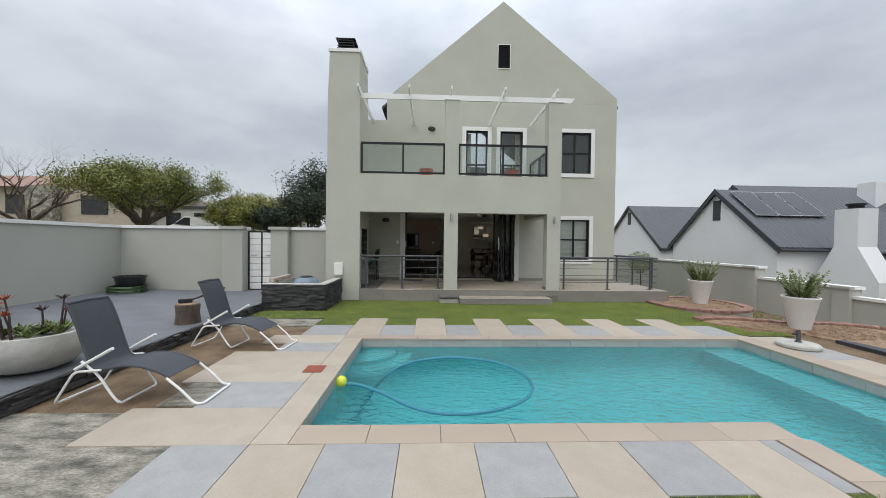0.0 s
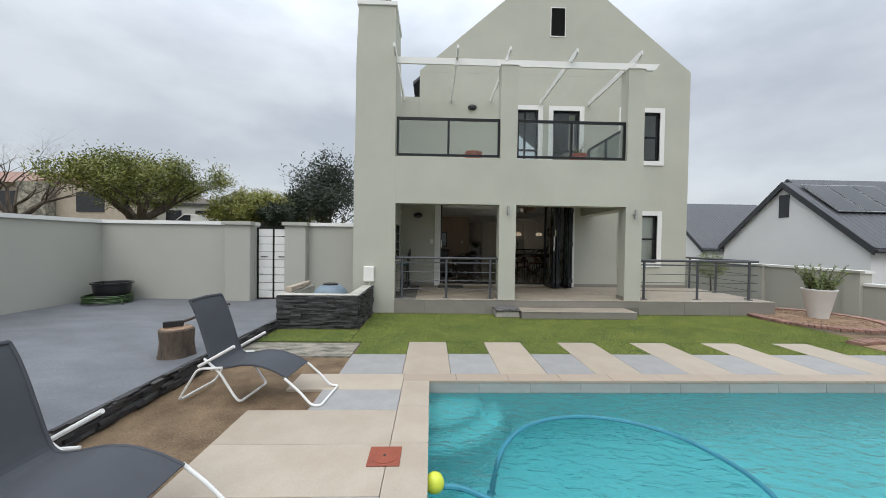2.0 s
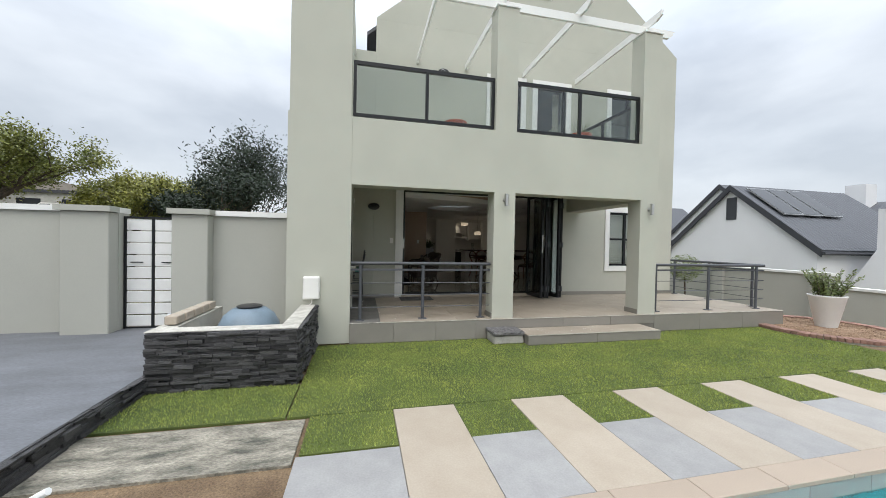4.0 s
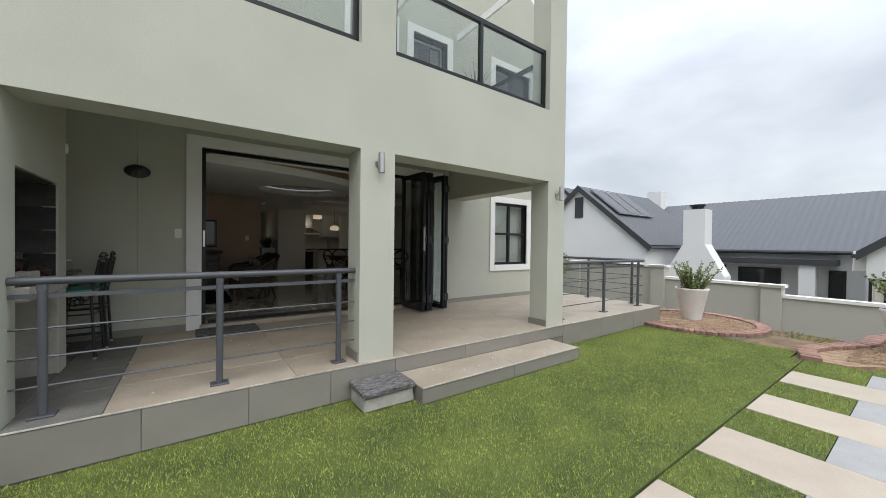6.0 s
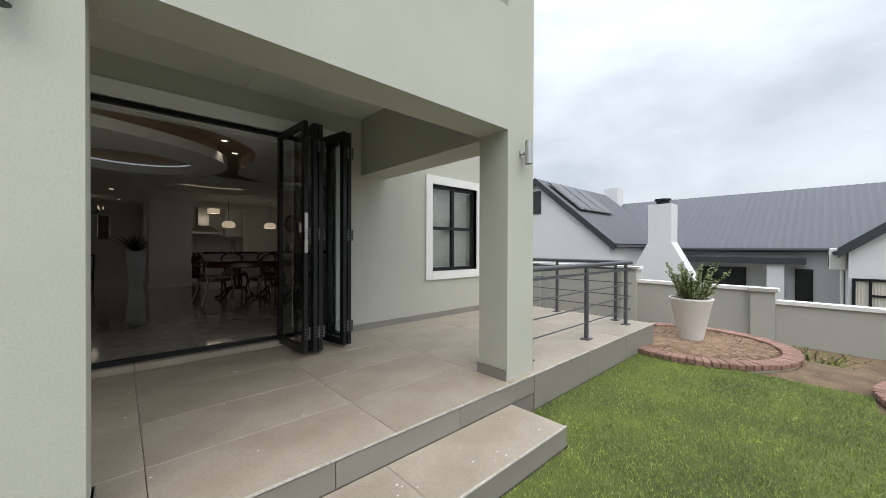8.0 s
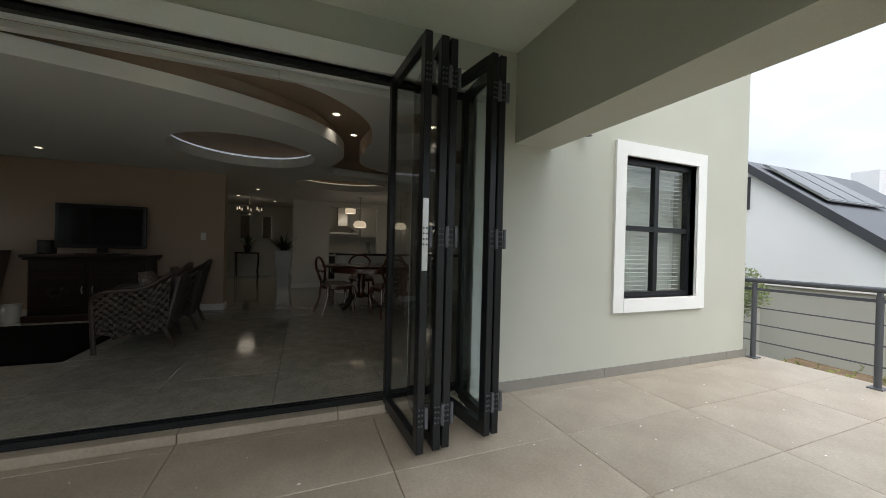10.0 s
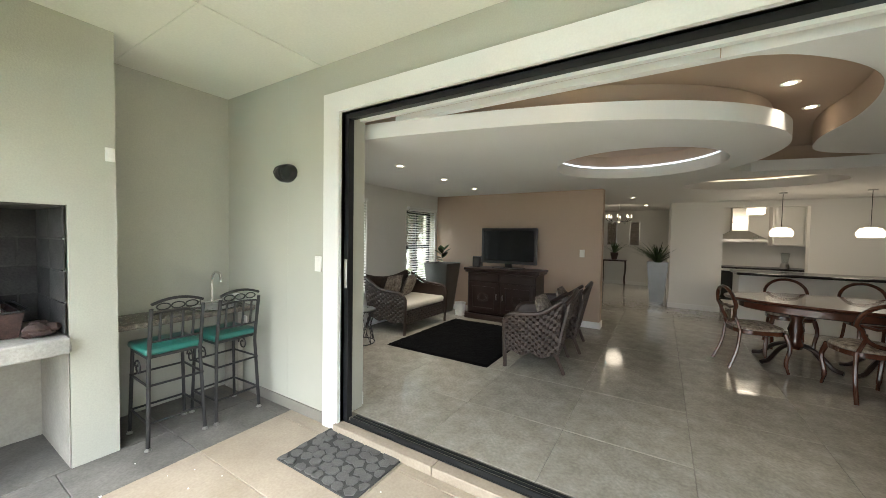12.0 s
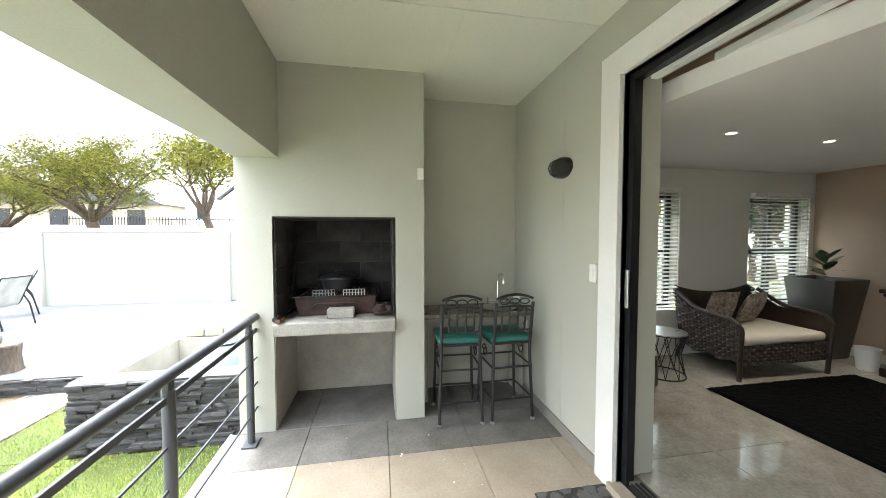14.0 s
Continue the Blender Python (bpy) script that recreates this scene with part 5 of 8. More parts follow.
for k in range(9):
    a, rr = rnd.uniform(0, 6.28), 0.32 * math.sqrt(rnd.random())
    x, y, h = rr * math.cos(a), rr * math.sin(a), rnd.uniform(0.22, 0.42)
    bm = tube(BM(), [(x, y, 0.36), (x * 1.1, y * 1.1, 0.36 + h * 0.6), (x * 1.25 - 0.02, y * 1.2, 0.36 + h)], [0.012, 0.010, 0.008], 6)
    st = part("stem", bm, "rust", bp)
    bm = blades(16, 0.02, 0.06, 1.4, 0.012, 200 + k)
    part("flower_head", bm, "rust" if k % 2 else "red_cover", st).location = (x * 1.25 - 0.02, y * 1.2, 0.36 + h)

# garden tub with coiled hose
tb = thing("hose_tub", "black plastic tub standing in the patio corner", "tub")
part("tub", lathe(BM(), [(0.27, 0.17), (0.33, 0.56), (0.36, 0.57), (0.36, 0.6), (0.32, 0.6), (0.27, 0.22), (0, 0.22)], (-7.75, 10.3, 0), 28), "black_plastic", tb, smooth=True)
hs = thing("garden_hose", "dark green garden hose coiled round the tub", "hose")
pts = [(-7.75 + (0.40 + 0.012 * math.sin(a * 0.7)) * math.cos(a), 10.2 + (0.40 + 0.015 * math.sin(a * 1.3)) * math.sin(a), 0.19 + 0.026 * (a / 6.283) + 0.01 * math.sin(3 * a)) for a in [k * 0.26 for k in range(150)]]
pts += [(-7.33, 10.05, 0.26), (-7.25, 9.95, 0.19)]
part("coil", tube(BM(), pts, 0.014, 6), "green_plant", hs, smooth=True)

# gate
gt = tagged(new("door_2"), "white slatted steel garden gate in a black frame", "gate", kind="structure")
part("gate_frame", frame_bars(BM(), -4.975, -4.225, 0.16, 1.84, 10.88, 10.92, 0.03), "black_alu", gt)
bm = BM()
box(bm, -4.615, 10.878, 0.19, -4.585, 10.922, 1.81)
part("stile", bm, "black_alu", gt)
for k in range(9):
    for x0, x1 in ((-4.942, -4.62), (-4.58, -4.258)):
        bm = BM()
        soft_box(bm, x0, 10.89, 0.20 + 0.18 * k, x1, 10.91, 0.20 + 0.18 * k + 0.163, 0.004)
        part("board", bm, "white_tube", gt)
for x in (-4.80, -4.40):
    bm = rod(BM(), (x - 0.08, 10.87, 1.16), (x + 0.08, 10.87, 1.16), 0.008)
    part("bolt", bm, "black_alu", gt)

# log stump with an axe
lg = thing("log_stump", "cut log stump standing on the patio edge", "log")
bm = lathe(BM(), [(0.20, 0.17), (0.19, 0.2), (0.175, 0.34), (0.18, 0.48), (0.165, 0.495), (0.0, 0.495)], (-3.92, 6.78, 0), 22)
for v in bm.verts:
    d = v.co - Vector((-3.92, 6.78, v.co.z))
    v.co += d * 0.14 * noise.noise((math.atan2(d.y, d.x) * 1.7, v.co.z * 2, 0))
part("trunk", bm, "bark", lg, smooth=True)
bm = lathe(BM(), [(0.158, 0.496), (0.15, 0.502), (0, 0.502)], (-3.92, 6.78, 0), 22)
part("cut_face", bm, "gravel", lg, "pale cut face")
ax = thing("axe", "axe with dark wooden handle stuck in the log", "axe")
part("handle", tube(BM(), fillet([(-3.92, 6.78, 0.54), (-3.76, 6.88, 0.6), (-3.58, 7.01, 0.72), (-3.46, 7.08, 0.73)], 0.08), [0.016] * 12, 8), "rattan_frame", ax, smooth=True)
bm = BM()
obox(bm, (-3.94, 6.76, 0.545), (0.2, 0.035, 0.07), 35, 0, 0, b=0.008)
part("head", bm, "iron", ax)


def sling_chair(c, rz, label):
    s = thing("garden_chair", label, "garden chair", "garden chairs on the patio", at=pose(*c, 0, 0, rz))
    W = 0.25
    for y in (-W - 0.03, W + 0.03):
        part("leg_frame", tube(BM(), fillet([(0.28, y, 0.012), (0.20, y, 0.42), (0.22, y, 0.62), (-0.18, y, 0.60), (-0.30, y, 0.40), (-0.38, y, 0.012)], 0.06), 0.013, 8), "black_alu", s, smooth=True)
        part("side_rail", tube(BM(), fillet([(0.26, y * 0.94, 0.42), (-0.14, y * 0.94, 0.36), (-0.38, y * 0.94, 0.90)], 0.08), 0.012, 8), "black_alu", s, smooth=True)
    path = fillet([(0.26, 0, 0.42), (-0.14, 0, 0.36), (-0.38, 0, 0.90)], 0.08)
    part("sling", rings(BM(), [[(p.x, -W, p.z), (p.x, W, p.z), (p.x, W, p.z - 0.008), (p.x, -W, p.z - 0.008)] for p in path]), "stone_pot", s, "grey woven sling")
    part("back_bar", rod(BM(), (-0.38, -W, 0.90), (-0.38, W, 0.90), 0.012), "black_alu", s)
    return s


sling_chair((-6.25, 4.66, 0.17), 268, "black framed sling garden chair with grey seat at the table")
sling_chair((-7.35, 3.95, 0.17), 310, "black framed sling garden chair with grey seat by the wall")
sling_chair((-5.60, 2.9, 0.17), 165, "black framed sling garden chair standing apart")
gtb = thing("garden_table", "round black garden table with glass top", "table", at=Matrix.Translation((-6.65, 3.65, 0.17)))
part("tabletop", lathe(BM(), [(0.50, 0.70), (0.52, 0.705), (0.52, 0.715), (0.50, 0.72), (0, 0.72)], seg=36), "glass_smoke", gtb)
part("rim", tube(BM(), [(0.52 * math.cos(a), 0.52 * math.sin(a), 0.71) for a in [k * 0.2094 for k in range(30)]], 0.016, 8, closed=True), "black_alu", gtb)
for k in range(4):
    a = 0.78 + k * 1.5708
    part("leg", rod(BM(), (0.45 * math.cos(a), 0.45 * math.sin(a), 0.70), (0.50 * math.cos(a), 0.50 * math.sin(a), 0.0), 0.014), "black_alu", gtb)


# ---- white pots with shrubs ----
def big_pot(c, label, seed, r=0.40, h=0.72):
    t = thing("tall_planter", label, "planter", "white planters along the lawn", at=Matrix.Translation(c))
    part("pot", lathe(BM(), [(r * 0.54, 0), (r * 0.56, 0.01), (r * 0.96, h - 0.03), (r, h - 0.02), (r, h), (r * 0.9, h), (r * 0.88, h - 0.06), (0, h - 0.06)], seg=36), "white_pot", t, smooth=True)
    part("soil", lathe(BM(), [(r * 0.86, h - 0.058), (r * 0.5, h - 0.045), (0, h - 0.04)], seg=20), "soil", t)
    st, lf = sprigs(34, r * 0.6, 0.55, seed, 0.062, 0.45, 46)
    part("stems", st, "bark", t).location = (0, 0, h - 0.06)
    part("foliage", lf, "leaf_sage", t, "spiky sage-green shrub").location = (0, 0, h - 0.06)
    return t


big_pot((7.46, 9.84, 0.03), "tall white tapered planter with spiky shrub in a brick bed", 11, 0.285, 0.63)
big_pot((7.34, 7.17, 0.0), "tall white tapered planter with spiky shrub in mulch", 12, 0.285, 0.63)

# round brick bed and the long mulch bed
bm = BM()
lathe(bm, [(1.16, -0.55), (1.16, 0.0), (0.0, 0.0)], (7.30, 9.80, 0), 48)
bedA = setting("bed_round", bm, "plaster_garden", "round raised bed with grey plastered side", "planting bed")
bm = BM()
lathe(bm, [(0.98, 0.0), (0.9, 0.02), (0.4, 0.035), (0, 0.03)], (7.30, 9.80, 0.002), 48)
setting("mulch_round", bm, "gravel", "loose wood chip mulch", "mulch")
EDGE = fillet([(5.92, 7.92, 0), (6.40, 8.06, 0), (6.95, 7.90, 0), (7.55, 7.55, 0), (8.3, 7.55, 0), (9.0, 7.2, 0), (9.35, 6.5, 0), (9.3, 5.2, 0)], 0.4, 5)
bm = BM()
prism(bm, [(p.x, p.y) for p in EDGE] + [(7.35, 5.2), (7.15, 6.3), (6.95, 6.80), (6.15, 7.45), (5.95, 7.6)], (-0.5, 0.005))
setting("bed_long", bm, "gravel", "long bed filled with wood chip mulch", "planting bed")
bm = BM()
box(bm, 7.36, 5.0, -0.5, 9.3, 5.195, 0.02)
prism(bm, [(7.0, 5.0), (7.36, 5.0), (7.36, 5.2), (7.16, 6.3), (7.02, 6.3)], (-0.5, 0.03))
setting("bed_wall", bm, "roof_trim", "low charcoal plastered bed wall", "wall")

# low weeds along the wall
rnd = random.Random(21)
for x, y in ((8.9, 9.3), (9.4, 10.8), (8.6, 11.6), (9.6, 8.6), (9.9, 12.2), (8.2, 12.6), (9.2, 13.3)):
    wd = thing("low_shrub", "low green weeds on the bare slope", "shrub", "weeds along the boundary wall")
    s = max(0.0, min(1.0, (x - 7.2) / 2.6))
    st, lf = sprigs(40, 0.42, 0.20, rnd.randint(0, 999), 0.05, 1.1, 16)
    part("stems", st, "bark", wd).location = (x, y, -0.05 - 0.5 * s * s * (3 - 2 * s))
    part("foliage", lf, "leaf", wd).location = (x, y, -0.05 - 0.5 * s * s * (3 - 2 * s))

# umbrella foot
ub = thing("umbrella_base", "round concrete parasol base with steel socket", "parasol base", at=Matrix.Translation((6.02, 5.98, 0.0)))
part("base", lathe(BM(), [(0.25, 0), (0.27, 0.02), (0.27, 0.055), (0.25, 0.075), (0.08, 0.085), (0, 0.085)], seg=36), "stone_pot", ub, smooth=True)
part("socket", lathe(BM(), [(0.045, 0.085), (0.045, 0.10), (0.03, 0.105), (0.03, 0.27), (0.024, 0.27), (0.024, 0.11), (0, 0.11)], seg=16), "grey_steel", ub, smooth=True)
part("knob", rod(BM(), (-0.03, 0, 0.21), (-0.09, 0, 0.21), 0.012, 8), "black_plastic", ub)

# clipped standard tree behind the terrace
tp2 = thing("topiary_tree", "small round-headed standard tree beyond the terrace railing", "small tree", at=Matrix.Translation((8.1, 13.6, -0.3)))
part("trunk", tube(BM(), [(0, 0, 0), (0.02, 0, 0.5), (0, 0.01, 0.95)], [0.03, 0.025, 0.02], 8), "bark", tp2, smooth=True)
rnd = random.Random(3)
bm = BM()
for _ in range(2600):
    d = Vector((rnd.gauss(0, 1), rnd.gauss(0, 1), rnd.gauss(0, 1))).normalized()
    c = Vector((0, 0, 1.22)) + d * 0.44 * (rnd.random() ** 0.35) * (1 + 0.25 * noise.noise(d * 2.5))
    q = (d + Vector((rnd.uniform(-1, 1), rnd.uniform(-1, 1), rnd.uniform(-1, 1)))).normalized()
    s = q.orthogonal().normalized() * 0.014
    bm.faces.new([bm.verts.new(c - q * 0.026), bm.verts.new(c + s), bm.verts.new(c + q * 0.026), bm.verts.new(c - s)])
part("crown", bm, "leaf_sage", tp2)

# pool things
ph = thing("pool_hose", "blue-grey ribbed pool cleaner hose floating in a loop", "pool hose")
pts = [(-0.86, 4.90, -0.13), (-0.66, 4.88, -0.13), (-0.35, 4.66, -0.135), (0.0, 4.32, -0.135), (0.38, 4.15, -0.135), (0.88, 4.22, -0.135), (1.30, 4.52, -0.135), (1.46, 4.98, -0.135), (1.32, 5.48, -0.135), (0.98, 5.78, -0.135), (0.52, 5.88, -0.135), (0.05, 5.74, -0.135), (-0.26, 5.42, -0.14), (-0.42, 5.05, -0.2), (-0.56, 4.65, -0.5), (-0.70, 4.20, -0.9)]
sm = []
P = [Vector(p) for p in pts]
for i in range(len(P) - 1):
    p0, p1, p2, p3 = P[max(i - 1, 0)], P[i], P[i + 1], P[min(i + 2, len(P) - 1)]
    for k in range(10):
        t = k / 10
        sm.append(0.5 * ((2 * p1) + (p2 - p0) * t + (2 * p0 - 5 * p1 + 4 * p2 - p3) * t * t + (3 * p1 - p0 - 3 * p2 + p3) * t ** 3))
part("hose", tube(BM(), sm, [0.019 + 0.003 * (i % 2) for i in range(len(sm))], 8), "hose", ph, smooth=True)
fl = thing("hose_float", "yellow-green plastic float at the pool wall", "float")
M["lime"] = mat("lime_plastic", (0.62, 0.68, 0.06), 0.4, 0.08, 5, 60, 0.0)
part("ball", lathe(BM(), [(0, -0.07), (0.04, -0.06), (0.066, -0.02), (0.068, 0.01), (0.05, 0.05), (0.02, 0.068), (0, 0.07)], (-0.86, 4.90, -0.10), 20), "lime", fl, smooth=True)
pc = thing("pool_cleaner", "white pool cleaner head lying on the pool floor", "pool cleaner")
part("skirt", lathe(BM(), [(0.20, -1.195), (0.19, -1.17), (0.06, -1.12), (0, -1.11)], (-0.72, 4.15, 0), 20), "white_gloss", pc, smooth=True)
part("body", rod(BM(), (-0.72, 4.15, -1.11), (-0.70, 4.20, -0.90), 0.05, 12, 0.03), "white_gloss", pc, smooth=True)
dc = thing("drain_cover", "square red-brown plastic skimmer cover in the paving", "cover")
bm = BM()
soft_box(bm, -1.335, 4.92, 0.003, -1.105, 5.15, 0.010, 0.002)
part("plate", bm, "red_cover", dc)
part("lid", lathe(BM(), [(0.095, 0.010), (0.095, 0.0125), (0, 0.0125)], (-1.22, 5.035, 0), 28), "red_cover", dc)
part("finger_hole", lathe(BM(), [(0.012, 0.0126), (0.012, 0.0132), (0, 0.0132)], (-1.22, 5.035, 0), 12), "black_plastic", dc)

# slate planter with its blue vessel
bm = BM()
box(bm, -3.60, 8.77, -0.02, -2.20, 8.95, 0.585)
box(bm, -2.38, 8.952, -0.02, -2.20, FY - 0.003, 0.585)
box(bm, -3.60, 8.952, -0.02, -3.42, FY - 0.003, 0.585)
setting("planter_wall", bm, "raw_plaster", "unfinished cement planter walls", "planter wall")
bm = BM()
box(bm, -3.615, 8.755, 0.587, -2.19, 8.95, 0.596)
box(bm, -2.385, 8.957, 0.587, -2.19, FY - 0.004, 0.596)
box(bm, -3.615, 8.957, 0.587, -3.415, FY - 0.004, 0.596)
setting("trim_planter_cap", bm, "nosing", "thin chipped and stained white planter capping", "capping")
bm = BM()
box(bm, -3.42, 8.95, -0.02, -2.38, FY - 0.004, 0.20)
setting("planter_soil", bm, "soil", "bare soil inside the planter", "soil")
M["blue_vessel"] = mat("blue_grey_glaze", (0.17, 0.23, 0.28), 0.45, 0.12, 5, 60, 0.05)
vs_ = thing("water_vessel", "blue-grey domed water vessel inside the slate planter", "vessel")
part("dome", lathe(BM(), [(0.36, 0.20), (0.37, 0.34), (0.35, 0.46), (0.29, 0.58), (0.20, 0.655), (0.14, 0.67), (0.0, 0.675)], (-2.92, 9.66, 0), 36), "blue_vessel", vs_, smooth=True)
part("lid", lathe(BM(), [(0.145, 0.672), (0.15, 0.69), (0.12, 0.70), (0, 0.702)], (-2.92, 9.66, 0), 28), "black_plastic", vs_, "black lid", smooth=True)
rnd = random.Random(5)
for k in range(5):
    bm = BM()
    obox(bm, (-3.50, 9.10 + 0.21 * k, 0.655), (0.12, 0.19, 0.09), rnd.uniform(-4, 4), b=0.008)
    tagged(part("cement_brick", bm, "tile_sand"), "loose sand-coloured brick on the planter wall", "brick", "loose bricks on the planter")


# ---- trees ----
def tree(name, c, h, spread, trunk_r, label, leaf, seed, n=5200, leaf_size=0.11, trunk_h=0.3, bare=False, up=0.45, limbs=6):
    rnd = random.Random(seed)
    t = thing(name, label, "tree", at=Matrix.Translation(c))
    wood, tips = BM(), []

    def grow(p, d, ln, r, depth):
        pts, rs = [p], [r]
        q = p.copy()
        for k in range(3):
            d = (d + Vector((rnd.uniform(-1, 1), rnd.uniform(-1, 1), rnd.uniform(-0.5, 0.9))) * 0.22).normalized()
            q = q + d * ln / 3
            pts.append(q.copy())
            rs.append(r * (1 - 0.15 * (k + 1)))
            if depth >= 1:
                tips.append((q.copy(), depth))
        tube(wood, pts, rs, 6 if depth < 2 else 4)
        if depth >= (5 if bare else 3):
            return
        for _ in range(rnd.randint(2, 3) + (depth == 0)):
            a = rnd.uniform(0, 6.283)
            nd = (d * 0.75 + Vector((math.cos(a), math.sin(a), up * rnd.uniform(-0.2, 1.1))) * 0.8).normalized()
            grow(q, nd, ln * rnd.uniform(0.6, 0.85), rs[-1] * 0.7, depth + 1)

    th = h * trunk_h
    base = [Vector((0, 0, 0)), Vector((0.05 * h * rnd.uniform(-1, 1), 0.03 * h, th * 0.6)), Vector((0.06 * h * rnd.uniform(-1, 1), 0, th))]
    tube(wood, base, [trunk_r * 1.25, trunk_r, trunk_r * 0.9], 10)
    for k in range(limbs):
        a = 6.283 * k / limbs + rnd.uniform(-0.4, 0.4)
        d = Vector((math.cos(a) * spread / h, math.sin(a) * spread / h, up + rnd.uniform(0, 0.5))).normalized()
        grow(base[-1], d, (h - th) * 0.42 * rnd.uniform(0.8, 1.15), trunk_r * 0.6, 0)
    part("trunk", wood, "bark", t, smooth=True)
    if bare:
        return t
    pos, fac = [], []
    lim = Vector((spread, spread, (h - th)))
    k = 0
    while k < n:
        p, dep = rnd.choice(tips)
        rr = 0.15 * (h - th) * rnd.random() ** 0.7
        d = Vector((rnd.gauss(0, 1), rnd.gauss(0, 1), rnd.gauss(0, 0.8))).normalized()
        cc = p + d * rr
        q = Vector((rnd.uniform(-1, 1), rnd.uniform(-1, 1), rnd.uniform(-1, 0.6))).normalized()
        s = q.orthogonal().normalized() * leaf_size * rnd.uniform(0.25, 0.45)
        ln = q * leaf_size * rnd.uniform(0.6, 1.2)
        i = len(pos)
        pos += [cc - ln, cc + s, cc + ln, cc - s]
        fac.append((i, i + 1, i + 2, i + 3))
        k += 1
    me = bpy.data.meshes.new("crown")
    me.from_pydata(pos, [], fac)
    me.materials.append(M[leaf])
    cr = new("crown", me)
    cr.parent = t
    return t


tree("street_tree", (-16.4, 22.0, 0.0), 6.5, 5.4, 0.30, "spreading olive-green street tree behind the garden wall", "leaf", 31, 36000, 0.075, 0.36, up=0.35, limbs=9)
tree("street_tree", (-10.6, 27.0, 0.0), 4.9, 3.0, 0.20, "yellow-green street tree in the distance", "leaf_yellow", 32, 14000, 0.09, 0.3)
tree("street_tree", (-13.2, 26.0, 0.0), 4.3, 2.8, 0.18, "yellow-green street tree in the distance", "leaf_yellow", 37, 12000, 0.09, 0.3)
tree("shrub_tree", (-7.5, 23.6, 0.0), 5.4, 2.4, 0.16, "dark green bushy tree behind the house corner", "leaf_dark", 33, 16000, 0.09, 0.18, up=1.1, limbs=8)
tree("shrub_tree", (-10.2, 25.5, 0.0), 3.8, 2.0, 0.12, "dark green bushy shrub behind the garden wall", "leaf_dark", 34, 8000, 0.10, 0.2, up=0.9)
tree("bare_tree", (-24.5, 23.0, 0.0), 7.4, 5.0, 0.22, "bare leafless tree against the sky", "leaf", 35, 0, 0.1, 0.3, bare=True, up=0.5, limbs=7)
tree("street_tree", (-21.5, -4.4, 0.0), 7.3, 5.4, 0.30, "yellow-green spreading street tree behind the patio wall", "leaf_yellow", 41, 34000, 0.08, 0.34, up=0.35, limbs=9)
tree("street_tree", (-24.0, -11.0, 0.0), 6.2, 4.0, 0.25, "yellow-green street tree behind the patio wall", "leaf_yellow", 42, 20000, 0.08, 0.32, up=0.4, limbs=7)
tree("street_tree", (-20.5, 1.9, 0.0), 7.0, 2.8, 0.20, "thin yellow-green street tree near the white house", "leaf_yellow", 43, 5000, 0.14, 0.4, up=0.5)
# ---- inside: ceiling ----
def slab(outer, holes, z0, z1):
    """A flat slab with an outline and round holes."""
    bm = BM()
    for z in (z0, z1):
        edges = []
        for lp in (outer, *holes):
            vs = [bm.verts.new((x, y, z)) for x, y in lp]
            edges += [bm.edges.new((vs[i], vs[(i + 1) % len(vs)])) for i in range(len(vs))]
        bmesh.ops.triangle_fill(bm, use_beauty=True, use_dissolve=False, edges=edges)
    for lp in (outer, *holes):
        n = len(lp)
        for i in range(n):
            a, b = lp[i], lp[(i + 1) % n]
            bm.faces.new([bm.verts.new((*a, z0)), bm.verts.new((*b, z0)), bm.verts.new((*b, z1)), bm.verts.new((*a, z1))])
    bmesh.ops.remove_doubles(bm, verts=bm.verts[:], dist=0.0005)
    bmesh.ops.recalc_face_normals(bm, faces=bm.faces[:])
    return bm


def oval(cx, cy, rx, ry, n=40):
    return [(cx + rx * math.cos(6.28319 * i / n), cy + ry * math.sin(6.28319 * i / n)) for i in range(n)]


def smooth2(pts, n=6):
    P = [Vector((*p, 0)) for p in pts]
    out = []
    for i in range(len(P) - 1):
        p0, p1, p2, p3 = P[max(i - 1, 0)], P[i], P[i + 1], P[min(i + 2, len(P) - 1)]
        for k in range(n):
            t = k / n
            q = 0.5 * ((2 * p1) + (p2 - p0) * t + (2 * p0 - 5 * p1 + 4 * p2 - p3) * t * t + (3 * p1 - p0 - 3 * p2 + p3) * t ** 3)
            out.append((q.x, q.y))
    return out + [pts[-1]]


CY0 = BY + 0.26
bm = BM()
box(bm, -2.42, CY0, 2.86, 6.33, 19.54, 2.95)
setting("ceiling_upper", bm, "room_brown", "taupe painted raised ceiling", "ceiling")
inner = smooth2([(-1.2, CY0), (-0.4, 12.93), (0.84, 13.22), (1.60, 13.58), (2.04, 14.02), (2.22, 14.55), (2.16, 15.15), (1.98, 15.60)])
ringhole = oval(1.12, 15.0, 0.78, 0.80)
covehole = oval(2.45, 16.95, 0.82, 0.60)
out1 = inner + [(2.2, 15.9), (2.9, 16.05), (6.32, 16.15), (6.32, 19.53), (-2.42, 19.53), (-2.42, CY0)]
setting("ceiling_drop", slab(out1, [ringhole, covehole], 2.58, 2.70), "room_ceiling", "white dropped ceiling with curved edge", "ceiling")
step_in = [(x - 0.10, y + 0.10) for x, y in inner]
out2 = step_in + [(2.1, 16.0), (2.9, 16.15), (6.30, 16.25), (6.30, 19.50), (-2.40, 19.50), (-2.40, CY0 + 0.1)]
setting("ceiling_drop_upstand", slab(out2, [oval(1.12, 15.0, 0.84, 0.86), oval(2.45, 16.95, 0.90, 0.68)], 2.702, 2.859), "room_brown", "taupe set-back upstand above the dropped ceiling", "ceiling")
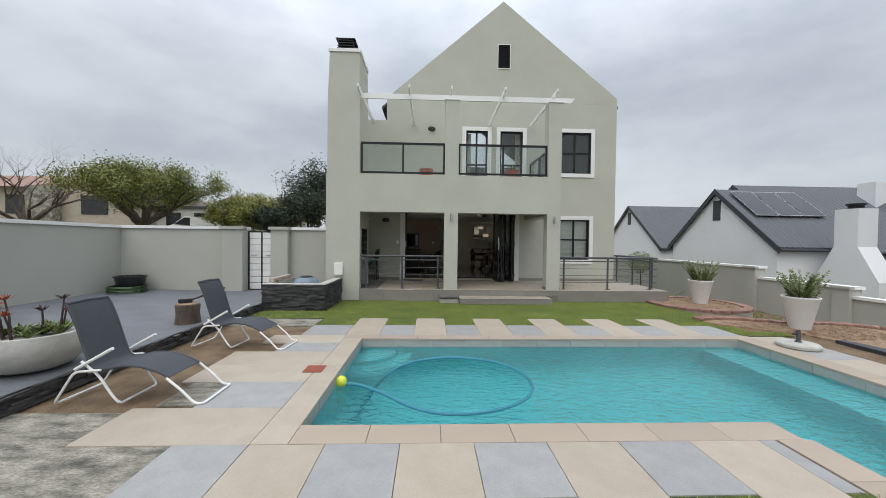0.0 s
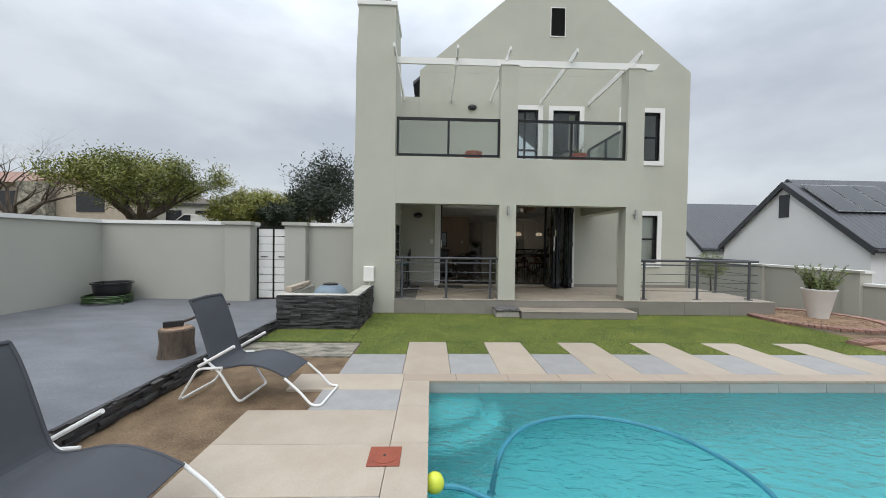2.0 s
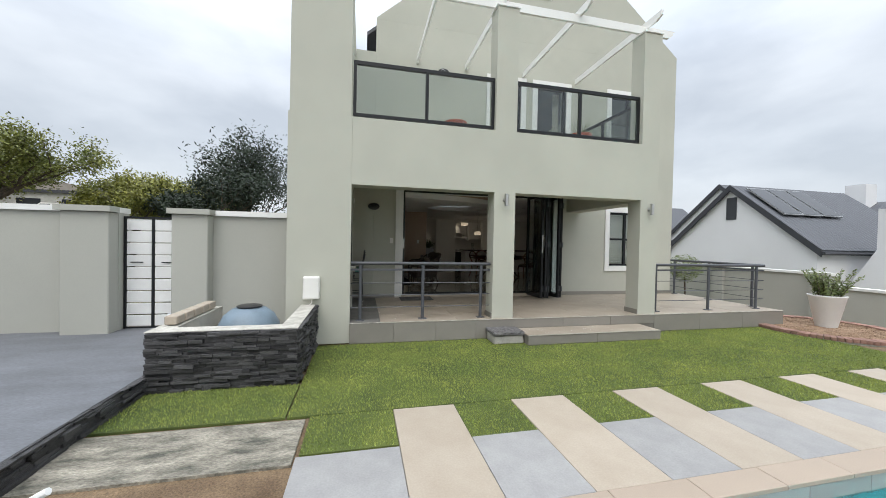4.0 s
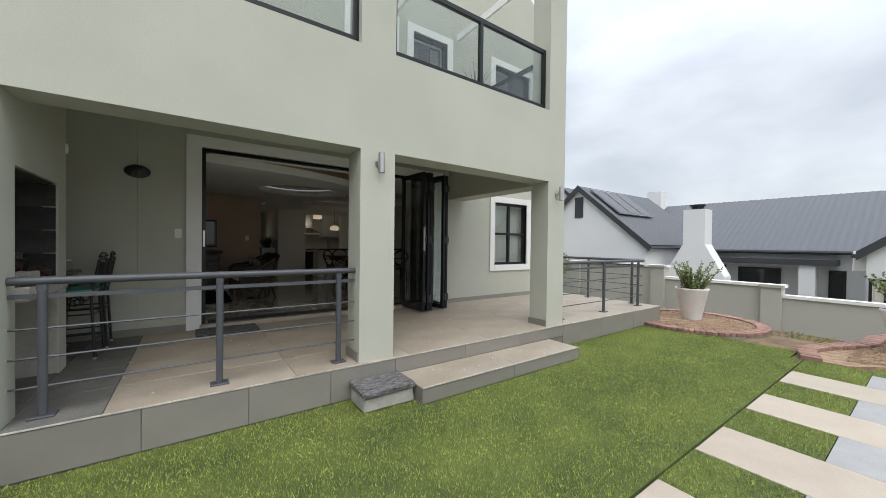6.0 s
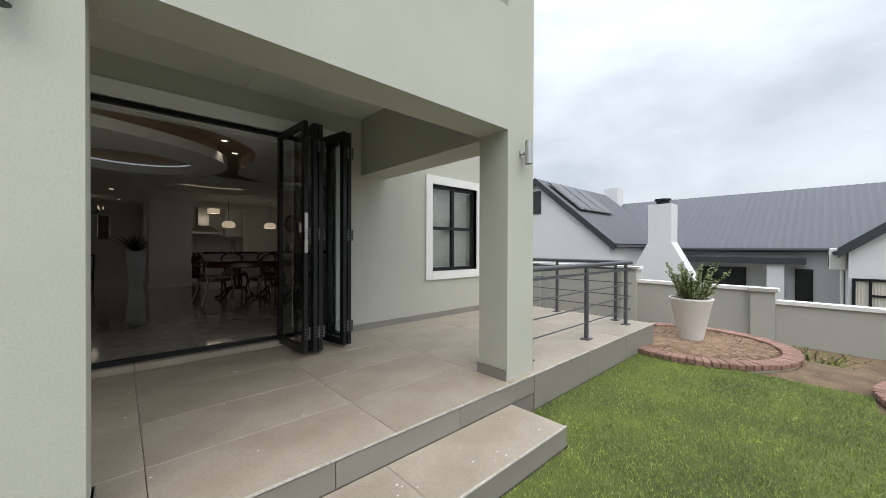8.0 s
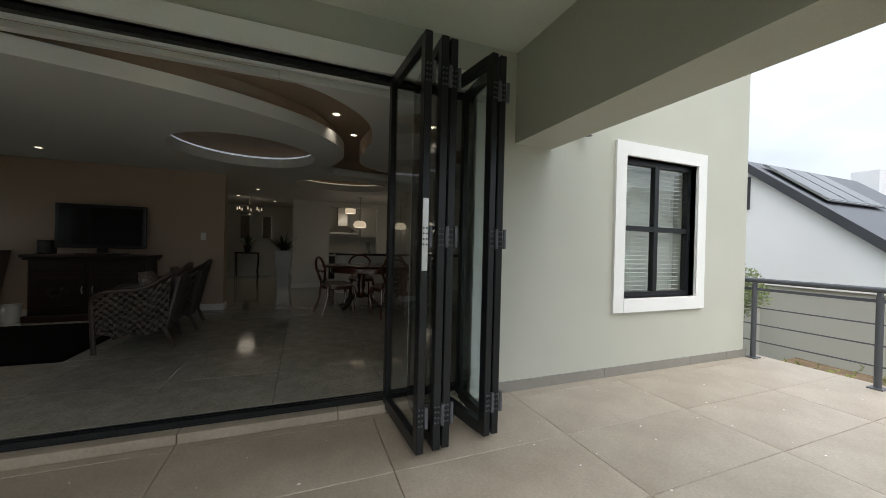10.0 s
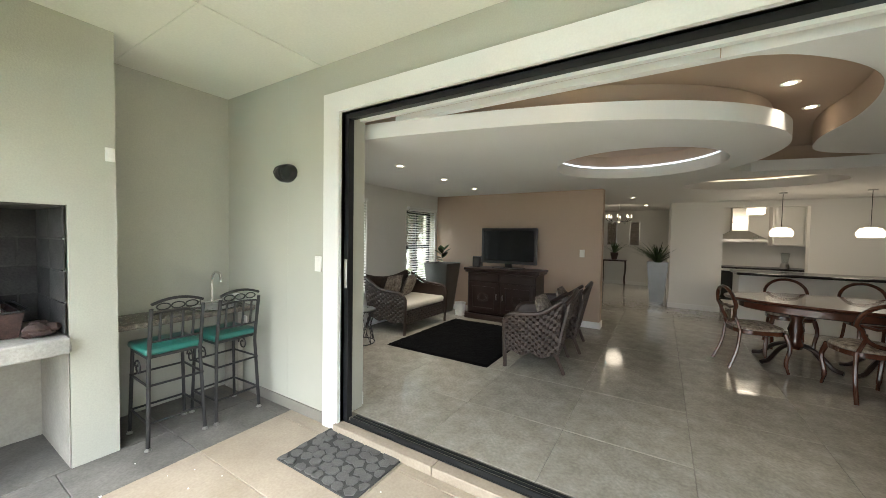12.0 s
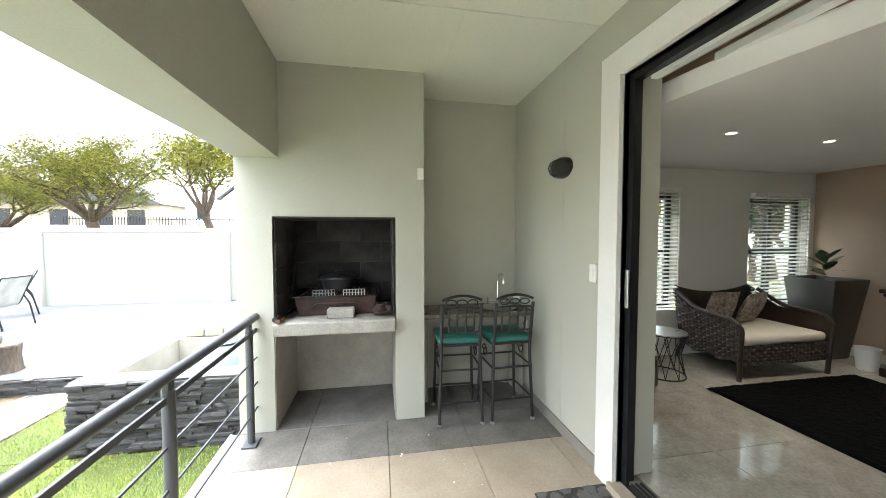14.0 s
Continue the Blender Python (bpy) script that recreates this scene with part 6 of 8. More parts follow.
outer = smooth2([(1.60, CY0), (1.90, 13.0), (2.22, 13.32), (2.40, 13.70), (2.48, 14.25), (2.46, 14.90), (2.62, 15.45), (3.2, 15.85)])
setting("ceiling_right", slab(outer + [(6.32, 15.95), (6.32, CY0)], [oval(4.2, 14.6, 1.0, 0.8)], 2.66, 2.858), "room_ceiling", "white lower ceiling round the dining end", "ceiling")
bm = BM()
rings(bm, [[(x - 0.004, y, 2.662), (x - 0.002, y, 2.662), (x - 0.002, y, 2.856), (x - 0.004, y, 2.856)] for x, y in outer])
setting("ceiling_right_edge", bm, "room_brown", "taupe painted upright edge of the curved ceiling", "ceiling")
bm = BM()
box(bm, -2.42, 19.74, 2.70, 6.33, 23.9, 2.80)
setting("ceiling_back", bm, "room_ceiling", "white ceiling of hall and kitchen", "ceiling")

lt = thing("cove_light", "cool white light strip round the ceiling ring", "cove light")
lp = oval(1.12, 15.0, 0.80, 0.82, 48)
part("strip", tube(BM(), [(x, y, 2.716) for x, y in lp], 0.012, 6, closed=True), "strip", lt)
lt2 = thing("cove_light", "warm light strip in the kitchen ceiling cove", "cove light")
part("strip", tube(BM(), [(x, y, 2.718) for x, y in oval(2.45, 16.95, 0.86, 0.64, 40)], 0.012, 6, closed=True), "cove", lt2)
for x, y, z in ((-1.12, 13.87, 2.58), (-1.17, 14.89, 2.58), (-1.22, 15.90, 2.58), (0.91, 13.04, 2.86), (2.08, 13.98, 2.86), (2.34, 14.62, 2.86), (0.9, 18.2, 2.58), (1.0, 21.4, 2.70), (0.2, 20.6, 2.70)):
    dl = thing("downlight", "small recessed ceiling downlight, lit", "downlight", "ceiling downlights")
    part("rim", lathe(BM(), [(0.032, -0.002), (0.052, -0.004), (0.052, 0.0), (0.032, 0.0)], (x, y, z - 0.0005), 20), "white_gloss", dl)
    part("lens", lathe(BM(), [(0.0, -0.003), (0.032, -0.003), (0.032, -0.001), (0, -0.001)], (x, y, z - 0.0005), 16), "downlight", dl)
    beam = new("downlight_beam", bpy.data.lights.new("downlight_beam", "SPOT"))
    beam.data.energy, beam.data.color, beam.data.spot_size, beam.data.spot_blend, beam.data.shadow_soft_size = (7.0 if x < 0 else 2.5) if y < 17 else 5.0, (1.0, 0.88, 0.72), radians(80 if y < 17 else 120), 1.0, 0.04 if y < 17 else 0.15
    beam.matrix_world = Matrix.Translation((x, y, z - 0.02))



def bulb(x, y, z, power):
    """The bulb inside a lit lamp."""
    b = new("lamp_bulb", bpy.data.lights.new("lamp_bulb", "POINT"))
    b.data.energy, b.data.color, b.data.shadow_soft_size = power, (1.0, 0.86, 0.68), 0.2
    b.location = (x, y, z)


# left windows with blinds
for y0, y1, z0, z1, nm in ((13.55, 14.70, 0.93, 2.30, "window_5"), (15.70, 16.60, 0.93, 2.26, "window_6")):
    w = tagged(new(nm), "black framed room window with white blind", "window", kind="structure")
    yc, zc = (y0 + y1) / 2, (z0 + z1) / 2
    bm = BM()
    for a, b, c, d in ((y0, y0 + 0.05, z0, z1), (y1 - 0.05, y1, z0, z1), (y0 + 0.05, y1 - 0.05, z0, z0 + 0.05), (y0 + 0.05, y1 - 0.05, z1 - 0.05, z1)):
        box(bm, -2.60, a, c, -2.55, b, d)
    part("window_frame", bm, "black_alu", w)
    bm = BM()
    box(bm, -2.598, yc - 0.035, z0 + 0.05, -2.552, yc + 0.035, z1 - 0.05)
    part("mullion", bm, "black_alu", w)
    for a, b in ((y0 + 0.05, yc - 0.035), (yc + 0.035, y1 - 0.05)):
        bm = BM()
        box(bm, -2.596, a, zc - 0.03, -2.554, b, zc + 0.03)
        part("glazing_bar", bm, "black_alu", w)
        bm = BM()
        box(bm, -2.579, a, z0 + 0.05, -2.573, b, z1 - 0.05)
        part("pane", bm, "glass", w).visible_shadow = False
    venetian(y0 + 0.02, y1 - 0.02, z0 + 0.02, z1 + 0.06, -2.405, "white venetian blind with half-open slats", 28, "y")

# skirtings
bm = BM()
for x0, y0, x1, y1 in ((-2.43, CY0, -2.415, 16.68), (-2.41, 16.672, 0.60, 16.69), (0.60, 16.672, 0.617, 16.90), (1.54, 19.532, 2.40, 19.55), (1.522, 19.55, 1.54, 23.1), (-2.4, 23.182, 1.5, 23.2), (-2.43, CY0 - 0.008, DX0 - 0.02, CY0 + 0.008)):
    box(bm, x0, y0, IZ, x1, y1, IZ + 0.10)
setting("baseboard", bm, "white_trim", "white moulded skirting", "skirting")


# ---- living room ----
def weave(bm, pts, w, nv, nu, amp=0.010):
    """A woven surface between two edges: rows of bulging strands, over and under."""
    a, b = pts
    n = len(a)
    for i in range(n - 1):
        for j in range(nu):
            t0, t1 = j / nu, (j + 1) / nu
            p00, p10 = Vector(a[i]).lerp(Vector(b[i]), t0), Vector(a[i]).lerp(Vector(b[i]), t1)
            p01, p11 = Vector(a[i + 1]).lerp(Vector(b[i + 1]), t0), Vector(a[i + 1]).lerp(Vector(b[i + 1]), t1)
            nr = (p10 - p00).cross(p01 - p00)
            if nr.length < 1e-9:
                continue
            nr.normalize()
            s = 1 if (i + j) % 2 else 0.15
            m0, m1 = (p00 + p01) / 2 + nr * amp * s, (p10 + p11) / 2 + nr * amp * s
            mid = (m0 + m1) / 2 + nr * amp * 0.6 * s
            v = [bm.verts.new(q) for q in (p00, p10, p11, p01, mid)]
            for x, y in ((0, 1), (1, 2), (2, 3), (3, 0)):
                bm.faces.new((v[x], v[y], v[4]))
    return bm


def rattan_seat(name, c, rz, width, label, cushion, category, group=""):
    """Woven armchair or settee, facing +y in its own axes."""
    s = thing(name, label, category, group, at=pose(*c, 0, 0, rz))
    w, d = width / 2, 0.34 if width > 0.8 else 0.27
    for x in (-w, w):
        sg = 1 if x > 0 else -1
        lo = [(x, -d + 2 * d * k / 16, 0.16 + 0.02 * math.sin(k)) for k in range(17)]
        hi = [(x + sg * 0.03, -d - 0.04 + (2 * d + 0.05) * k / 16, 0.60 - 0.04 * (k / 16) ** 2 + (0.12 * max(0, 1 - k / 5))) for k in range(17)]
        nu = 13
        bm = BM()
        weave(bm, ([Vector(p) for p in lo], [Vector(p) for p in hi]) if sg < 0 else ([Vector(p) for p in lo], [Vector(p) for p in hi]), 0, 0, nu, -0.014 * sg)
        part("side_weave", bm, "rattan", s)
        bm = BM()
        rings(bm, [[Vector(a), Vector(a) - Vector((sg * 0.02, 0, 0)), Vector(b) - Vector((sg * 0.02, 0, 0)), Vector(b)] for a, b in zip(lo, hi)])
        part("side_panel", bm, "rattan_frame", s)
        part("armrest", tube(BM(), fillet([(x, d, 0.0), (x + sg * 0.01, d + 0.02, 0.52), (x + sg * 0.03, d - 0.06, 0.59), (x + sg * 0.03, -0.1, 0.61), (x + sg * 0.02, -d - 0.04, 0.76)], 0.09, 5), 0.022, 8), "rattan_frame", s, smooth=True)
        part("leg", rod(BM(), (x * 0.96, -d - 0.07, 0.0), (x * 0.96, -d + 0.02, 0.22), 0.02), "rattan_frame", s)
    lo = [(-w + 2 * w * k / 20, -d, 0.18) for k in range(21)]
    hi = [(-w + 2 * w * k / 20, -d - 0.13 - 0.03 * math.sin(3.14 * k / 20), 0.80 + 0.04 * math.sin(3.14 * k / 20)) for k in range(21)]
    bm = BM()
    weave(bm, ([Vector(p) for p in lo], [Vector(p) for p in hi]), 0, 0, 17, -0.014)
    part("back_weave", bm, "rattan", s)
    bm = BM()
    rings(bm, [[Vector(a), Vector(a) + Vector((0, 0.025, 0)), Vector(b) + Vector((0, 0.025, 0)), Vector(b)] for a, b in zip(lo, hi)])
    part("back_panel", bm, "rattan", s)
    part("back_rail", tube(BM(), [(-w - 0.02, -d - 0.08, 0.74), *hi[1:-1], (w + 0.02, -d - 0.08, 0.74)], 0.022, 8), "rattan_frame", s, smooth=True)
    bm = BM()
    weave(bm, ([Vector((-w + 2 * w * k / 24, d - 0.005, 0.14)) for k in range(25)][::-1], [Vector((-w + 2 * w * k / 24, d - 0.005, 0.34)) for k in range(25)][::-1]), 0, 0, 6, -0.012)
    box(bm, -w + 0.02, -d, 0.20, w - 0.02, d - 0.02, 0.33)
    part("seat_base", bm, "rattan", s)
    part("seat_cushion", soft_box(BM(), -w + 0.035, -d + 0.02, 0.335, w - 0.035, d + 0.01, 0.43, 0.035, 3), cushion, s, smooth=True)
    return s


def cushion(c, rx, rz, label, size=0.38):
    bm = BM()
    n = 9
    for sgn in (1, -1):
        g = [[bm.verts.new((size * (i / (n - 1) - 0.5), sgn * 0.07 * max(0.0, math.sin(3.14159 * i / (n - 1)) * math.sin(3.14159 * j / (n - 1))) ** 0.45, size * (j / (n - 1) - 0.5))) for j in range(n)] for i in range(n)]
        for i in range(n - 1):
            for j in range(n - 1):
                bm.faces.new((g[i][j], g[i + 1][j], g[i + 1][j + 1], g[i][j + 1]) if sgn < 0 else (g[i][j], g[i][j + 1], g[i + 1][j + 1], g[i + 1][j]))
    bmesh.ops.remove_doubles(bm, verts=bm.verts[:], dist=0.0005)
    o = tagged(part("scatter_cushion", bm, "pattern_cloth", smooth=True), label, "cushion", "scatter cushions")
    o.matrix_world = pose(*c, rx, 0, rz)
    return o


rattan_seat("rattan_sofa", (-1.98, 15.20, IZ), -90, 1.08, "brown woven rattan two-seat sofa with cream seat cushion", "cream_cloth", "sofa")
cushion((-2.16, 15.02, IZ + 0.60), -18, -90, "grey patterned scatter cushion on the sofa")
cushion((-2.10, 15.36, IZ + 0.60), -22, -75, "grey patterned scatter cushion on the sofa")
rattan_seat("rattan_armchair", (0.20, 14.72, IZ), 98, 0.62, "brown woven rattan armchair beside the black rug", "cream_cloth", "armchair", "rattan armchairs")
rattan_seat("rattan_armchair", (0.22, 15.52, IZ), 96, 0.62, "brown woven rattan armchair near the taupe wall", "cream_cloth", "armchair", "rattan armchairs")
cushion((0.30, 14.72, IZ + 0.60), -20, 88, "grey patterned scatter cushion on an armchair", 0.34)
cushion((0.32, 15.52, IZ + 0.60), -20, 92, "grey patterned scatter cushion on an armchair", 0.34)

bm = BM()
n = 60
g = [[bm.verts.new((-1.56 + 1.40 * i / n + 0.008 * noise.noise((i, j, 1)), 14.20 + 1.74 * j / n + 0.008 * noise.noise((j, i, 4)), IZ + (0.002 if i in (0, n) or j in (0, n) else 0.022 + 0.008 * noise.noise((i * 0.7, j * 0.7, 2))))) for j in range(n + 1)] for i in range(n + 1)]
for i in range(n):
    for j in range(n):
        bm.faces.new((g[i][j], g[i + 1][j], g[i + 1][j + 1], g[i][j + 1]))
tagged(part("shag_rug", bm, "rug", smooth=True), "black shaggy rug on the polished tiles", "rug")

cb = thing("sideboard", "dark carved mahogany sideboard under the television", "sideboard")
bm = BM()
soft_box(bm, -1.46, 16.20, IZ + 0.09, -0.26, 16.66, IZ + 0.83, 0.008)
part("body", bm, "dark_wood", cb)
bm = BM()
soft_box(bm, -1.52, 16.14, IZ + 0.832, -0.20, 16.68, IZ + 0.875, 0.012, 2)
soft_box(bm, -1.50, 16.16, IZ + 0.80, -0.22, 16.67, IZ + 0.831, 0.01)
part("top", bm, "dark_wood", cb)
bm = BM()
soft_box(bm, -1.50, 16.16, IZ, -0.22, 16.67, IZ + 0.088, 0.012, 2)
part("plinth", bm, "dark_wood", cb)
for x0, x1 in ((-1.44, -0.88), (-0.84, -0.28)):
    bm = BM()
    soft_box(bm, x0, 16.18, IZ + 0.66, x1, 16.198, IZ + 0.78, 0.006)
    part("drawer", bm, "dark_wood", cb)
    bm = BM()
    soft_box(bm, x0, 16.18, IZ + 0.12, x1, 16.198, IZ + 0.64, 0.006)
    dr = part("door", bm, "dark_wood", cb)
    part("moulding", frame_bars(BM(), x0 + 0.07, x1 - 0.07, IZ + 0.19, IZ + 0.57, 16.168, 16.1795, 0.022), "dark_wood", dr)
    bm = BM()
    xc, zc = (x0 + x1) / 2, IZ + 0.38
    for k in range(14):
        a = k * 0.4488
        t = BM()
        lathe(t, [(0.026, 0), (0.02, 0.008), (0.0, 0.014)], (0, 0, 0), 8, 1.0, 0.5)
        join(bm, t, pose(xc + 0.085 * math.cos(a), 16.179, zc + 0.06 * math.sin(a), 90, 0, 0) @ pose(0, 0, 0, 0, 0, math.degrees(a)))
    part("carving", bm, "dark_wood", dr)
    xk = x1 - 0.035 if x1 < -0.8 else x0 + 0.035
    part("knob", tube(BM(), [(xk, 16.175, IZ + 0.46), (xk, 16.165, IZ + 0.42), (xk, 16.175, IZ + 0.36)], 0.008, 6), "steel", dr, "brass drop handle")

tv = thing("television", "flat black television standing on the sideboard", "television")
bm = BM()
soft_box(bm, -1.29, 16.36, 1.36, -0.31, 16.42, 1.96, 0.012, 2)
part("casing", bm, "black_plastic", tv)
bm = BM()
box(bm, -1.245, 16.354, 1.41, -0.355, 16.359, 1.915)
part("screen", bm, "screen", tv)
bm = BM()
soft_box(bm, -1.05, 16.28, 1.276, -0.55, 16.52, 1.295, 0.006)
soft_box(bm, -0.86, 16.38, 1.295, -0.74, 16.42, 1.37, 0.006)
part("stand", bm, "black_plastic", tv)
spk = thing("loudspeaker", "small black loudspeaker beside the television", "loudspeaker")
bm = BM()
soft_box(bm, -1.46, 16.36, 1.276, -1.32, 16.50, 1.46, 0.008)
part("cabinet", bm, "black_plastic", spk)
for z in (1.33, 1.4):
    part("cone", lathe(BM(), [(0.04, 0), (0.042, 0.004), (0.03, 0.002), (0, -0.004)], (0, 0, 0), 16), "mat_rubber", spk).matrix_world = pose(-1.39, 16.357, z, 90)


def steel_planter(c, w, h, label, seed):
    t = thing("steel_planter", label, "planter", at=Matrix.Translation(c))
    a, b = w * 0.62, w
    rings_ = [[(-a / 2, -a / 2, 0), (a / 2, -a / 2, 0), (a / 2, a / 2, 0), (-a / 2, a / 2, 0)], [(-b / 2, -b / 2, h), (b / 2, -b / 2, h), (b / 2, b / 2, h), (-b / 2, b / 2, h)],
              [(-b / 2 + 0.02, -b / 2 + 0.02, h), (b / 2 - 0.02, -b / 2 + 0.02, h), (b / 2 - 0.02, b / 2 - 0.02, h), (-b / 2 + 0.02, b / 2 - 0.02, h)],
              [(-b / 2 + 0.02, -b / 2 + 0.02, h - 0.05), (b / 2 - 0.02, -b / 2 + 0.02, h - 0.05), (b / 2 - 0.02, b / 2 - 0.02, h - 0.05), (-b / 2 + 0.02, b / 2 - 0.02, h - 0.05)]]
    part("pot", rings(BM(), rings_), "steel_dark", t, "brushed silver tapered pot")
    return t


sp1 = steel_planter((-2.10, 16.38, IZ), 0.50, 0.91, "tapered silver planter with rubber plant in the corner", 1)
rnd = random.Random(9)
bm = BM()
for k in range(11):
    a, e = k * 2.4, 0.3 + 0.07 * k
    d = Vector((math.cos(a), math.sin(a), 1.3 - 0.1 * k)).normalized()
    p = Vector((0, 0, 0.04 * (11 - k) / 2))
    sd = d.cross(Vector((0, 0, 1))).normalized()
    ln = 0.24
    row = []
    for i in range(6):
        t = i / 5
        c = p + d * ln * t + Vector((0, 0, -0.05 * t * t))
        w_ = 0.05 * math.sin(3.14 * min(t * 0.95 + 0.05, 1)) + 0.003
        row.append((bm.verts.new(c - sd * w_), bm.verts.new(c + sd * w_)))
    for (a0, b0), (a1, b1) in zip(row, row[1:]):
        bm.faces.new((a0, b0, b1, a1))
part("plant", bm, "green_plant", sp1, "dark rubber plant leaves", smooth=True).location = (0, 0, 0.90)
sp2 = steel_planter((1.32, 20.2, IZ), 0.42, 0.90, "tapered silver planter with palm in the hall", 2)
part("plant", blades(70, 0.05, 0.5, 1.3, 0.018, 71, curl=0.7), "green_plant", sp2, "bushy palm leaves").location = (0, 0, 0.88)

st = thing("wire_table", "round wire side table beside the sofa", "side table", at=Matrix.Translation((-1.93, 14.08, IZ)))
part("tabletop", lathe(BM(), [(0.20, 0.43), (0.205, 0.435), (0.205, 0.445), (0, 0.445)], seg=28), "steel", st)
for z in (0.01, 0.43):
    part("hoop", tube(BM(), [(0.2 * math.cos(a), 0.2 * math.sin(a), z) for a in [k * 0.2618 for k in range(24)]], 0.007, 6, closed=True), "iron", st)
for k in range(10):
    a = k * 0.6283
    p0, p1, p2 = [(r * math.cos(a + o), r * math.sin(a + o), z) for r, o, z in ((0.2, 0, 0.43), (0.15, 0.314, 0.22), (0.2, 0, 0.01))]
    part("wire", tube(BM(), [p0, p1, p2], 0.004, 5), "iron", st)
    q = (0.15 * math.cos(a - 0.314), 0.15 * math.sin(a - 0.314), 0.22)
    part("wire", tube(BM(), [p0, q, p2], 0.004, 5), "iron", st)
bg = thing("floor_bag", "black cloth bag slumped on the tiles", "bag")
bm = lathe(BM(), [(0.16, 0), (0.21, 0.08), (0.20, 0.28), (0.13, 0.40), (0.05, 0.42), (0, 0.42)], (-1.72, 13.55, IZ), 20)
for v in bm.verts:
    v.co += Vector((noise.noise(v.co * 6), noise.noise(v.co * 6 + Vector((3, 0, 0))), 0)) * 0.03
part("body", bm, "black_plastic", bg, smooth=True)
wb_ = thing("waste_bin", "small white waste bin beside the sideboard", "bin")
part("bin", lathe(BM(), [(0.08, 0), (0.10, 0.22), (0.105, 0.225), (0.095, 0.225), (0.075, 0.01), (0, 0.01)], (-1.66, 16.3, IZ), 20), "white_gloss", wb_, smooth=True)

# ---- dining end ----
dt = thing("dining_table", "oval polished mahogany pedestal dining table", "dining table", at=Matrix.Translation((3.12, 16.35, IZ)))
part("tabletop", lathe(BM(), [(0.94, 0.705), (0.98, 0.715), (1.0, 0.735), (0.985, 0.75), (0, 0.75)], seg=56, sx=1.05, sy=0.62), "table_wood", dt, smooth=True)
part("apron", lathe(BM(), [(0.84, 0.62), (0.86, 0.63), (0.86, 0.704), (0.0, 0.704)], seg=48, sx=1.05, sy=0.60), "table_wood", dt, smooth=True)
for px in (-0.38, 0.38):
    pd = part("pedestal", lathe(BM(), [(0.06, 0.18), (0.085, 0.22), (0.05, 0.30), (0.075, 0.40), (0.05, 0.50), (0.09, 0.62)], (px, 0, 0), 20), "table_wood", dt, smooth=True)
    for a in (0.6, 1.57 + 0.97, 3.14 + 0.6, 4.71 + 0.97):
        part("foot", tube(BM(), fillet([(px, 0, 0.24), (px + 0.18 * math.cos(a), 0.18 * math.sin(a), 0.20), (px + 0.32 * math.cos(a), 0.32 * math.sin(a), 0.04), (px + 0.40 * math.cos(a), 0.40 * math.sin(a), 0.025)], 0.08, 4), 0.024, 8), "dark_wood", pd, smooth=True)

M["floral"] = mat("floral_tapestry", (0.55, 0.48, 0.38), 0.95, 0.2, 22, 200, 0.2, tint=(0.09, 0.055, 0.045))


def balloon_chair(c, rz, label):
    s = thing("dining_chair", label, "dining chair", "chairs round the dining table", at=pose(*c, 0, 0, rz))
    for x in (-0.19, 0.19):
        part("front_leg", tube(BM(), fillet([(x, 0.19, 0.43), (x * 1.15, 0.23, 0.30), (x * 1.0, 0.20, 0.12), (x * 1.05, 0.23, 0.012)], 0.1, 4), [0.024] * 2 + [0.02] * 8 + [0.014] * 2, 8), "table_wood", s, smooth=True)
        part("back_leg", tube(BM(), fillet([(x * 0.9, -0.20, 0.44), (x * 0.95, -0.22, 0.22), (x * 1.05, -0.30, 0.012)], 0.1, 4), 0.017, 8), "table_wood", s, smooth=True)
    part("seat_frame", lathe(BM(), [(0.22, 0.40), (0.235, 0.41), (0.235, 0.45), (0, 0.45)], seg=32, square=3), "table_wood", s, smooth=True)
    part("seat", lathe(BM(), [(0.225, 0.452), (0.22, 0.475), (0.15, 0.50), (0, 0.51)], seg=32, square=3), "floral", s, "floral upholstered seat", smooth=True)
    lp = [(0.0 + 0.215 * math.sin(a) * (1 if abs(math.cos(a)) < 0.2 or math.cos(a) > 0 else 0.82), -0.23 - 0.07 * (0.5 - 0.5 * math.cos(a + 3.14159)), 0.70 + 0.19 * math.cos(a)) for a in [k * 0.2244 for k in range(28)]]
    part("back_hoop", tube(BM(), lp, 0.019, 8, closed=True), "table_wood", s, smooth=True)
    for x in (-0.16, 0.16):
        part("back_post", tube(BM(), [(x, -0.20, 0.45), (x * 0.85, -0.23, 0.56), (x * 0.9, -0.25, 0.62)], 0.016, 8), "table_wood", s, smooth=True)
    part("cross_rail", tube(BM(), [(-0.19, -0.26, 0.70), (-0.08, -0.265, 0.67), (0, -0.265, 0.685), (0.08, -0.265, 0.67), (0.19, -0.26, 0.70)], 0.014, 8), "table_wood", s, smooth=True)
    return s


balloon_chair((2.30, 15.95, IZ), -75, "carved balloon-back dining chair with floral seat at the table end")
balloon_chair((3.02, 15.52, IZ), 8, "carved balloon-back dining chair with floral seat, back to the terrace")
balloon_chair((3.80, 15.55, IZ), -6, "carved balloon-back dining chair with floral seat near the glass")
balloon_chair((2.85, 17.10, IZ), 178, "carved balloon-back dining chair with floral seat facing the terrace")
balloon_chair((3.60, 17.10, IZ), 184, "carved balloon-back dining chair with floral seat facing the terrace")

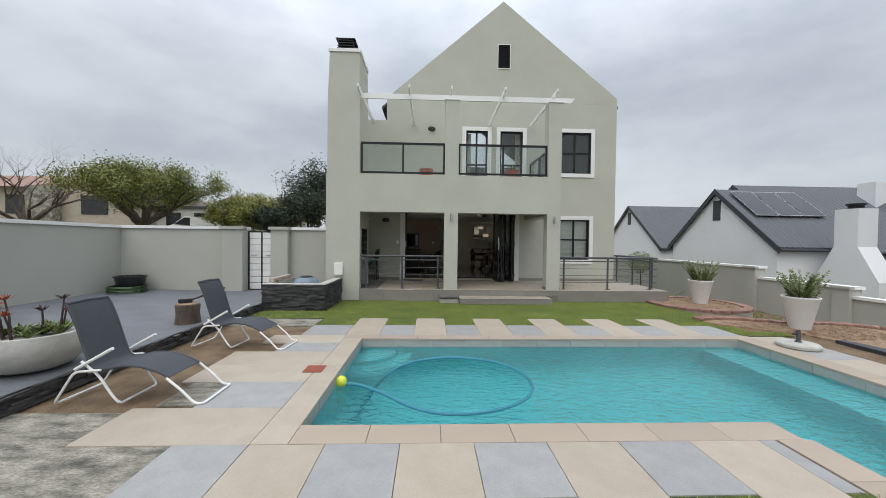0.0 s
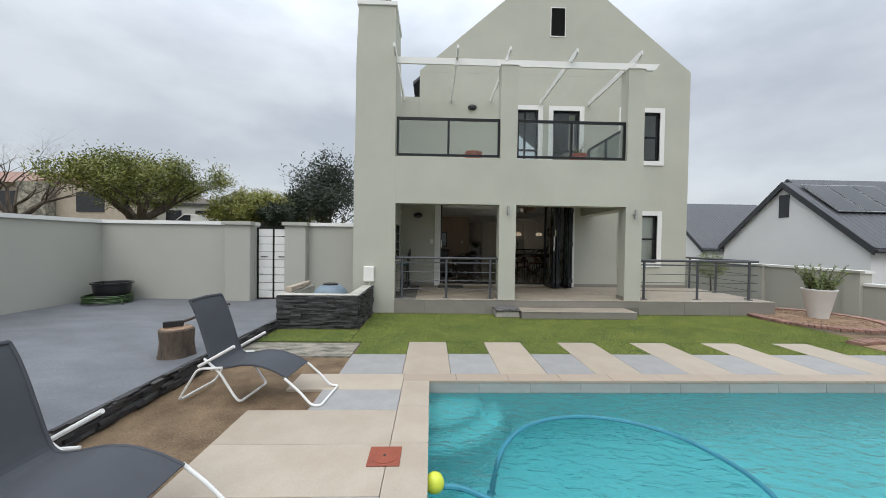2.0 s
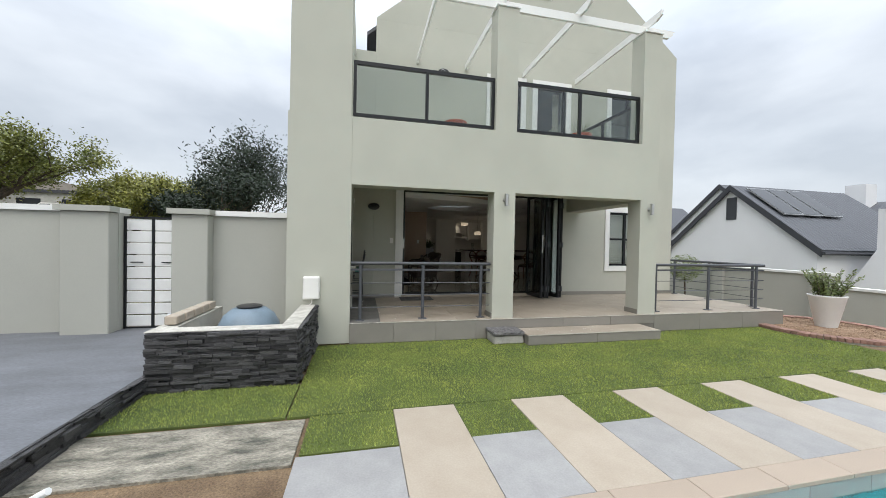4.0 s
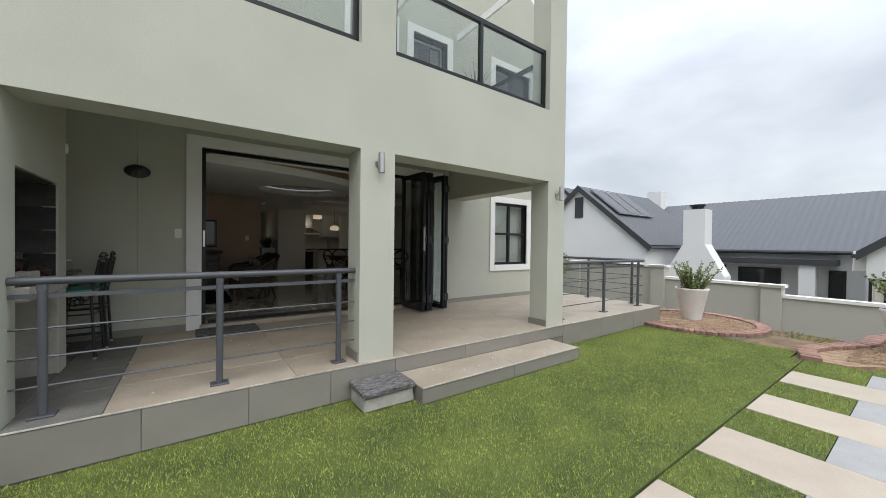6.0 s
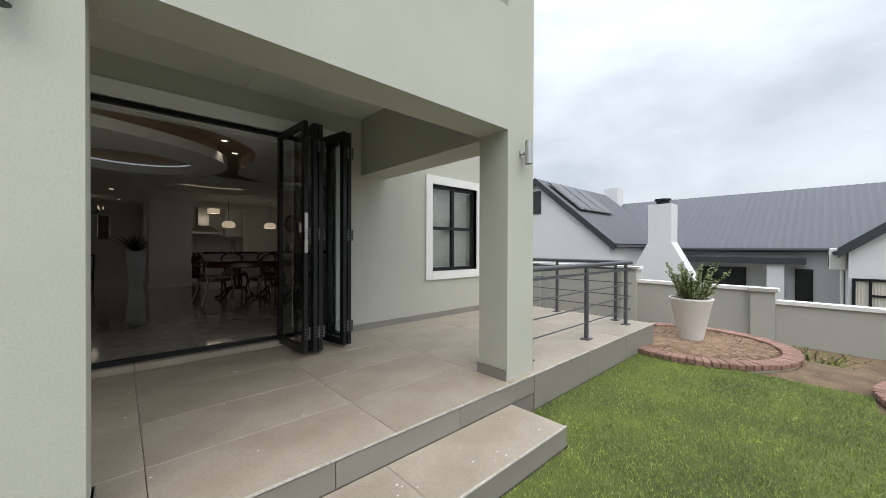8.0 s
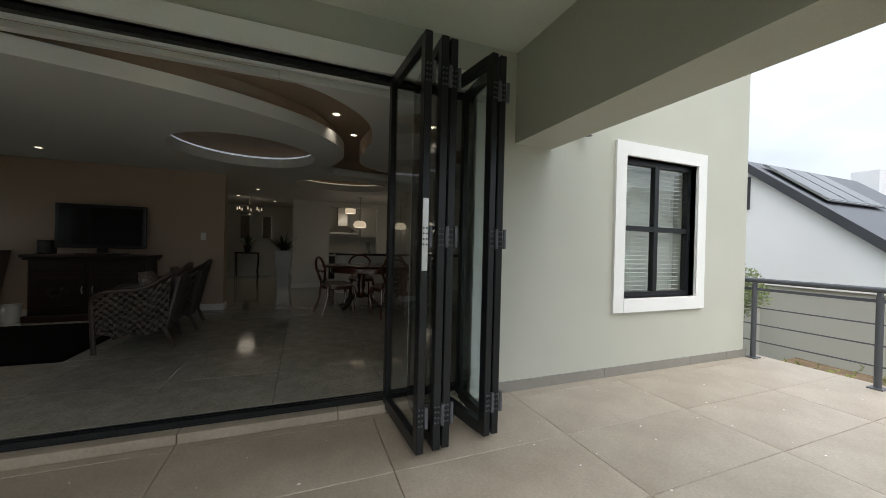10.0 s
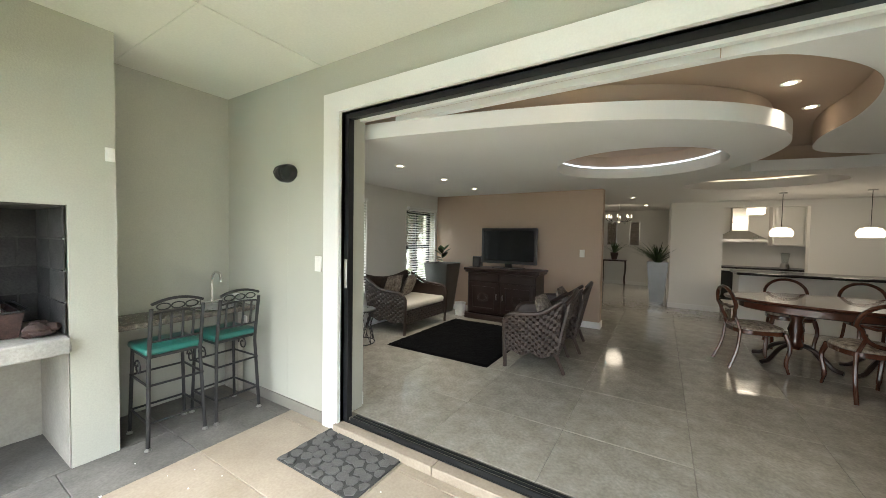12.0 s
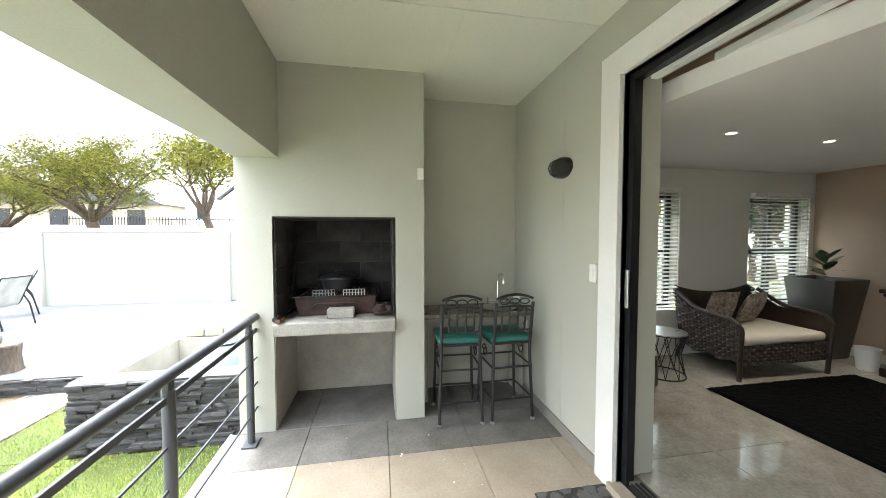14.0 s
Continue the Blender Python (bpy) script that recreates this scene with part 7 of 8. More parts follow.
# ---- kitchen ----
ki = thing("kitchen_island", "white kitchen counter with dark granite top", "kitchen counter")
bm = BM()
box(bm, 2.50, 18.36, IZ, 5.6, 18.95, 1.25)
part("body", bm, "room_white", ki)
bm = BM()
soft_box(bm, 2.46, 18.28, 1.252, 5.62, 19.02, 1.295, 0.008)
part("worktop", bm, mat("black_granite", (0.02, 0.02, 0.022), 0.15, 0.4, 40, 120, 0.0), ki)
for x in (2.97, 3.91):
    pl = thing("pendant_lamp", "opal glass pendant lamp, lit, over the counter", "pendant lamp", "pendant lamps")
    part("shade", lathe(BM(), [(0.05, 2.04), (0.11, 2.02), (0.145, 1.96), (0.14, 1.92), (0.125, 1.89), (0, 1.888)], (x, 18.25, 0), 28), "pendant", pl, smooth=True)
    part("cord", rod(BM(), (x, 18.25, 2.04), (x, 18.25, 2.58), 0.004, 6), "black_plastic", pl)
    part("rose", lathe(BM(), [(0.05, 2.56), (0.05, 2.579), (0, 2.579)], (x, 18.25, 0), 16), "steel", pl)
    bulb(x, 18.25, 1.80, 1.1)
cl = thing("crystal_lamp", "square lit crystal lamp under the kitchen ceiling", "ceiling lamp")
bm = BM()
soft_box(bm, 2.86, 20.1, 2.36, 3.12, 20.36, 2.50, 0.01)
part("shade", bm, "pendant", cl)
part("stem", rod(BM(), (2.99, 20.23, 2.50), (2.99, 20.23, 2.70), 0.012), "steel", cl)
bulb(2.99, 20.23, 2.28, 1.3)
hd = thing("cooker_hood", "brushed steel chimney cooker hood", "cooker hood")
bm = BM()
rings(bm, [[(2.44, 20.90, 1.80), (3.32, 20.90, 1.80), (3.32, 21.39, 1.80), (2.44, 21.39, 1.80)], [(2.44, 20.90, 1.86), (3.32, 20.90, 1.86), (3.32, 21.39, 1.86), (2.44, 21.39, 1.86)], [(2.74, 21.1, 2.05), (3.02, 21.1, 2.05), (3.02, 21.39, 2.05), (2.74, 21.39, 2.05)]])
part("canopy", bm, "steel", hd)
bm = BM()
box(bm, 2.74, 21.1, 2.052, 3.02, 21.39, 2.70)
part("flue", bm, "steel", hd)
kc = thing("kitchen_cabinet", "pale gloss upper kitchen cabinet with glass doors", "kitchen cabinet")
bm = BM()
box(bm, 3.42, 21.06, 1.72, 5.4, 21.39, 2.68)
part("body", bm, "white_gloss", kc)
for i in range(4):
    bm = BM()
    soft_box(bm, 3.44 + i * 0.49, 21.035, 1.74, 3.91 + i * 0.49, 21.058, 2.66, 0.004)
    part("door", bm, "white_gloss", kc)
kb = thing("kitchen_cabinet", "white lower kitchen cabinets with black worktop", "kitchen cabinet")
bm = BM()
box(bm, 2.05, 20.80, IZ, 5.4, 21.39, 1.20)
part("body", bm, "white_gloss", kb)
bm = BM()
soft_box(bm, 2.03, 20.77, 1.202, 5.42, 21.39, 1.24, 0.006)
part("worktop", bm, "black_plastic", kb)
bm = BM()
soft_box(bm, 2.46, 20.78, 0.5, 3.3, 20.799, 1.15, 0.006)
part("oven_door", bm, "screen", kb, "black oven front")
bl = thing("blender", "glass jug blender on the kitchen worktop", "blender")
part("base", lathe(BM(), [(0.08, 1.24), (0.085, 1.26), (0.06, 1.36), (0, 1.36)], (3.62, 20.95, 0), 16), "steel", bl, smooth=True)
part("jug", lathe(BM(), [(0.05, 1.361), (0.075, 1.56), (0.06, 1.58), (0, 1.58)], (3.62, 20.95, 0), 16), "glass_smoke", bl, smooth=True)

mi = thing("wall_mirror", "oval mirror in a carved black frame on the kitchen wall", "mirror")
part("mirror_frame", tube(BM(), [(4.88 + 0.15 * math.cos(a), 19.53, 2.12 + 0.24 * math.sin(a)) for a in [k * 0.2094 for k in range(30)]], 0.035, 8, closed=True), "black_plastic", mi, smooth=True)
part("mirror_glass", lathe(BM(), [(0.0, 0), (1.0, 0.0), (1.0, 0.006), (0, 0.006)], (0, 0, 0), 30, 0.14, 0.23), "chrome", mi, "silvered glass").matrix_world = pose(4.88, 19.545, 2.12, 90)
va = thing("flower_vase", "black vase with white blossom on the kitchen counter", "vase", at=Matrix.Translation((4.45, 18.55, 1.296)))
part("vase", lathe(BM(), [(0.04, 0), (0.065, 0.05), (0.06, 0.11), (0.03, 0.17), (0.035, 0.20), (0, 0.20)], seg=18), "black_plastic", va, smooth=True)
st_, lf_ = sprigs(16, 0.03, 0.40, 55, 0.05, 0.5, 22)
part("stems", st_, "bark", va).location = (0, 0, 0.17)
part("blossom", lf_, "cream_cloth", va, "cream white blossom").location = (0, 0, 0.17)

# ---- hall ----
ct = thing("console_table", "slender hall console table", "console table")
bm = BM()
soft_box(bm, -0.2, 22.6, IZ + 0.74, 0.5, 22.95, IZ + 0.78, 0.008)
part("top", bm, "dark_wood", ct)
for x in (-0.16, 0.46):
    for y in (22.64, 22.91):
        part("leg", tube(BM(), fillet([(x, y, IZ + 0.74), (x * 1.02, y, IZ + 0.5), (x * 0.95, y, IZ + 0.2), (x, y, IZ)], 0.15, 3), 0.016, 6), "dark_wood", ct)
hp = pot_round("hall_pot", (0.15, 22.78, IZ + 0.78), 0.11, 0.22, "small brown pot with plant on the console", "rust")
part("plant", blades(40, 0.05, 0.36, 1.0, 0.016, 81), "green_plant", hp).location = (0, 0, 0.2)
for x in (0.02, 0.66):
    pc_ = thing("framed_picture", "tall framed abstract picture on the hall wall", "picture")
    part("picture_frame", frame_bars(BM(), x - 0.14, x + 0.14, 1.62, 2.36, 23.165, 23.195, 0.02), "steel", pc_)
    bm = BM()
    box(bm, x - 0.12, 23.18, 1.64, x + 0.12, 23.192, 2.34)
    part("canvas", bm, "pattern_cloth", pc_)
bulb(0.42, 20.9, 2.12, 0.6)
ch = thing("chandelier", "small branched crystal chandelier in the hall", "chandelier", at=Matrix.Translation((0.42, 20.9, 0)))
part("stem", rod(BM(), (0, 0, 2.35), (0, 0, 2.70), 0.012), "steel", ch)
part("hub", lathe(BM(), [(0.0, 2.22), (0.04, 2.25), (0.06, 2.30), (0.02, 2.36), (0, 2.38)], seg=16), "steel", ch, smooth=True)
for k in range(8):
    a = k * 0.7854
    cs, sn = math.cos(a), math.sin(a)
    ar = part("arm", tube(BM(), fillet([(0, 0, 2.30), (0.15 * cs, 0.15 * sn, 2.24), (0.28 * cs, 0.28 * sn, 2.30), (0.29 * cs, 0.29 * sn, 2.36)], 0.06, 3), 0.008, 6), "iron", ch)
    part("candle", lathe(BM(), [(0.018, 2.36), (0.014, 2.38), (0.012, 2.43), (0, 2.44)], (0.29 * cs, 0.29 * sn, 0), 8), "pendant", ar)
    part("crystal", lathe(BM(), [(0, 2.18), (0.016, 2.21), (0.006, 2.25), (0, 2.27)], (0.2 * cs, 0.2 * sn, 0), 8), "glass", ar)
# ---- neighbouring houses ----
def corrugated(bm, o, u, v, nu, pitch=0.19, amp=0.02):
    """A sheet from o along u (across the ribs) and v (along the ribs)."""
    o, u, v = Vector(o), Vector(u), Vector(v)
    nrm = u.cross(v).normalized()
    if nrm.z < 0:
        nrm = -nrm
    prev = None
    for i in range(nu + 1):
        p = o + u * (i / nu) + nrm * (amp if i % 2 else 0)
        cur = (bm.verts.new(p), bm.verts.new(p + v))
        if prev:
            bm.faces.new((prev[0], cur[0], cur[1], prev[1]))
        prev = cur
    return bm


def gable_house(name, x0, x1, yc, half, ze, za, zb, label, vent=True, over=0.18):
    """A wing whose gable looks towards -x."""
    h = thing(name, label, "house")
    bm = BM()
    prism(bm, [(yc - half, zb), (yc + half, zb), (yc + half, ze), (yc, za - 0.12), (yc - half, ze)], (x0, x1), "x")
    part("wall", bm, "neighbour_wall", h)
    k = (za - ze) / half
    for s in (-1, 1):
        bm = BM()
        o = Vector((x0 - 0.12, yc + s * (half + over), ze - k * over + 0.04))
        top = Vector((x0 - 0.12, yc, za + 0.04))
        ln = x1 - x0 + 0.2
        corrugated(bm, o, (ln, 0, 0), top - o, int(ln / 0.10))
        low = o - Vector((0, 0, 0.07))
        rings(bm, [[low, low + Vector((ln, 0, 0)), o + Vector((ln, 0, -0.03)), o + Vector((0, 0, -0.03))], [top - Vector((0, 0, 0.10)), top + Vector((ln, 0, -0.10)), top + Vector((ln, 0, -0.03)), top + Vector((0, 0, -0.03))]])
        rf = part("roof", bm, "roof", h, "dark grey corrugated roof")
        bm = BM()
        a = o + Vector((-0.03, 0, -0.22))
        b = top + Vector((-0.03, 0, -0.22))
        rings(bm, [[a, a + Vector((0.05, 0, 0)), a + Vector((0.05, 0, 0.25)), a + Vector((0, 0, 0.25))], [b, b + Vector((0.05, 0, 0)), b + Vector((0.05, 0, 0.25)), b + Vector((0, 0, 0.25))]])
        part("bargeboard", bm, "roof_trim", rf, "charcoal bargeboard")
        bm = BM()
        tube(bm, [o + Vector((0, s * 0.04, -0.10)), o + Vector((ln, s * 0.04, -0.10))], 0.06, 6)
        part("gutter", bm, "roof_trim", rf)
    if vent:
        bm = BM()
        box(bm, x0 - 0.03, yc - 0.20, za - 1.35, x0 - 0.002, yc + 0.20, za - 0.45)
        part("vent", bm, "roof_trim", h, "dark louvred vent")
    return h


n1 = gable_house("neighbour_house", 13.2, 19.4, 16.24, 2.85, 1.66, 4.08, -1.3, "light grey neighbouring gabled wing with dark metal roof")
gable_house("neighbour_house", 15.0, 21.5, 26.4, 3.6, 1.5, 4.4, -1.3, "light grey neighbouring gabled house further along")
gable_house("neighbour_house", 17.6, 25.5, 20.3, 3.4, 2.2, 5.0, -1.3, "light grey taller gabled wing behind", False)
gable_house("neighbour_house", 14.0, 20.5, 5.05, 3.05, 1.50, 4.0, -1.3, "light grey neighbouring wing with corner window", False)

# solar panels on the wing's roof
sp = thing("solar_panels", "row of solar panels on the dark metal roof", "solar panel")
k = 2.42 / 2.85
nz = Vector((0, -k, 1)).normalized()
for i in range(3):
    bm = BM()
    o = Vector((13.5 + 1.0 * i, 16.24 - 0.25, 4.08 + 0.04 - 0.25 * k)) + nz * 0.08
    u, v = Vector((0.96, 0, 0)), Vector((0, -1.35, -1.35 * k))
    rings(bm, [[o, o + u, o + u + v, o + v], [o + nz * 0.04, o + u + nz * 0.04, o + u + v + nz * 0.04, o + v + nz * 0.04]])
    pn = part("panel", bm, "steel", sp, "steel panel frame")
    bm = BM()
    o2 = o + nz * 0.043 + u * 0.03 + v * 0.02
    u2, v2 = u * 0.94, v * 0.96
    rings(bm, [[o2, o2 + u2, o2 + u2 + v2, o2 + v2], [o2 + nz * 0.004, o2 + u2 + nz * 0.004, o2 + u2 + v2 + nz * 0.004, o2 + v2 + nz * 0.004]])
    part("cell_sheet", bm, "dark_glass", pn)

# long roof that joins the wings
lr = thing("neighbour_house", "light grey neighbouring house with long corrugated roof", "house")
bm = BM()
box(bm, 17.0, 8.2, -1.3, 24.9, 13.2, 1.30)
part("wall", bm, "neighbour_wall", lr)
bm = BM()
corrugated(bm, (16.7, 7.0, 1.42), (0, 11.4, 0), (4.4, 0, 2.35), 110)
prism(bm, [(16.7, 1.30), (16.7, 1.40), (21.1, 3.74), (25.5, 1.40), (25.5, 1.30)], (7.0, 18.4), "y")
part("roof", bm, "roof", lr, "dark grey corrugated roof")
part("gutter", rod(BM(), (16.66, 8.0, 1.36), (16.66, 13.3, 1.36), 0.07, 8), "roof_trim", lr)
bm = BM()
box(bm, 20.3, 15.93, 3.0, 21.0, 16.63, 4.56)
part("chimney", bm, "neighbour_wall", lr)
bm = BM()
box(bm, 16.0, 8.9, 0.92, 16.98, 13.2, 1.12)
part("verandah_beam", bm, "roof_trim", lr, "charcoal verandah beam")
for y0, y1, z0, z1 in ((10.35, 11.6, -1.2, 0.75), (12.0, 13.1, -0.6, 0.8), (8.75, 9.15, -1.2, 0.75)):
    w_ = part("window", frame_bars(BM(), y0, y1, z0, z1, 0.0, 0.05, 0.06), "black_alu", lr)
    w_.matrix_world = pose(16.95, 0, 0, 0, 0, 90)
    w_.matrix_world = Matrix(((0, 1, 0, 16.94), (1, 0, 0, 0), (0, 0, 1, 0), (0, 0, 0, 1)))
    bm = BM()
    box(bm, 16.965, y0 + 0.06, z0 + 0.06, 16.98, y1 - 0.06, z1 - 0.06)
    part("pane", bm, "dark_glass", lr)
bm = BM()
box(bm, 16.1, 9.35, -1.3, 16.5, 9.75, 0.92)
part("verandah_post", bm, "neighbour_wall", lr)

# outdoor braai chimney of the neighbour
nb = thing("braai_chimney", "white plastered outdoor braai with flared chimney", "chimney")
bm = BM()
prism(bm, [(11.35, -1.3), (13.25, -1.3), (13.25, 0.45), (12.65, 1.6), (12.65, 2.9), (11.95, 2.9), (11.95, 1.6), (11.35, 0.45)], (14.5, 15.2), "x")
part("chimney_body", bm, "neighbour_wall", nb)
part("cowl", lathe(BM(), [(0.20, 2.90), (0.20, 3.02), (0.25, 3.03), (0.25, 3.09), (0, 3.12)], (14.85, 12.3, 0), 20), "black_alu", nb, smooth=True)

# corner window and air conditioner of the near wing
cwd = thing("corner_window", "black framed corner window with net curtain", "window")
fr = part("window_frame", frame_bars(BM(), 6.95, 8.05, -0.10, 0.70, 0.0, 0.05, 0.06), "black_alu", cwd)
fr.matrix_world = Matrix(((0, 1, 0, 13.94), (1, 0, 0, 0), (0, 0, 1, 0), (0, 0, 0, 1)))
for a, b, c, d in ((7.74, 7.79, -0.05, 0.65), (7.0, 7.74, 0.28, 0.33)):
    bm = BM()
    box(bm, 13.945, a, c, 13.985, b, d)
    part("glazing_bar", bm, "black_alu", cwd)
bm = BM()
pts = [(13.99 - 0.012 * (i % 2), 7.02 + 1.0 * i / 40) for i in range(41)]
prism(bm, pts + [(13.998, 8.02), (13.998, 7.02)], (-0.06, 0.66))
part("net_curtain", bm, "cream_cloth", cwd)
ac = thing("air_conditioner", "white outdoor air conditioner unit on the neighbour's wall", "air conditioner")
bm = BM()
soft_box(bm, 14.75, 8.12, 0.85, 15.55, 8.42, 1.42, 0.02)
part("casing", bm, "white_gloss", ac)
bm = lathe(BM(), [(0.0, 0), (0.22, 0.0), (0.22, 0.012), (0.20, 0.016), (0, 0.016)], (0, 0, 0), 28)
part("fan_grille", bm, "grey_steel", ac).matrix_world = pose(15.06, 8.422, 1.13, -90)
part("pipe", rod(BM(), (15.6, 8.18, 0.95), (15.45, 8.18, -1.2), 0.03, 8), "white_gloss", ac)

# houses over the garden wall
far = thing("far_house", "beige house with terracotta tiled roof behind trees", "house")
bm = BM()
box(bm, -44, 32, -1, -25, 42, 5.8)
part("wall", bm, "tile_sand", far)
bm = BM()
prism(bm, [(31.4, 5.8), (42.6, 5.8), (37, 7.6)], (-44.6, -33.5), "x")
part("roof", bm, "roof_tile", far)
for x in (-42.0, -38.9, -35.8, -29.6):
    bm = BM()
    box(bm, x, 31.95, 3.6, x + 2.2, 31.99, 5.2)
    part("window", bm, "dark_glass", far)
bm = BM()
box(bm, -33.4, 31.2, -1, -31.2, 31.94, 5.9)
part("stone_pier", bm, "old_concrete", far)
fb = thing("far_house", "beige flat-roofed house behind the street trees", "house")
bm = BM()
box(bm, -24.9, 34, -1, -13, 42, 4.4)
part("wall", bm, "stone_pot", fb)
for x in (-24.0, -21.5, -19.2, -16.5, -13.6):
    bm = BM()
    box(bm, x, 33.95, 2.6, x + 1.3, 33.99, 4.0)
    part("window", bm, "dark_glass", fb)
bm = BM()
box(bm, -25.1, 33.8, 4.4, -12.8, 42.2, 4.6)
part("roof_edge", bm, "roof_trim", fb)

vn = thing("delivery_truck", "white delivery truck parked behind the garden wall", "truck")
bm = BM()
prism(bm, [(-19.6, 0.6), (-16.2, 0.6), (-16.2, 3.2), (-18.2, 3.3), (-19.0, 2.7), (-19.6, 2.5)], (27.8, 29.6), "y")
part("body", bm, "white_gloss", vn)
bm = BM()
prism(bm, [(-18.95, 2.7), (-18.22, 3.2), (-17.8, 3.2), (-17.8, 2.6)], (27.76, 27.795), "y")
part("side_window", bm, "dark_glass", vn)
for x in (-18.8, -17.0):
    bm = lathe(BM(), [(0, 0), (0.42, 0), (0.45, 0.03), (0.45, 0.2), (0, 0.2)], (0, 0, 0), 20)
    part("wheel", bm, "black_plastic", vn).matrix_world = pose(x, 27.9, 0.5, 90)

wh = thing("far_house", "white house with dark roof across the street", "house")
bm = BM()
box(bm, -48, -8.5, -1, -40, 6, 5.6)
part("wall", bm, "white_pot", wh)
bm = BM()
prism(bm, [(-4.8, 5.6), (2.6, 5.6), (-1.1, 8.6)], (-48.2, -39.7), "x")
part("gable_wall", bm, "white_pot", wh)
for s in (-1, 1):
    bm = BM()
    a, b = Vector((-48.5, -1.1 + s * 4.1, 5.35)), Vector((-48.5, -1.1, 8.75))
    rings(bm, [[a, a + Vector((9.2, 0, 0)), a + Vector((9.2, 0, 0.2)), a + Vector((0, 0, 0.2))], [b, b + Vector((9.2, 0, 0)), b + Vector((9.2, 0, 0.2)), b + Vector((0, 0, 0.2))]])
    part("roof", bm, "roof", wh)
for y0, y1, z0, z1 in ((-3.4, -2.2, 3.6, 5.3), (-0.6, 1.0, 3.0, 5.2), (3.0, 4.2, 3.4, 5.0), (-7.4, -6.2, 3.4, 5.0)):
    bm = BM()
    box(bm, -39.98, y0, z0, -39.94, y1, z1)
    part("window", bm, "dark_glass", wh)
gw = thing("far_house", "beige house with grey roof across the street", "house")
bm = BM()
box(bm, -52, -30, -1, -42, -12, 5.0)
part("wall", bm, "tile_sand", gw)
bm = BM()
prism(bm, [(-30.5, 5.0), (-11.5, 5.0), (-16, 7.2), (-26, 7.2)], (-52.2, -41.6), "x")
part("roof", bm, "roof", gw)
for y in (-27, -22, -18, -15):
    bm = BM()
    box(bm, -41.98, y, 2.6, -41.93, y + 1.6, 4.4)
    part("window", bm, "dark_glass", gw)
fn = thing("street_fence", "low white wall with black palisade fence across the street", "fence")
bm = BM()
box(bm, -30.2, -30, -1, -30.0, 12, 2.5)
part("wall", bm, "white_pot", fn)
bm = BM()
for i in range(120):
    y = -12 + 0.2 * i
    box(bm, -30.12, y, 2.5, -30.08, y + 0.03, 3.15)
box(bm, -30.12, -12, 2.95, -30.08, 12, 3.0)
tagged(part("palings", bm, "black_alu", fn), kind="stuff")
# ---- pieces of floors, walls and beds ----
_cache = {}


def slab_mesh(w, d, h, material, bev=0.003):
    """One tile, centred, with its top at z = 0; alike sizes share a mesh."""
    key = (round(w, 3), round(d, 3), round(h, 3), material)
    if key not in _cache:
        bm = BM()
        b = min(bev, w / 4, d / 4)
        lo = [(-w / 2, -d / 2, -h), (w / 2, -d / 2, -h), (w / 2, d / 2, -h), (-w / 2, d / 2, -h)]
        mid = [(x, y, -b) for x, y, _ in lo]
        top = [(x - math.copysign(b, x), y - math.copysign(b, y), 0) for x, y, _ in lo]
        rings(bm, [lo, mid, top])
        me = bpy.data.meshes.new("tile")
        bm.normal_update()
        bm.to_mesh(me)
        bm.free()
        me.materials.append(M[material])
        _cache[key] = me
    return _cache[key]


def lay(parent, name, x0, y0, x1, y1, z, material, h=0.028, gap=0.004, tilt=0.0):
    if x1 - x0 < 0.02 or y1 - y0 < 0.02:
        return None
    o = new(name, slab_mesh(x1 - x0 - gap, y1 - y0 - gap, h, material))
    o.parent = parent
    o.matrix_world = pose((x0 + x1) / 2, (y0 + y1) / 2, z + random.uniform(-1, 1) * 0.0008, random.uniform(-1, 1) * tilt, random.uniform(-1, 1) * tilt, 0)
    return o


def bed(name, x0, y0, x1, y1, z, material, label, cat):
    bm = BM()
    box(bm, x0, y0, z - 0.02, x1, y1, z)
    return setting(name, bm, material, label, cat)


# paving round the pool
pav = tagged(new("pavement_pool"), "sand and pale grey pavers round the pool", "paving", kind="structure")
xs = [-1.20 + 0.585 * k for k in range(-1, 9)]
for k, (a, b) in enumerate(zip(xs, xs[1:])):
    if a >= PNX - 0.3:
        break
    b = min(b, PNX - 0.3)
    if k % 2:
        lay(pav, "paver", a, 2.20, b, 3.41, 0, "tile_sand", tilt=0.05)
    else:
        lay(pav, "paver", a, 2.80, b, 3.41, 0, "tile_grey", tilt=0.05)
for y0, y1, x0, m in ((3.41, 4.03, -2.58, "tile_sand"), (4.03, 4.64, -2.04, "tile_grey"), (4.64, 5.20, -2.56, "tile_sand"), (5.20, 5.75, -2.56, "tile_sand"), (5.75, 6.20, -2.02, "tile_grey"), (6.20, 6.64, -2.40, "tile_sand"), (6.64, 7.37, -1.97, "tile_grey")):
    lay(pav, "paver", x0, y0, -1.20 if y1 < 7 else -1.23, y1, 0, m, tilt=0.05)
for k in range(6):
    r = -0.655 + 1.158 * k
    lay(pav, "paver", r - 0.575, 6.64, r, 7.97, 0, "tile_sand", tilt=0.05)
    if k < 6:
        lay(pav, "paver", r, 6.64, r + 0.583, 7.395, 0, "tile_grey", tilt=0.05)
for k in range(10):
    y = 0.5 + 0.61 * k
    lay(pav, "paver", 5.79, y, 6.40, y + 0.61, 0, "tile_sand" if k % 2 else "tile_grey", tilt=0.05)
cop = tagged(new("coping"), "sand-coloured pool coping slabs", "coping", kind="structure")
x = -0.905
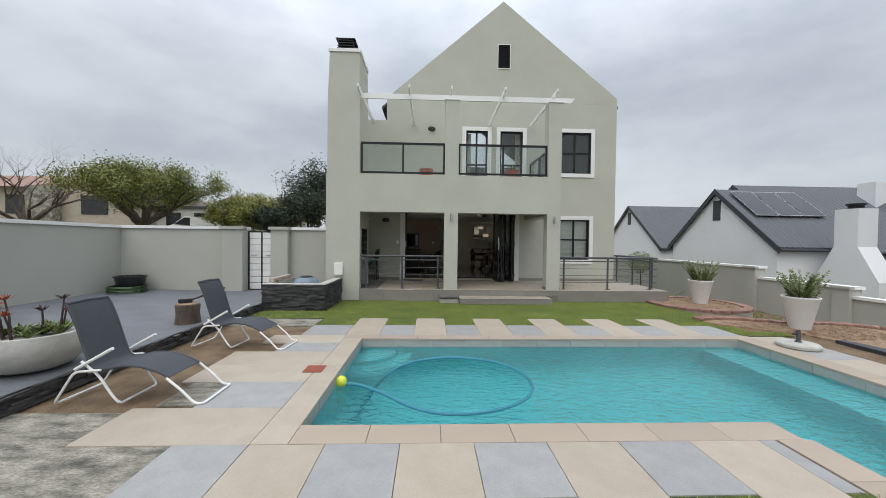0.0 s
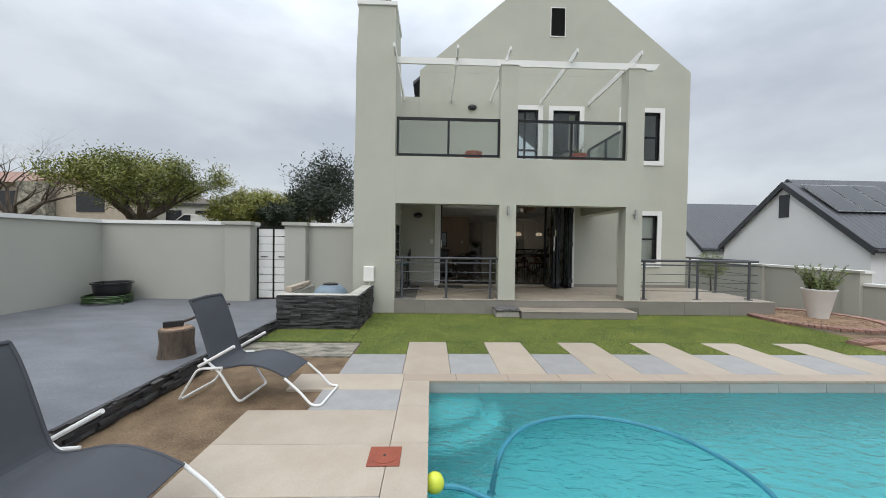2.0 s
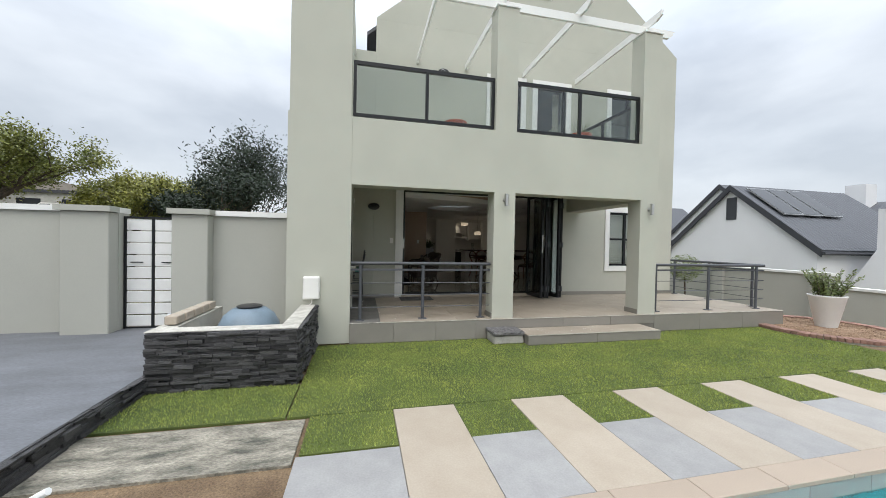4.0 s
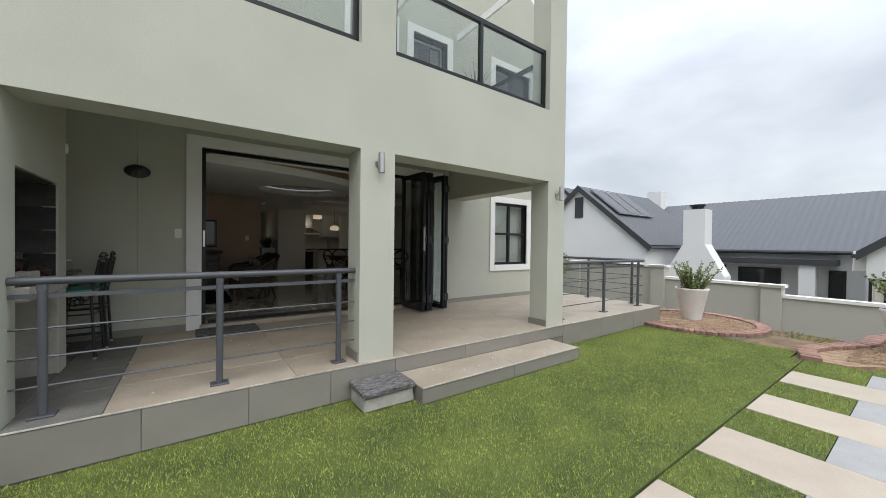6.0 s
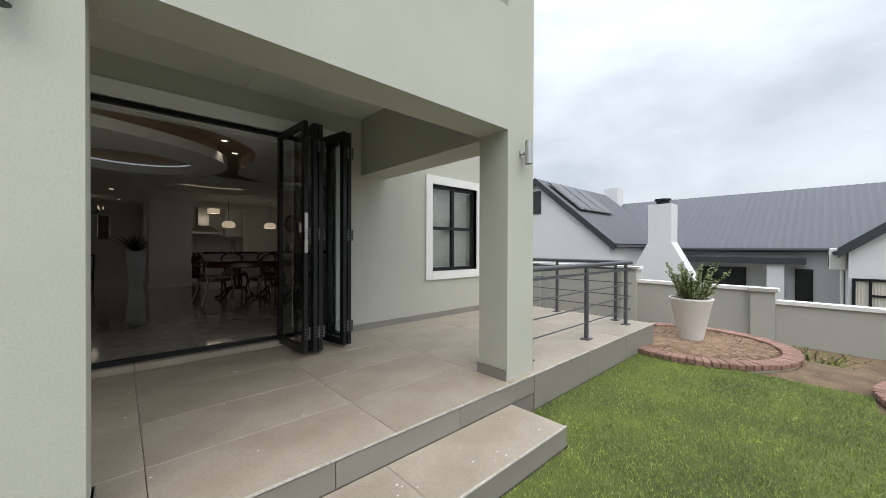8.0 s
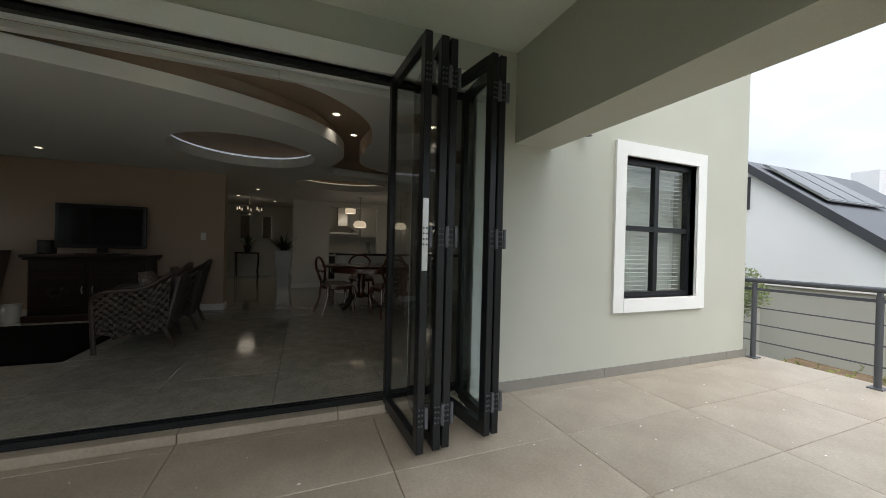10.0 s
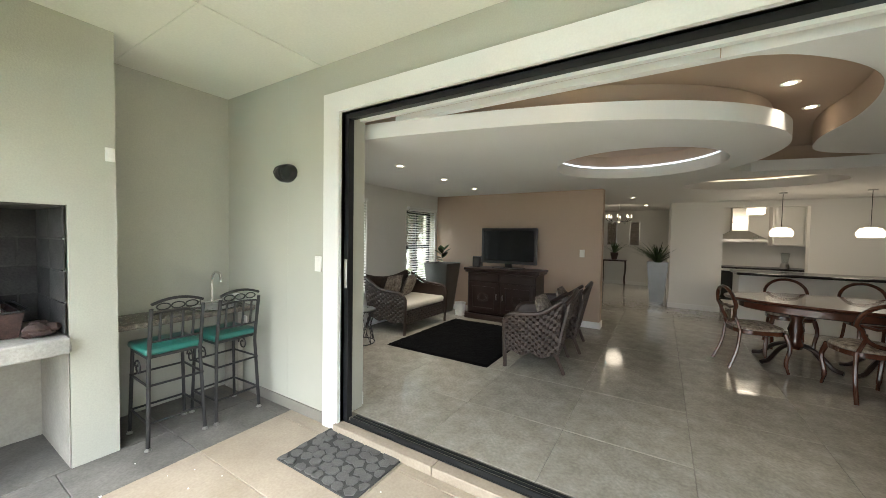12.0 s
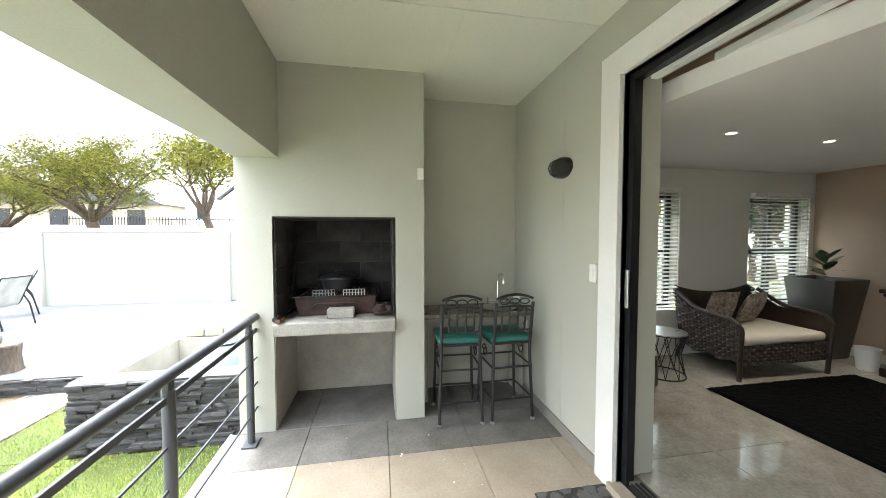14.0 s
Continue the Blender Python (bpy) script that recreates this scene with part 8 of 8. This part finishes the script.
while x < PNX - 0.31:
    x1 = min(x + 0.60, PNX)
    lay(cop, "coping_slab", x, 3.41, x1, PY0 + 0.02, 0.002, "coping", 0.03, tilt=0.05)
    x += 0.60
x = -1.20
while x < 5.7:
    lay(cop, "coping_slab", x, PY1 - 0.02, min(x + 0.60, 5.79), 6.64, 0.002, "coping", 0.03, tilt=0.05)
    x += 0.60
y = 3.41
while y < PY1 - 0.05:
    lay(cop, "coping_slab", -1.20, y, PX0 + 0.02, min(y + 0.60, PY1 - 0.02), 0.002, "tile_sand", 0.03, tilt=0.05)
    y += 0.60
y = 0.5
while y < PY1 - 0.1:
    lay(cop, "coping_slab", PX1 - 0.02, y, 5.79, min(y + 0.60, PY1 - 0.02), 0.002, "coping", 0.03, tilt=0.05)
    y += 0.60
y = 0.5
while y < 3.40:
    lay(cop, "coping_slab", PNX - 0.28, y, PNX + 0.02, min(y + 0.60, 3.41), 0.002, "coping", 0.03, tilt=0.05)
    y += 0.60
wlt = tagged(new("trim_waterline"), "grey tile band at the waterline", "tile band", kind="structure")


def upright(parent, name, p, q, z0, z1, material, nrm, th=0.012, gap=0.004):
    """A tile on a wall, from p to q in plan, facing nrm."""
    p, q = Vector(p), Vector(q)
    d = q - p
    o = new(name, slab_mesh(d.length - gap, z1 - z0 - gap, th, material, 0.002))
    o.parent = parent
    u = Vector((d.x, d.y, 0)).normalized()
    w = Vector((*nrm, 0))
    up = w.cross(u)
    c = (p + q) / 2
    o.matrix_world = Matrix(((u.x, up.x, w.x, c.x), (u.y, up.y, w.y, c.y), (u.z, up.z, w.z, (z0 + z1) / 2), (0, 0, 0, 1)))
    return o


def band(parent, name, p, q, step, z0, z1, material, nrm):
    p, q = Vector(p), Vector(q)
    n = max(1, round((q - p).length / step))
    for i in range(n):
        upright(parent, name, p.lerp(q, i / n), p.lerp(q, (i + 1) / n), z0, z1, material, nrm)


band(wlt, "tile", (PX0, PY1 - 0.013), (PX1, PY1 - 0.013), 0.6, -0.165, -0.03, "waterline", (0, -1))
band(wlt, "tile", (PX0 + 0.013, PY0), (PX0 + 0.013, PY1), 0.6, -0.165, -0.03, "waterline", (1, 0))
band(wlt, "tile", (PX1 - 0.013, 0.5), (PX1 - 0.013, PY1), 0.6, -0.165, -0.03, "waterline", (-1, 0))
band(wlt, "tile", (PX0, PY0 + 0.013), (PNX, PY0 + 0.013), 0.6, -0.165, -0.03, "waterline", (0, 1))
band(wlt, "tile", (PNX + 0.013, 0.5), (PNX + 0.013, PY0), 0.6, -0.165, -0.03, "waterline", (1, 0))

# earth and old concrete between patio and paving
bed("ground_concrete", -3.60, 0.5, -1.79, 3.96, -0.012, "old_concrete", "weathered broken concrete strip", "concrete")
bed("ground_concrete_patch", -3.60, 7.30, -1.985, 7.94, -0.010, "old_concrete", "weathered concrete patch beside the lawn", "concrete")
bed("ground_concrete_bit", -2.42, 4.10, -2.05, 4.66, -0.008, "old_concrete", "weathered concrete remnant", "concrete")

# terrace tiles
ter = tagged(new("floor_terrace"), "large beige porcelain terrace tiles", "floor tiles", kind="structure")
ys = [TF, 10.72, 11.31, 11.90, 12.49, BY]
xs = [-1.24, -0.01, 1.12, 2.25, 3.38, 4.51, 5.64, 6.80]
for a, b in zip(ys, ys[1:]):
    for c, d in zip(xs, xs[1:]):
        lay(ter, "tile", c, a, d, b, TZ, "tile_terrace", 0.012, 0.003)
    # darker mottled grey tiles at the braai end and in its nooks
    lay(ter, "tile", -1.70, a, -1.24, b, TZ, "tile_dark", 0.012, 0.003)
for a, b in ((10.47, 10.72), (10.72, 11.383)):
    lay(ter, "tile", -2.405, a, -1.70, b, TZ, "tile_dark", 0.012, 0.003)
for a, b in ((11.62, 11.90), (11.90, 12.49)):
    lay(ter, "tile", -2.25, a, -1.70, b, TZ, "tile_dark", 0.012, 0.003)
for a, b in ((0.97, 2.17), (2.17, 3.37)):
    lay(ter, "tile", a, 9.675, b, TF, 0.15, "tile_terrace", 0.012, 0.003)
ris = tagged(new("trim_riser"), "grey tiled risers of terrace and step", "risers", kind="structure")
band(ris, "tile", (-1.70, TF), (0.94, TF), 0.62, 0.0, TZ - 0.012, "tile_riser", (0, -1))
band(ris, "tile", (0.94, TF), (3.70, TF), 0.9, 0.15, TZ - 0.012, "tile_riser", (0, -1))
band(ris, "tile", (3.70, TF), (6.80, TF), 0.9, 0.0, TZ - 0.012, "tile_riser", (0, -1))
band(ris, "tile", (0.97, 9.675), (3.37, 9.675), 1.2, 0.0, 0.138, "tile_riser", (0, -1))
band(ris, "tile", (3.382, 9.675), (3.382, TF), 0.6, 0.0, 0.138, "tile_riser", (1, 0))
band(ris, "tile", (6.812, TF), (6.812, BY), 0.9, 0.0, TZ - 0.012, "tile_riser", (1, 0))

# room tiles
rm = tagged(new("floor_room"), "large polished grey porcelain floor tiles", "floor tiles", kind="structure")
for i in range(-5, 8):
    for j in range(14):
        x0, x1 = max(0.82 + 0.79 * i, -2.43), min(1.61 + 0.79 * i, 6.34)
        y0, y1 = max(12.60 + 0.82 * (j - 0) - 0.02, BY + 0.13), min(13.40 + 0.82 * j, 23.9)
        lay(rm, "tile", x0, y0, x1, y1, IZ, "room_tile", 0.006, 0.002)

# slate cladding
rnd = random.Random(17)
_stones = []
for k in range(6):
    bm = BM()
    soft_box(bm, -0.5, -0.5, -0.5, 0.5, 0.5, 0.5, 0.06)
    for v in bm.verts:
        v.co += Vector((noise.noise(v.co * 2.1 + Vector((k, 0, 0))), noise.noise(v.co * 2.3 + Vector((0, k, 0))), noise.noise(v.co * 2.2 + Vector((0, 0, k))))) * 0.13
    me = bpy.data.meshes.new("stone")
    bm.normal_update()
    bm.to_mesh(me)
    bm.free()
    me.materials.append(M["slate"])
    _stones.append(me)


def cladding(name, p, q, nrm, z0, z1, label, limit=300):
    w = tagged(new(name), label, "cladding", kind="structure")
    p, q = Vector(p), Vector(q)
    ln = (q - p).length
    u = (q - p).normalized()
    rz = math.degrees(math.atan2(u.y, u.x))
    z, n = z0, 0
    while z < z1 - 0.008:
        h = min(rnd.uniform(0.016, 0.042), z1 - z)
        s = 0.0
        while s < ln - 0.01:
            l = min(rnd.uniform(0.07, 0.26), ln - s)
            dep = rnd.uniform(0.025, 0.075)
            c = p + u * (s + l / 2) + Vector(nrm) * (dep / 2 - 0.012)
            o = new("stone", rnd.choice(_stones))
            o.parent = w
            o.matrix_world = pose(c.x, c.y, z + h / 2, rnd.uniform(-2, 2), rnd.uniform(-1.5, 1.5), rz + rnd.uniform(-2, 2)) @ Matrix.Diagonal((l * 0.99, dep, h * 0.96, 1))
            s += l
            n += 1
        z += h
    return w


cladding("planter_cladding", (-3.60, 8.77), (-2.19, 8.77), (0, -1), -0.01, 0.59, "dark stacked slate on the planter front")
cladding("planter_cladding_side", (-2.20, 8.75), (-2.20, FY - 0.01), (1, 0), -0.01, 0.59, "dark stacked slate on the planter side")
cladding("kerb_cladding", (-3.62, 2.2), (-3.62, 8.76), (1, 0), -0.01, 0.168, "dark stacked slate edge of the patio")

# sooty blocks in the braai
for i in range(4):
    for j in range(3):
        a = max(10.477, 10.477 + 0.40 * j - (0.2 if i % 2 else 0.0))
        b = min(11.373, 10.477 + 0.40 * (j + 1) - (0.2 if i % 2 else 0.0))
        upright(fbk, "block", (-2.392, a), (-2.392, b), 1.155 + 0.198 * i, 1.155 + 0.198 * (i + 1), "soot", (1, 0), 0.008, 0.010)
    for k in range(2):
        a = -2.39 + 0.34 * k
        upright(fbk, "block", (a, 11.366), (a + 0.34, 11.366), 1.155 + 0.198 * i, 1.155 + 0.198 * (i + 1), "soot", (0, -1), 0.007, 0.010)
        upright(fbk, "block", (a, 10.484), (a + 0.34, 10.484), 1.155 + 0.198 * i, 1.155 + 0.198 * (i + 1), "soot", (0, 1), 0.007, 0.010)

# brick edging
_brick = slab_mesh(0.072, 0.20, 0.06, "brick_red", 0.006)
for k in range(88):
    a = 6.28319 * k / 88
    o = new("brick", _brick)
    o.parent = bedA
    o.matrix_world = pose(7.30 + 1.08 * math.cos(a), 9.80 + 1.08 * math.sin(a), 0.062 + random.uniform(-0.004, 0.004), random.uniform(-2, 2), random.uniform(-2, 2), math.degrees(a) - 90 + random.uniform(-2, 2))
edg = tagged(new("trim_brick_edging"), "red brick soldier edging of the mulch bed", "edging", kind="structure")
acc = 0.0
for a, b in zip(EDGE, EDGE[1:]):
    d = b - a
    while acc < d.length:
        c = a + d * (acc / d.length)
        o = new("brick", _brick)
        o.parent = edg
        o.matrix_world = pose(c.x, c.y, 0.058 + random.uniform(-0.005, 0.005), random.uniform(-2, 2), random.uniform(-3, 3), math.degrees(math.atan2(d.y, d.x)) + random.uniform(-3, 3))
        acc += 0.080
    acc -= d.length

# artificial turf: backing strips and blades
def turf(name, rects, seed, per=5200):
    bm = BM()
    for x0, y0, x1, y1 in rects:
        box(bm, x0, y0, -0.028, x1, y1, -0.006)
    setting(name, bm, "turf_base", "green artificial turf with visible seams", "turf")
    rng = np.random.default_rng(seed)
    vs, fs = [], []
    base = 0
    for x0, y0, x1, y1 in rects:
        n = int(per * (x1 - x0) * (y1 - y0))
        px, py = rng.uniform(x0 + 0.004, x1 - 0.004, n), rng.uniform(y0 + 0.004, y1 - 0.004, n)
        a = rng.uniform(0, 6.283, n)
        h = rng.uniform(0.012, 0.026, n)
        lx, ly = rng.normal(0, 0.008, n), rng.normal(0, 0.008, n)
        w = 0.0028
        p0 = np.stack([px - w * np.cos(a), py - w * np.sin(a), np.full(n, -0.006)], 1)
        p1 = np.stack([px + w * np.cos(a), py + w * np.sin(a), np.full(n, -0.006)], 1)
        p2 = np.stack([px + lx, py + ly, -0.006 + h], 1)
        vs.append(np.stack([p0, p1, p2], 1).reshape(-1, 3))
        fs.append(np.arange(base, base + 3 * n).reshape(-1, 3))
        base += 3 * n
    me = bpy.data.meshes.new(name + "_blades")
    me.from_pydata(np.concatenate(vs), [], np.concatenate(fs).tolist())
    me.materials.append(M["turf"])
    return tagged(new(name + "_blades", me), "short bright green artificial grass blades", "artificial grass", kind="stuff")


lawn = [(-3.60, 7.99, -2.16, 8.74), (-2.146, 7.99, 0.452, TF - 0.003), (0.454, 7.99, 3.39, 9.67), (0.454, 9.672, 0.99, TF - 0.003), (3.393, 7.99, 5.85, TF - 0.003), (5.852, 8.12, 6.35, TF - 0.003)]
for k in range(-1, 5):
    r = -0.655 + 1.158 * k
    lawn.append((r + 0.004 if k >= 0 else -1.95, 7.40, r + 0.579, 7.975))
lawn += [(5.145, 7.40, 5.725, 7.975), (5.727, 7.40, 5.93, 7.975), (5.727, 6.66, 6.15, 7.395), (6.152, 6.66, 6.70, 6.95)]
turf("turf_lawn", lawn, 1)
near = []
for k in range(0, 9, 2):
    near.append((xs_ := -1.20 + 0.585 * (k - 1), 2.0, xs_ + 0.581, 2.795))
turf("turf_poolside", near, 2, 3500)

# mulch chips
rng = np.random.default_rng(3)


def chips(name, spots, label):
    vs, fs = [], []
    for x, y, z in spots:
        a = rng.uniform(0, 6.28)
        u = Vector((math.cos(a), math.sin(a), rng.uniform(-0.4, 0.4))) * rng.uniform(0.012, 0.032)
        v = Vector((-math.sin(a), math.cos(a), rng.uniform(-0.4, 0.4))) * rng.uniform(0.006, 0.014)
        c = Vector((x, y, z + 0.008))
        i = len(vs)
        vs += [c - u - v, c + u - v, c + u + v, c - u + v, c + Vector((0, 0, 0.008))]
        fs += [(i, i + 1, i + 4), (i + 1, i + 2, i + 4), (i + 2, i + 3, i + 4), (i + 3, i, i + 4)]
    me = bpy.data.meshes.new(name)
    me.from_pydata(vs, [], fs)
    me.materials.append(M["gravel"])
    return tagged(new(name, me), label, "mulch", kind="stuff")


spots = []
while len(spots) < 3200:
    x, y = rng.uniform(6.3, 8.3), rng.uniform(8.8, 10.8)
    if (x - 7.3) ** 2 + (y - 9.8) ** 2 < 0.94:
        spots.append((x, y, 0.025))
while len(spots) < 6500:
    x, y = rng.uniform(6.1, 8.6), rng.uniform(6.4, 7.8)
    if x + y > 13.75 and y < 7.65:
        spots.append((x, y, 0.004))
chips("mulch_chips", spots, "scattered brown wood chips")
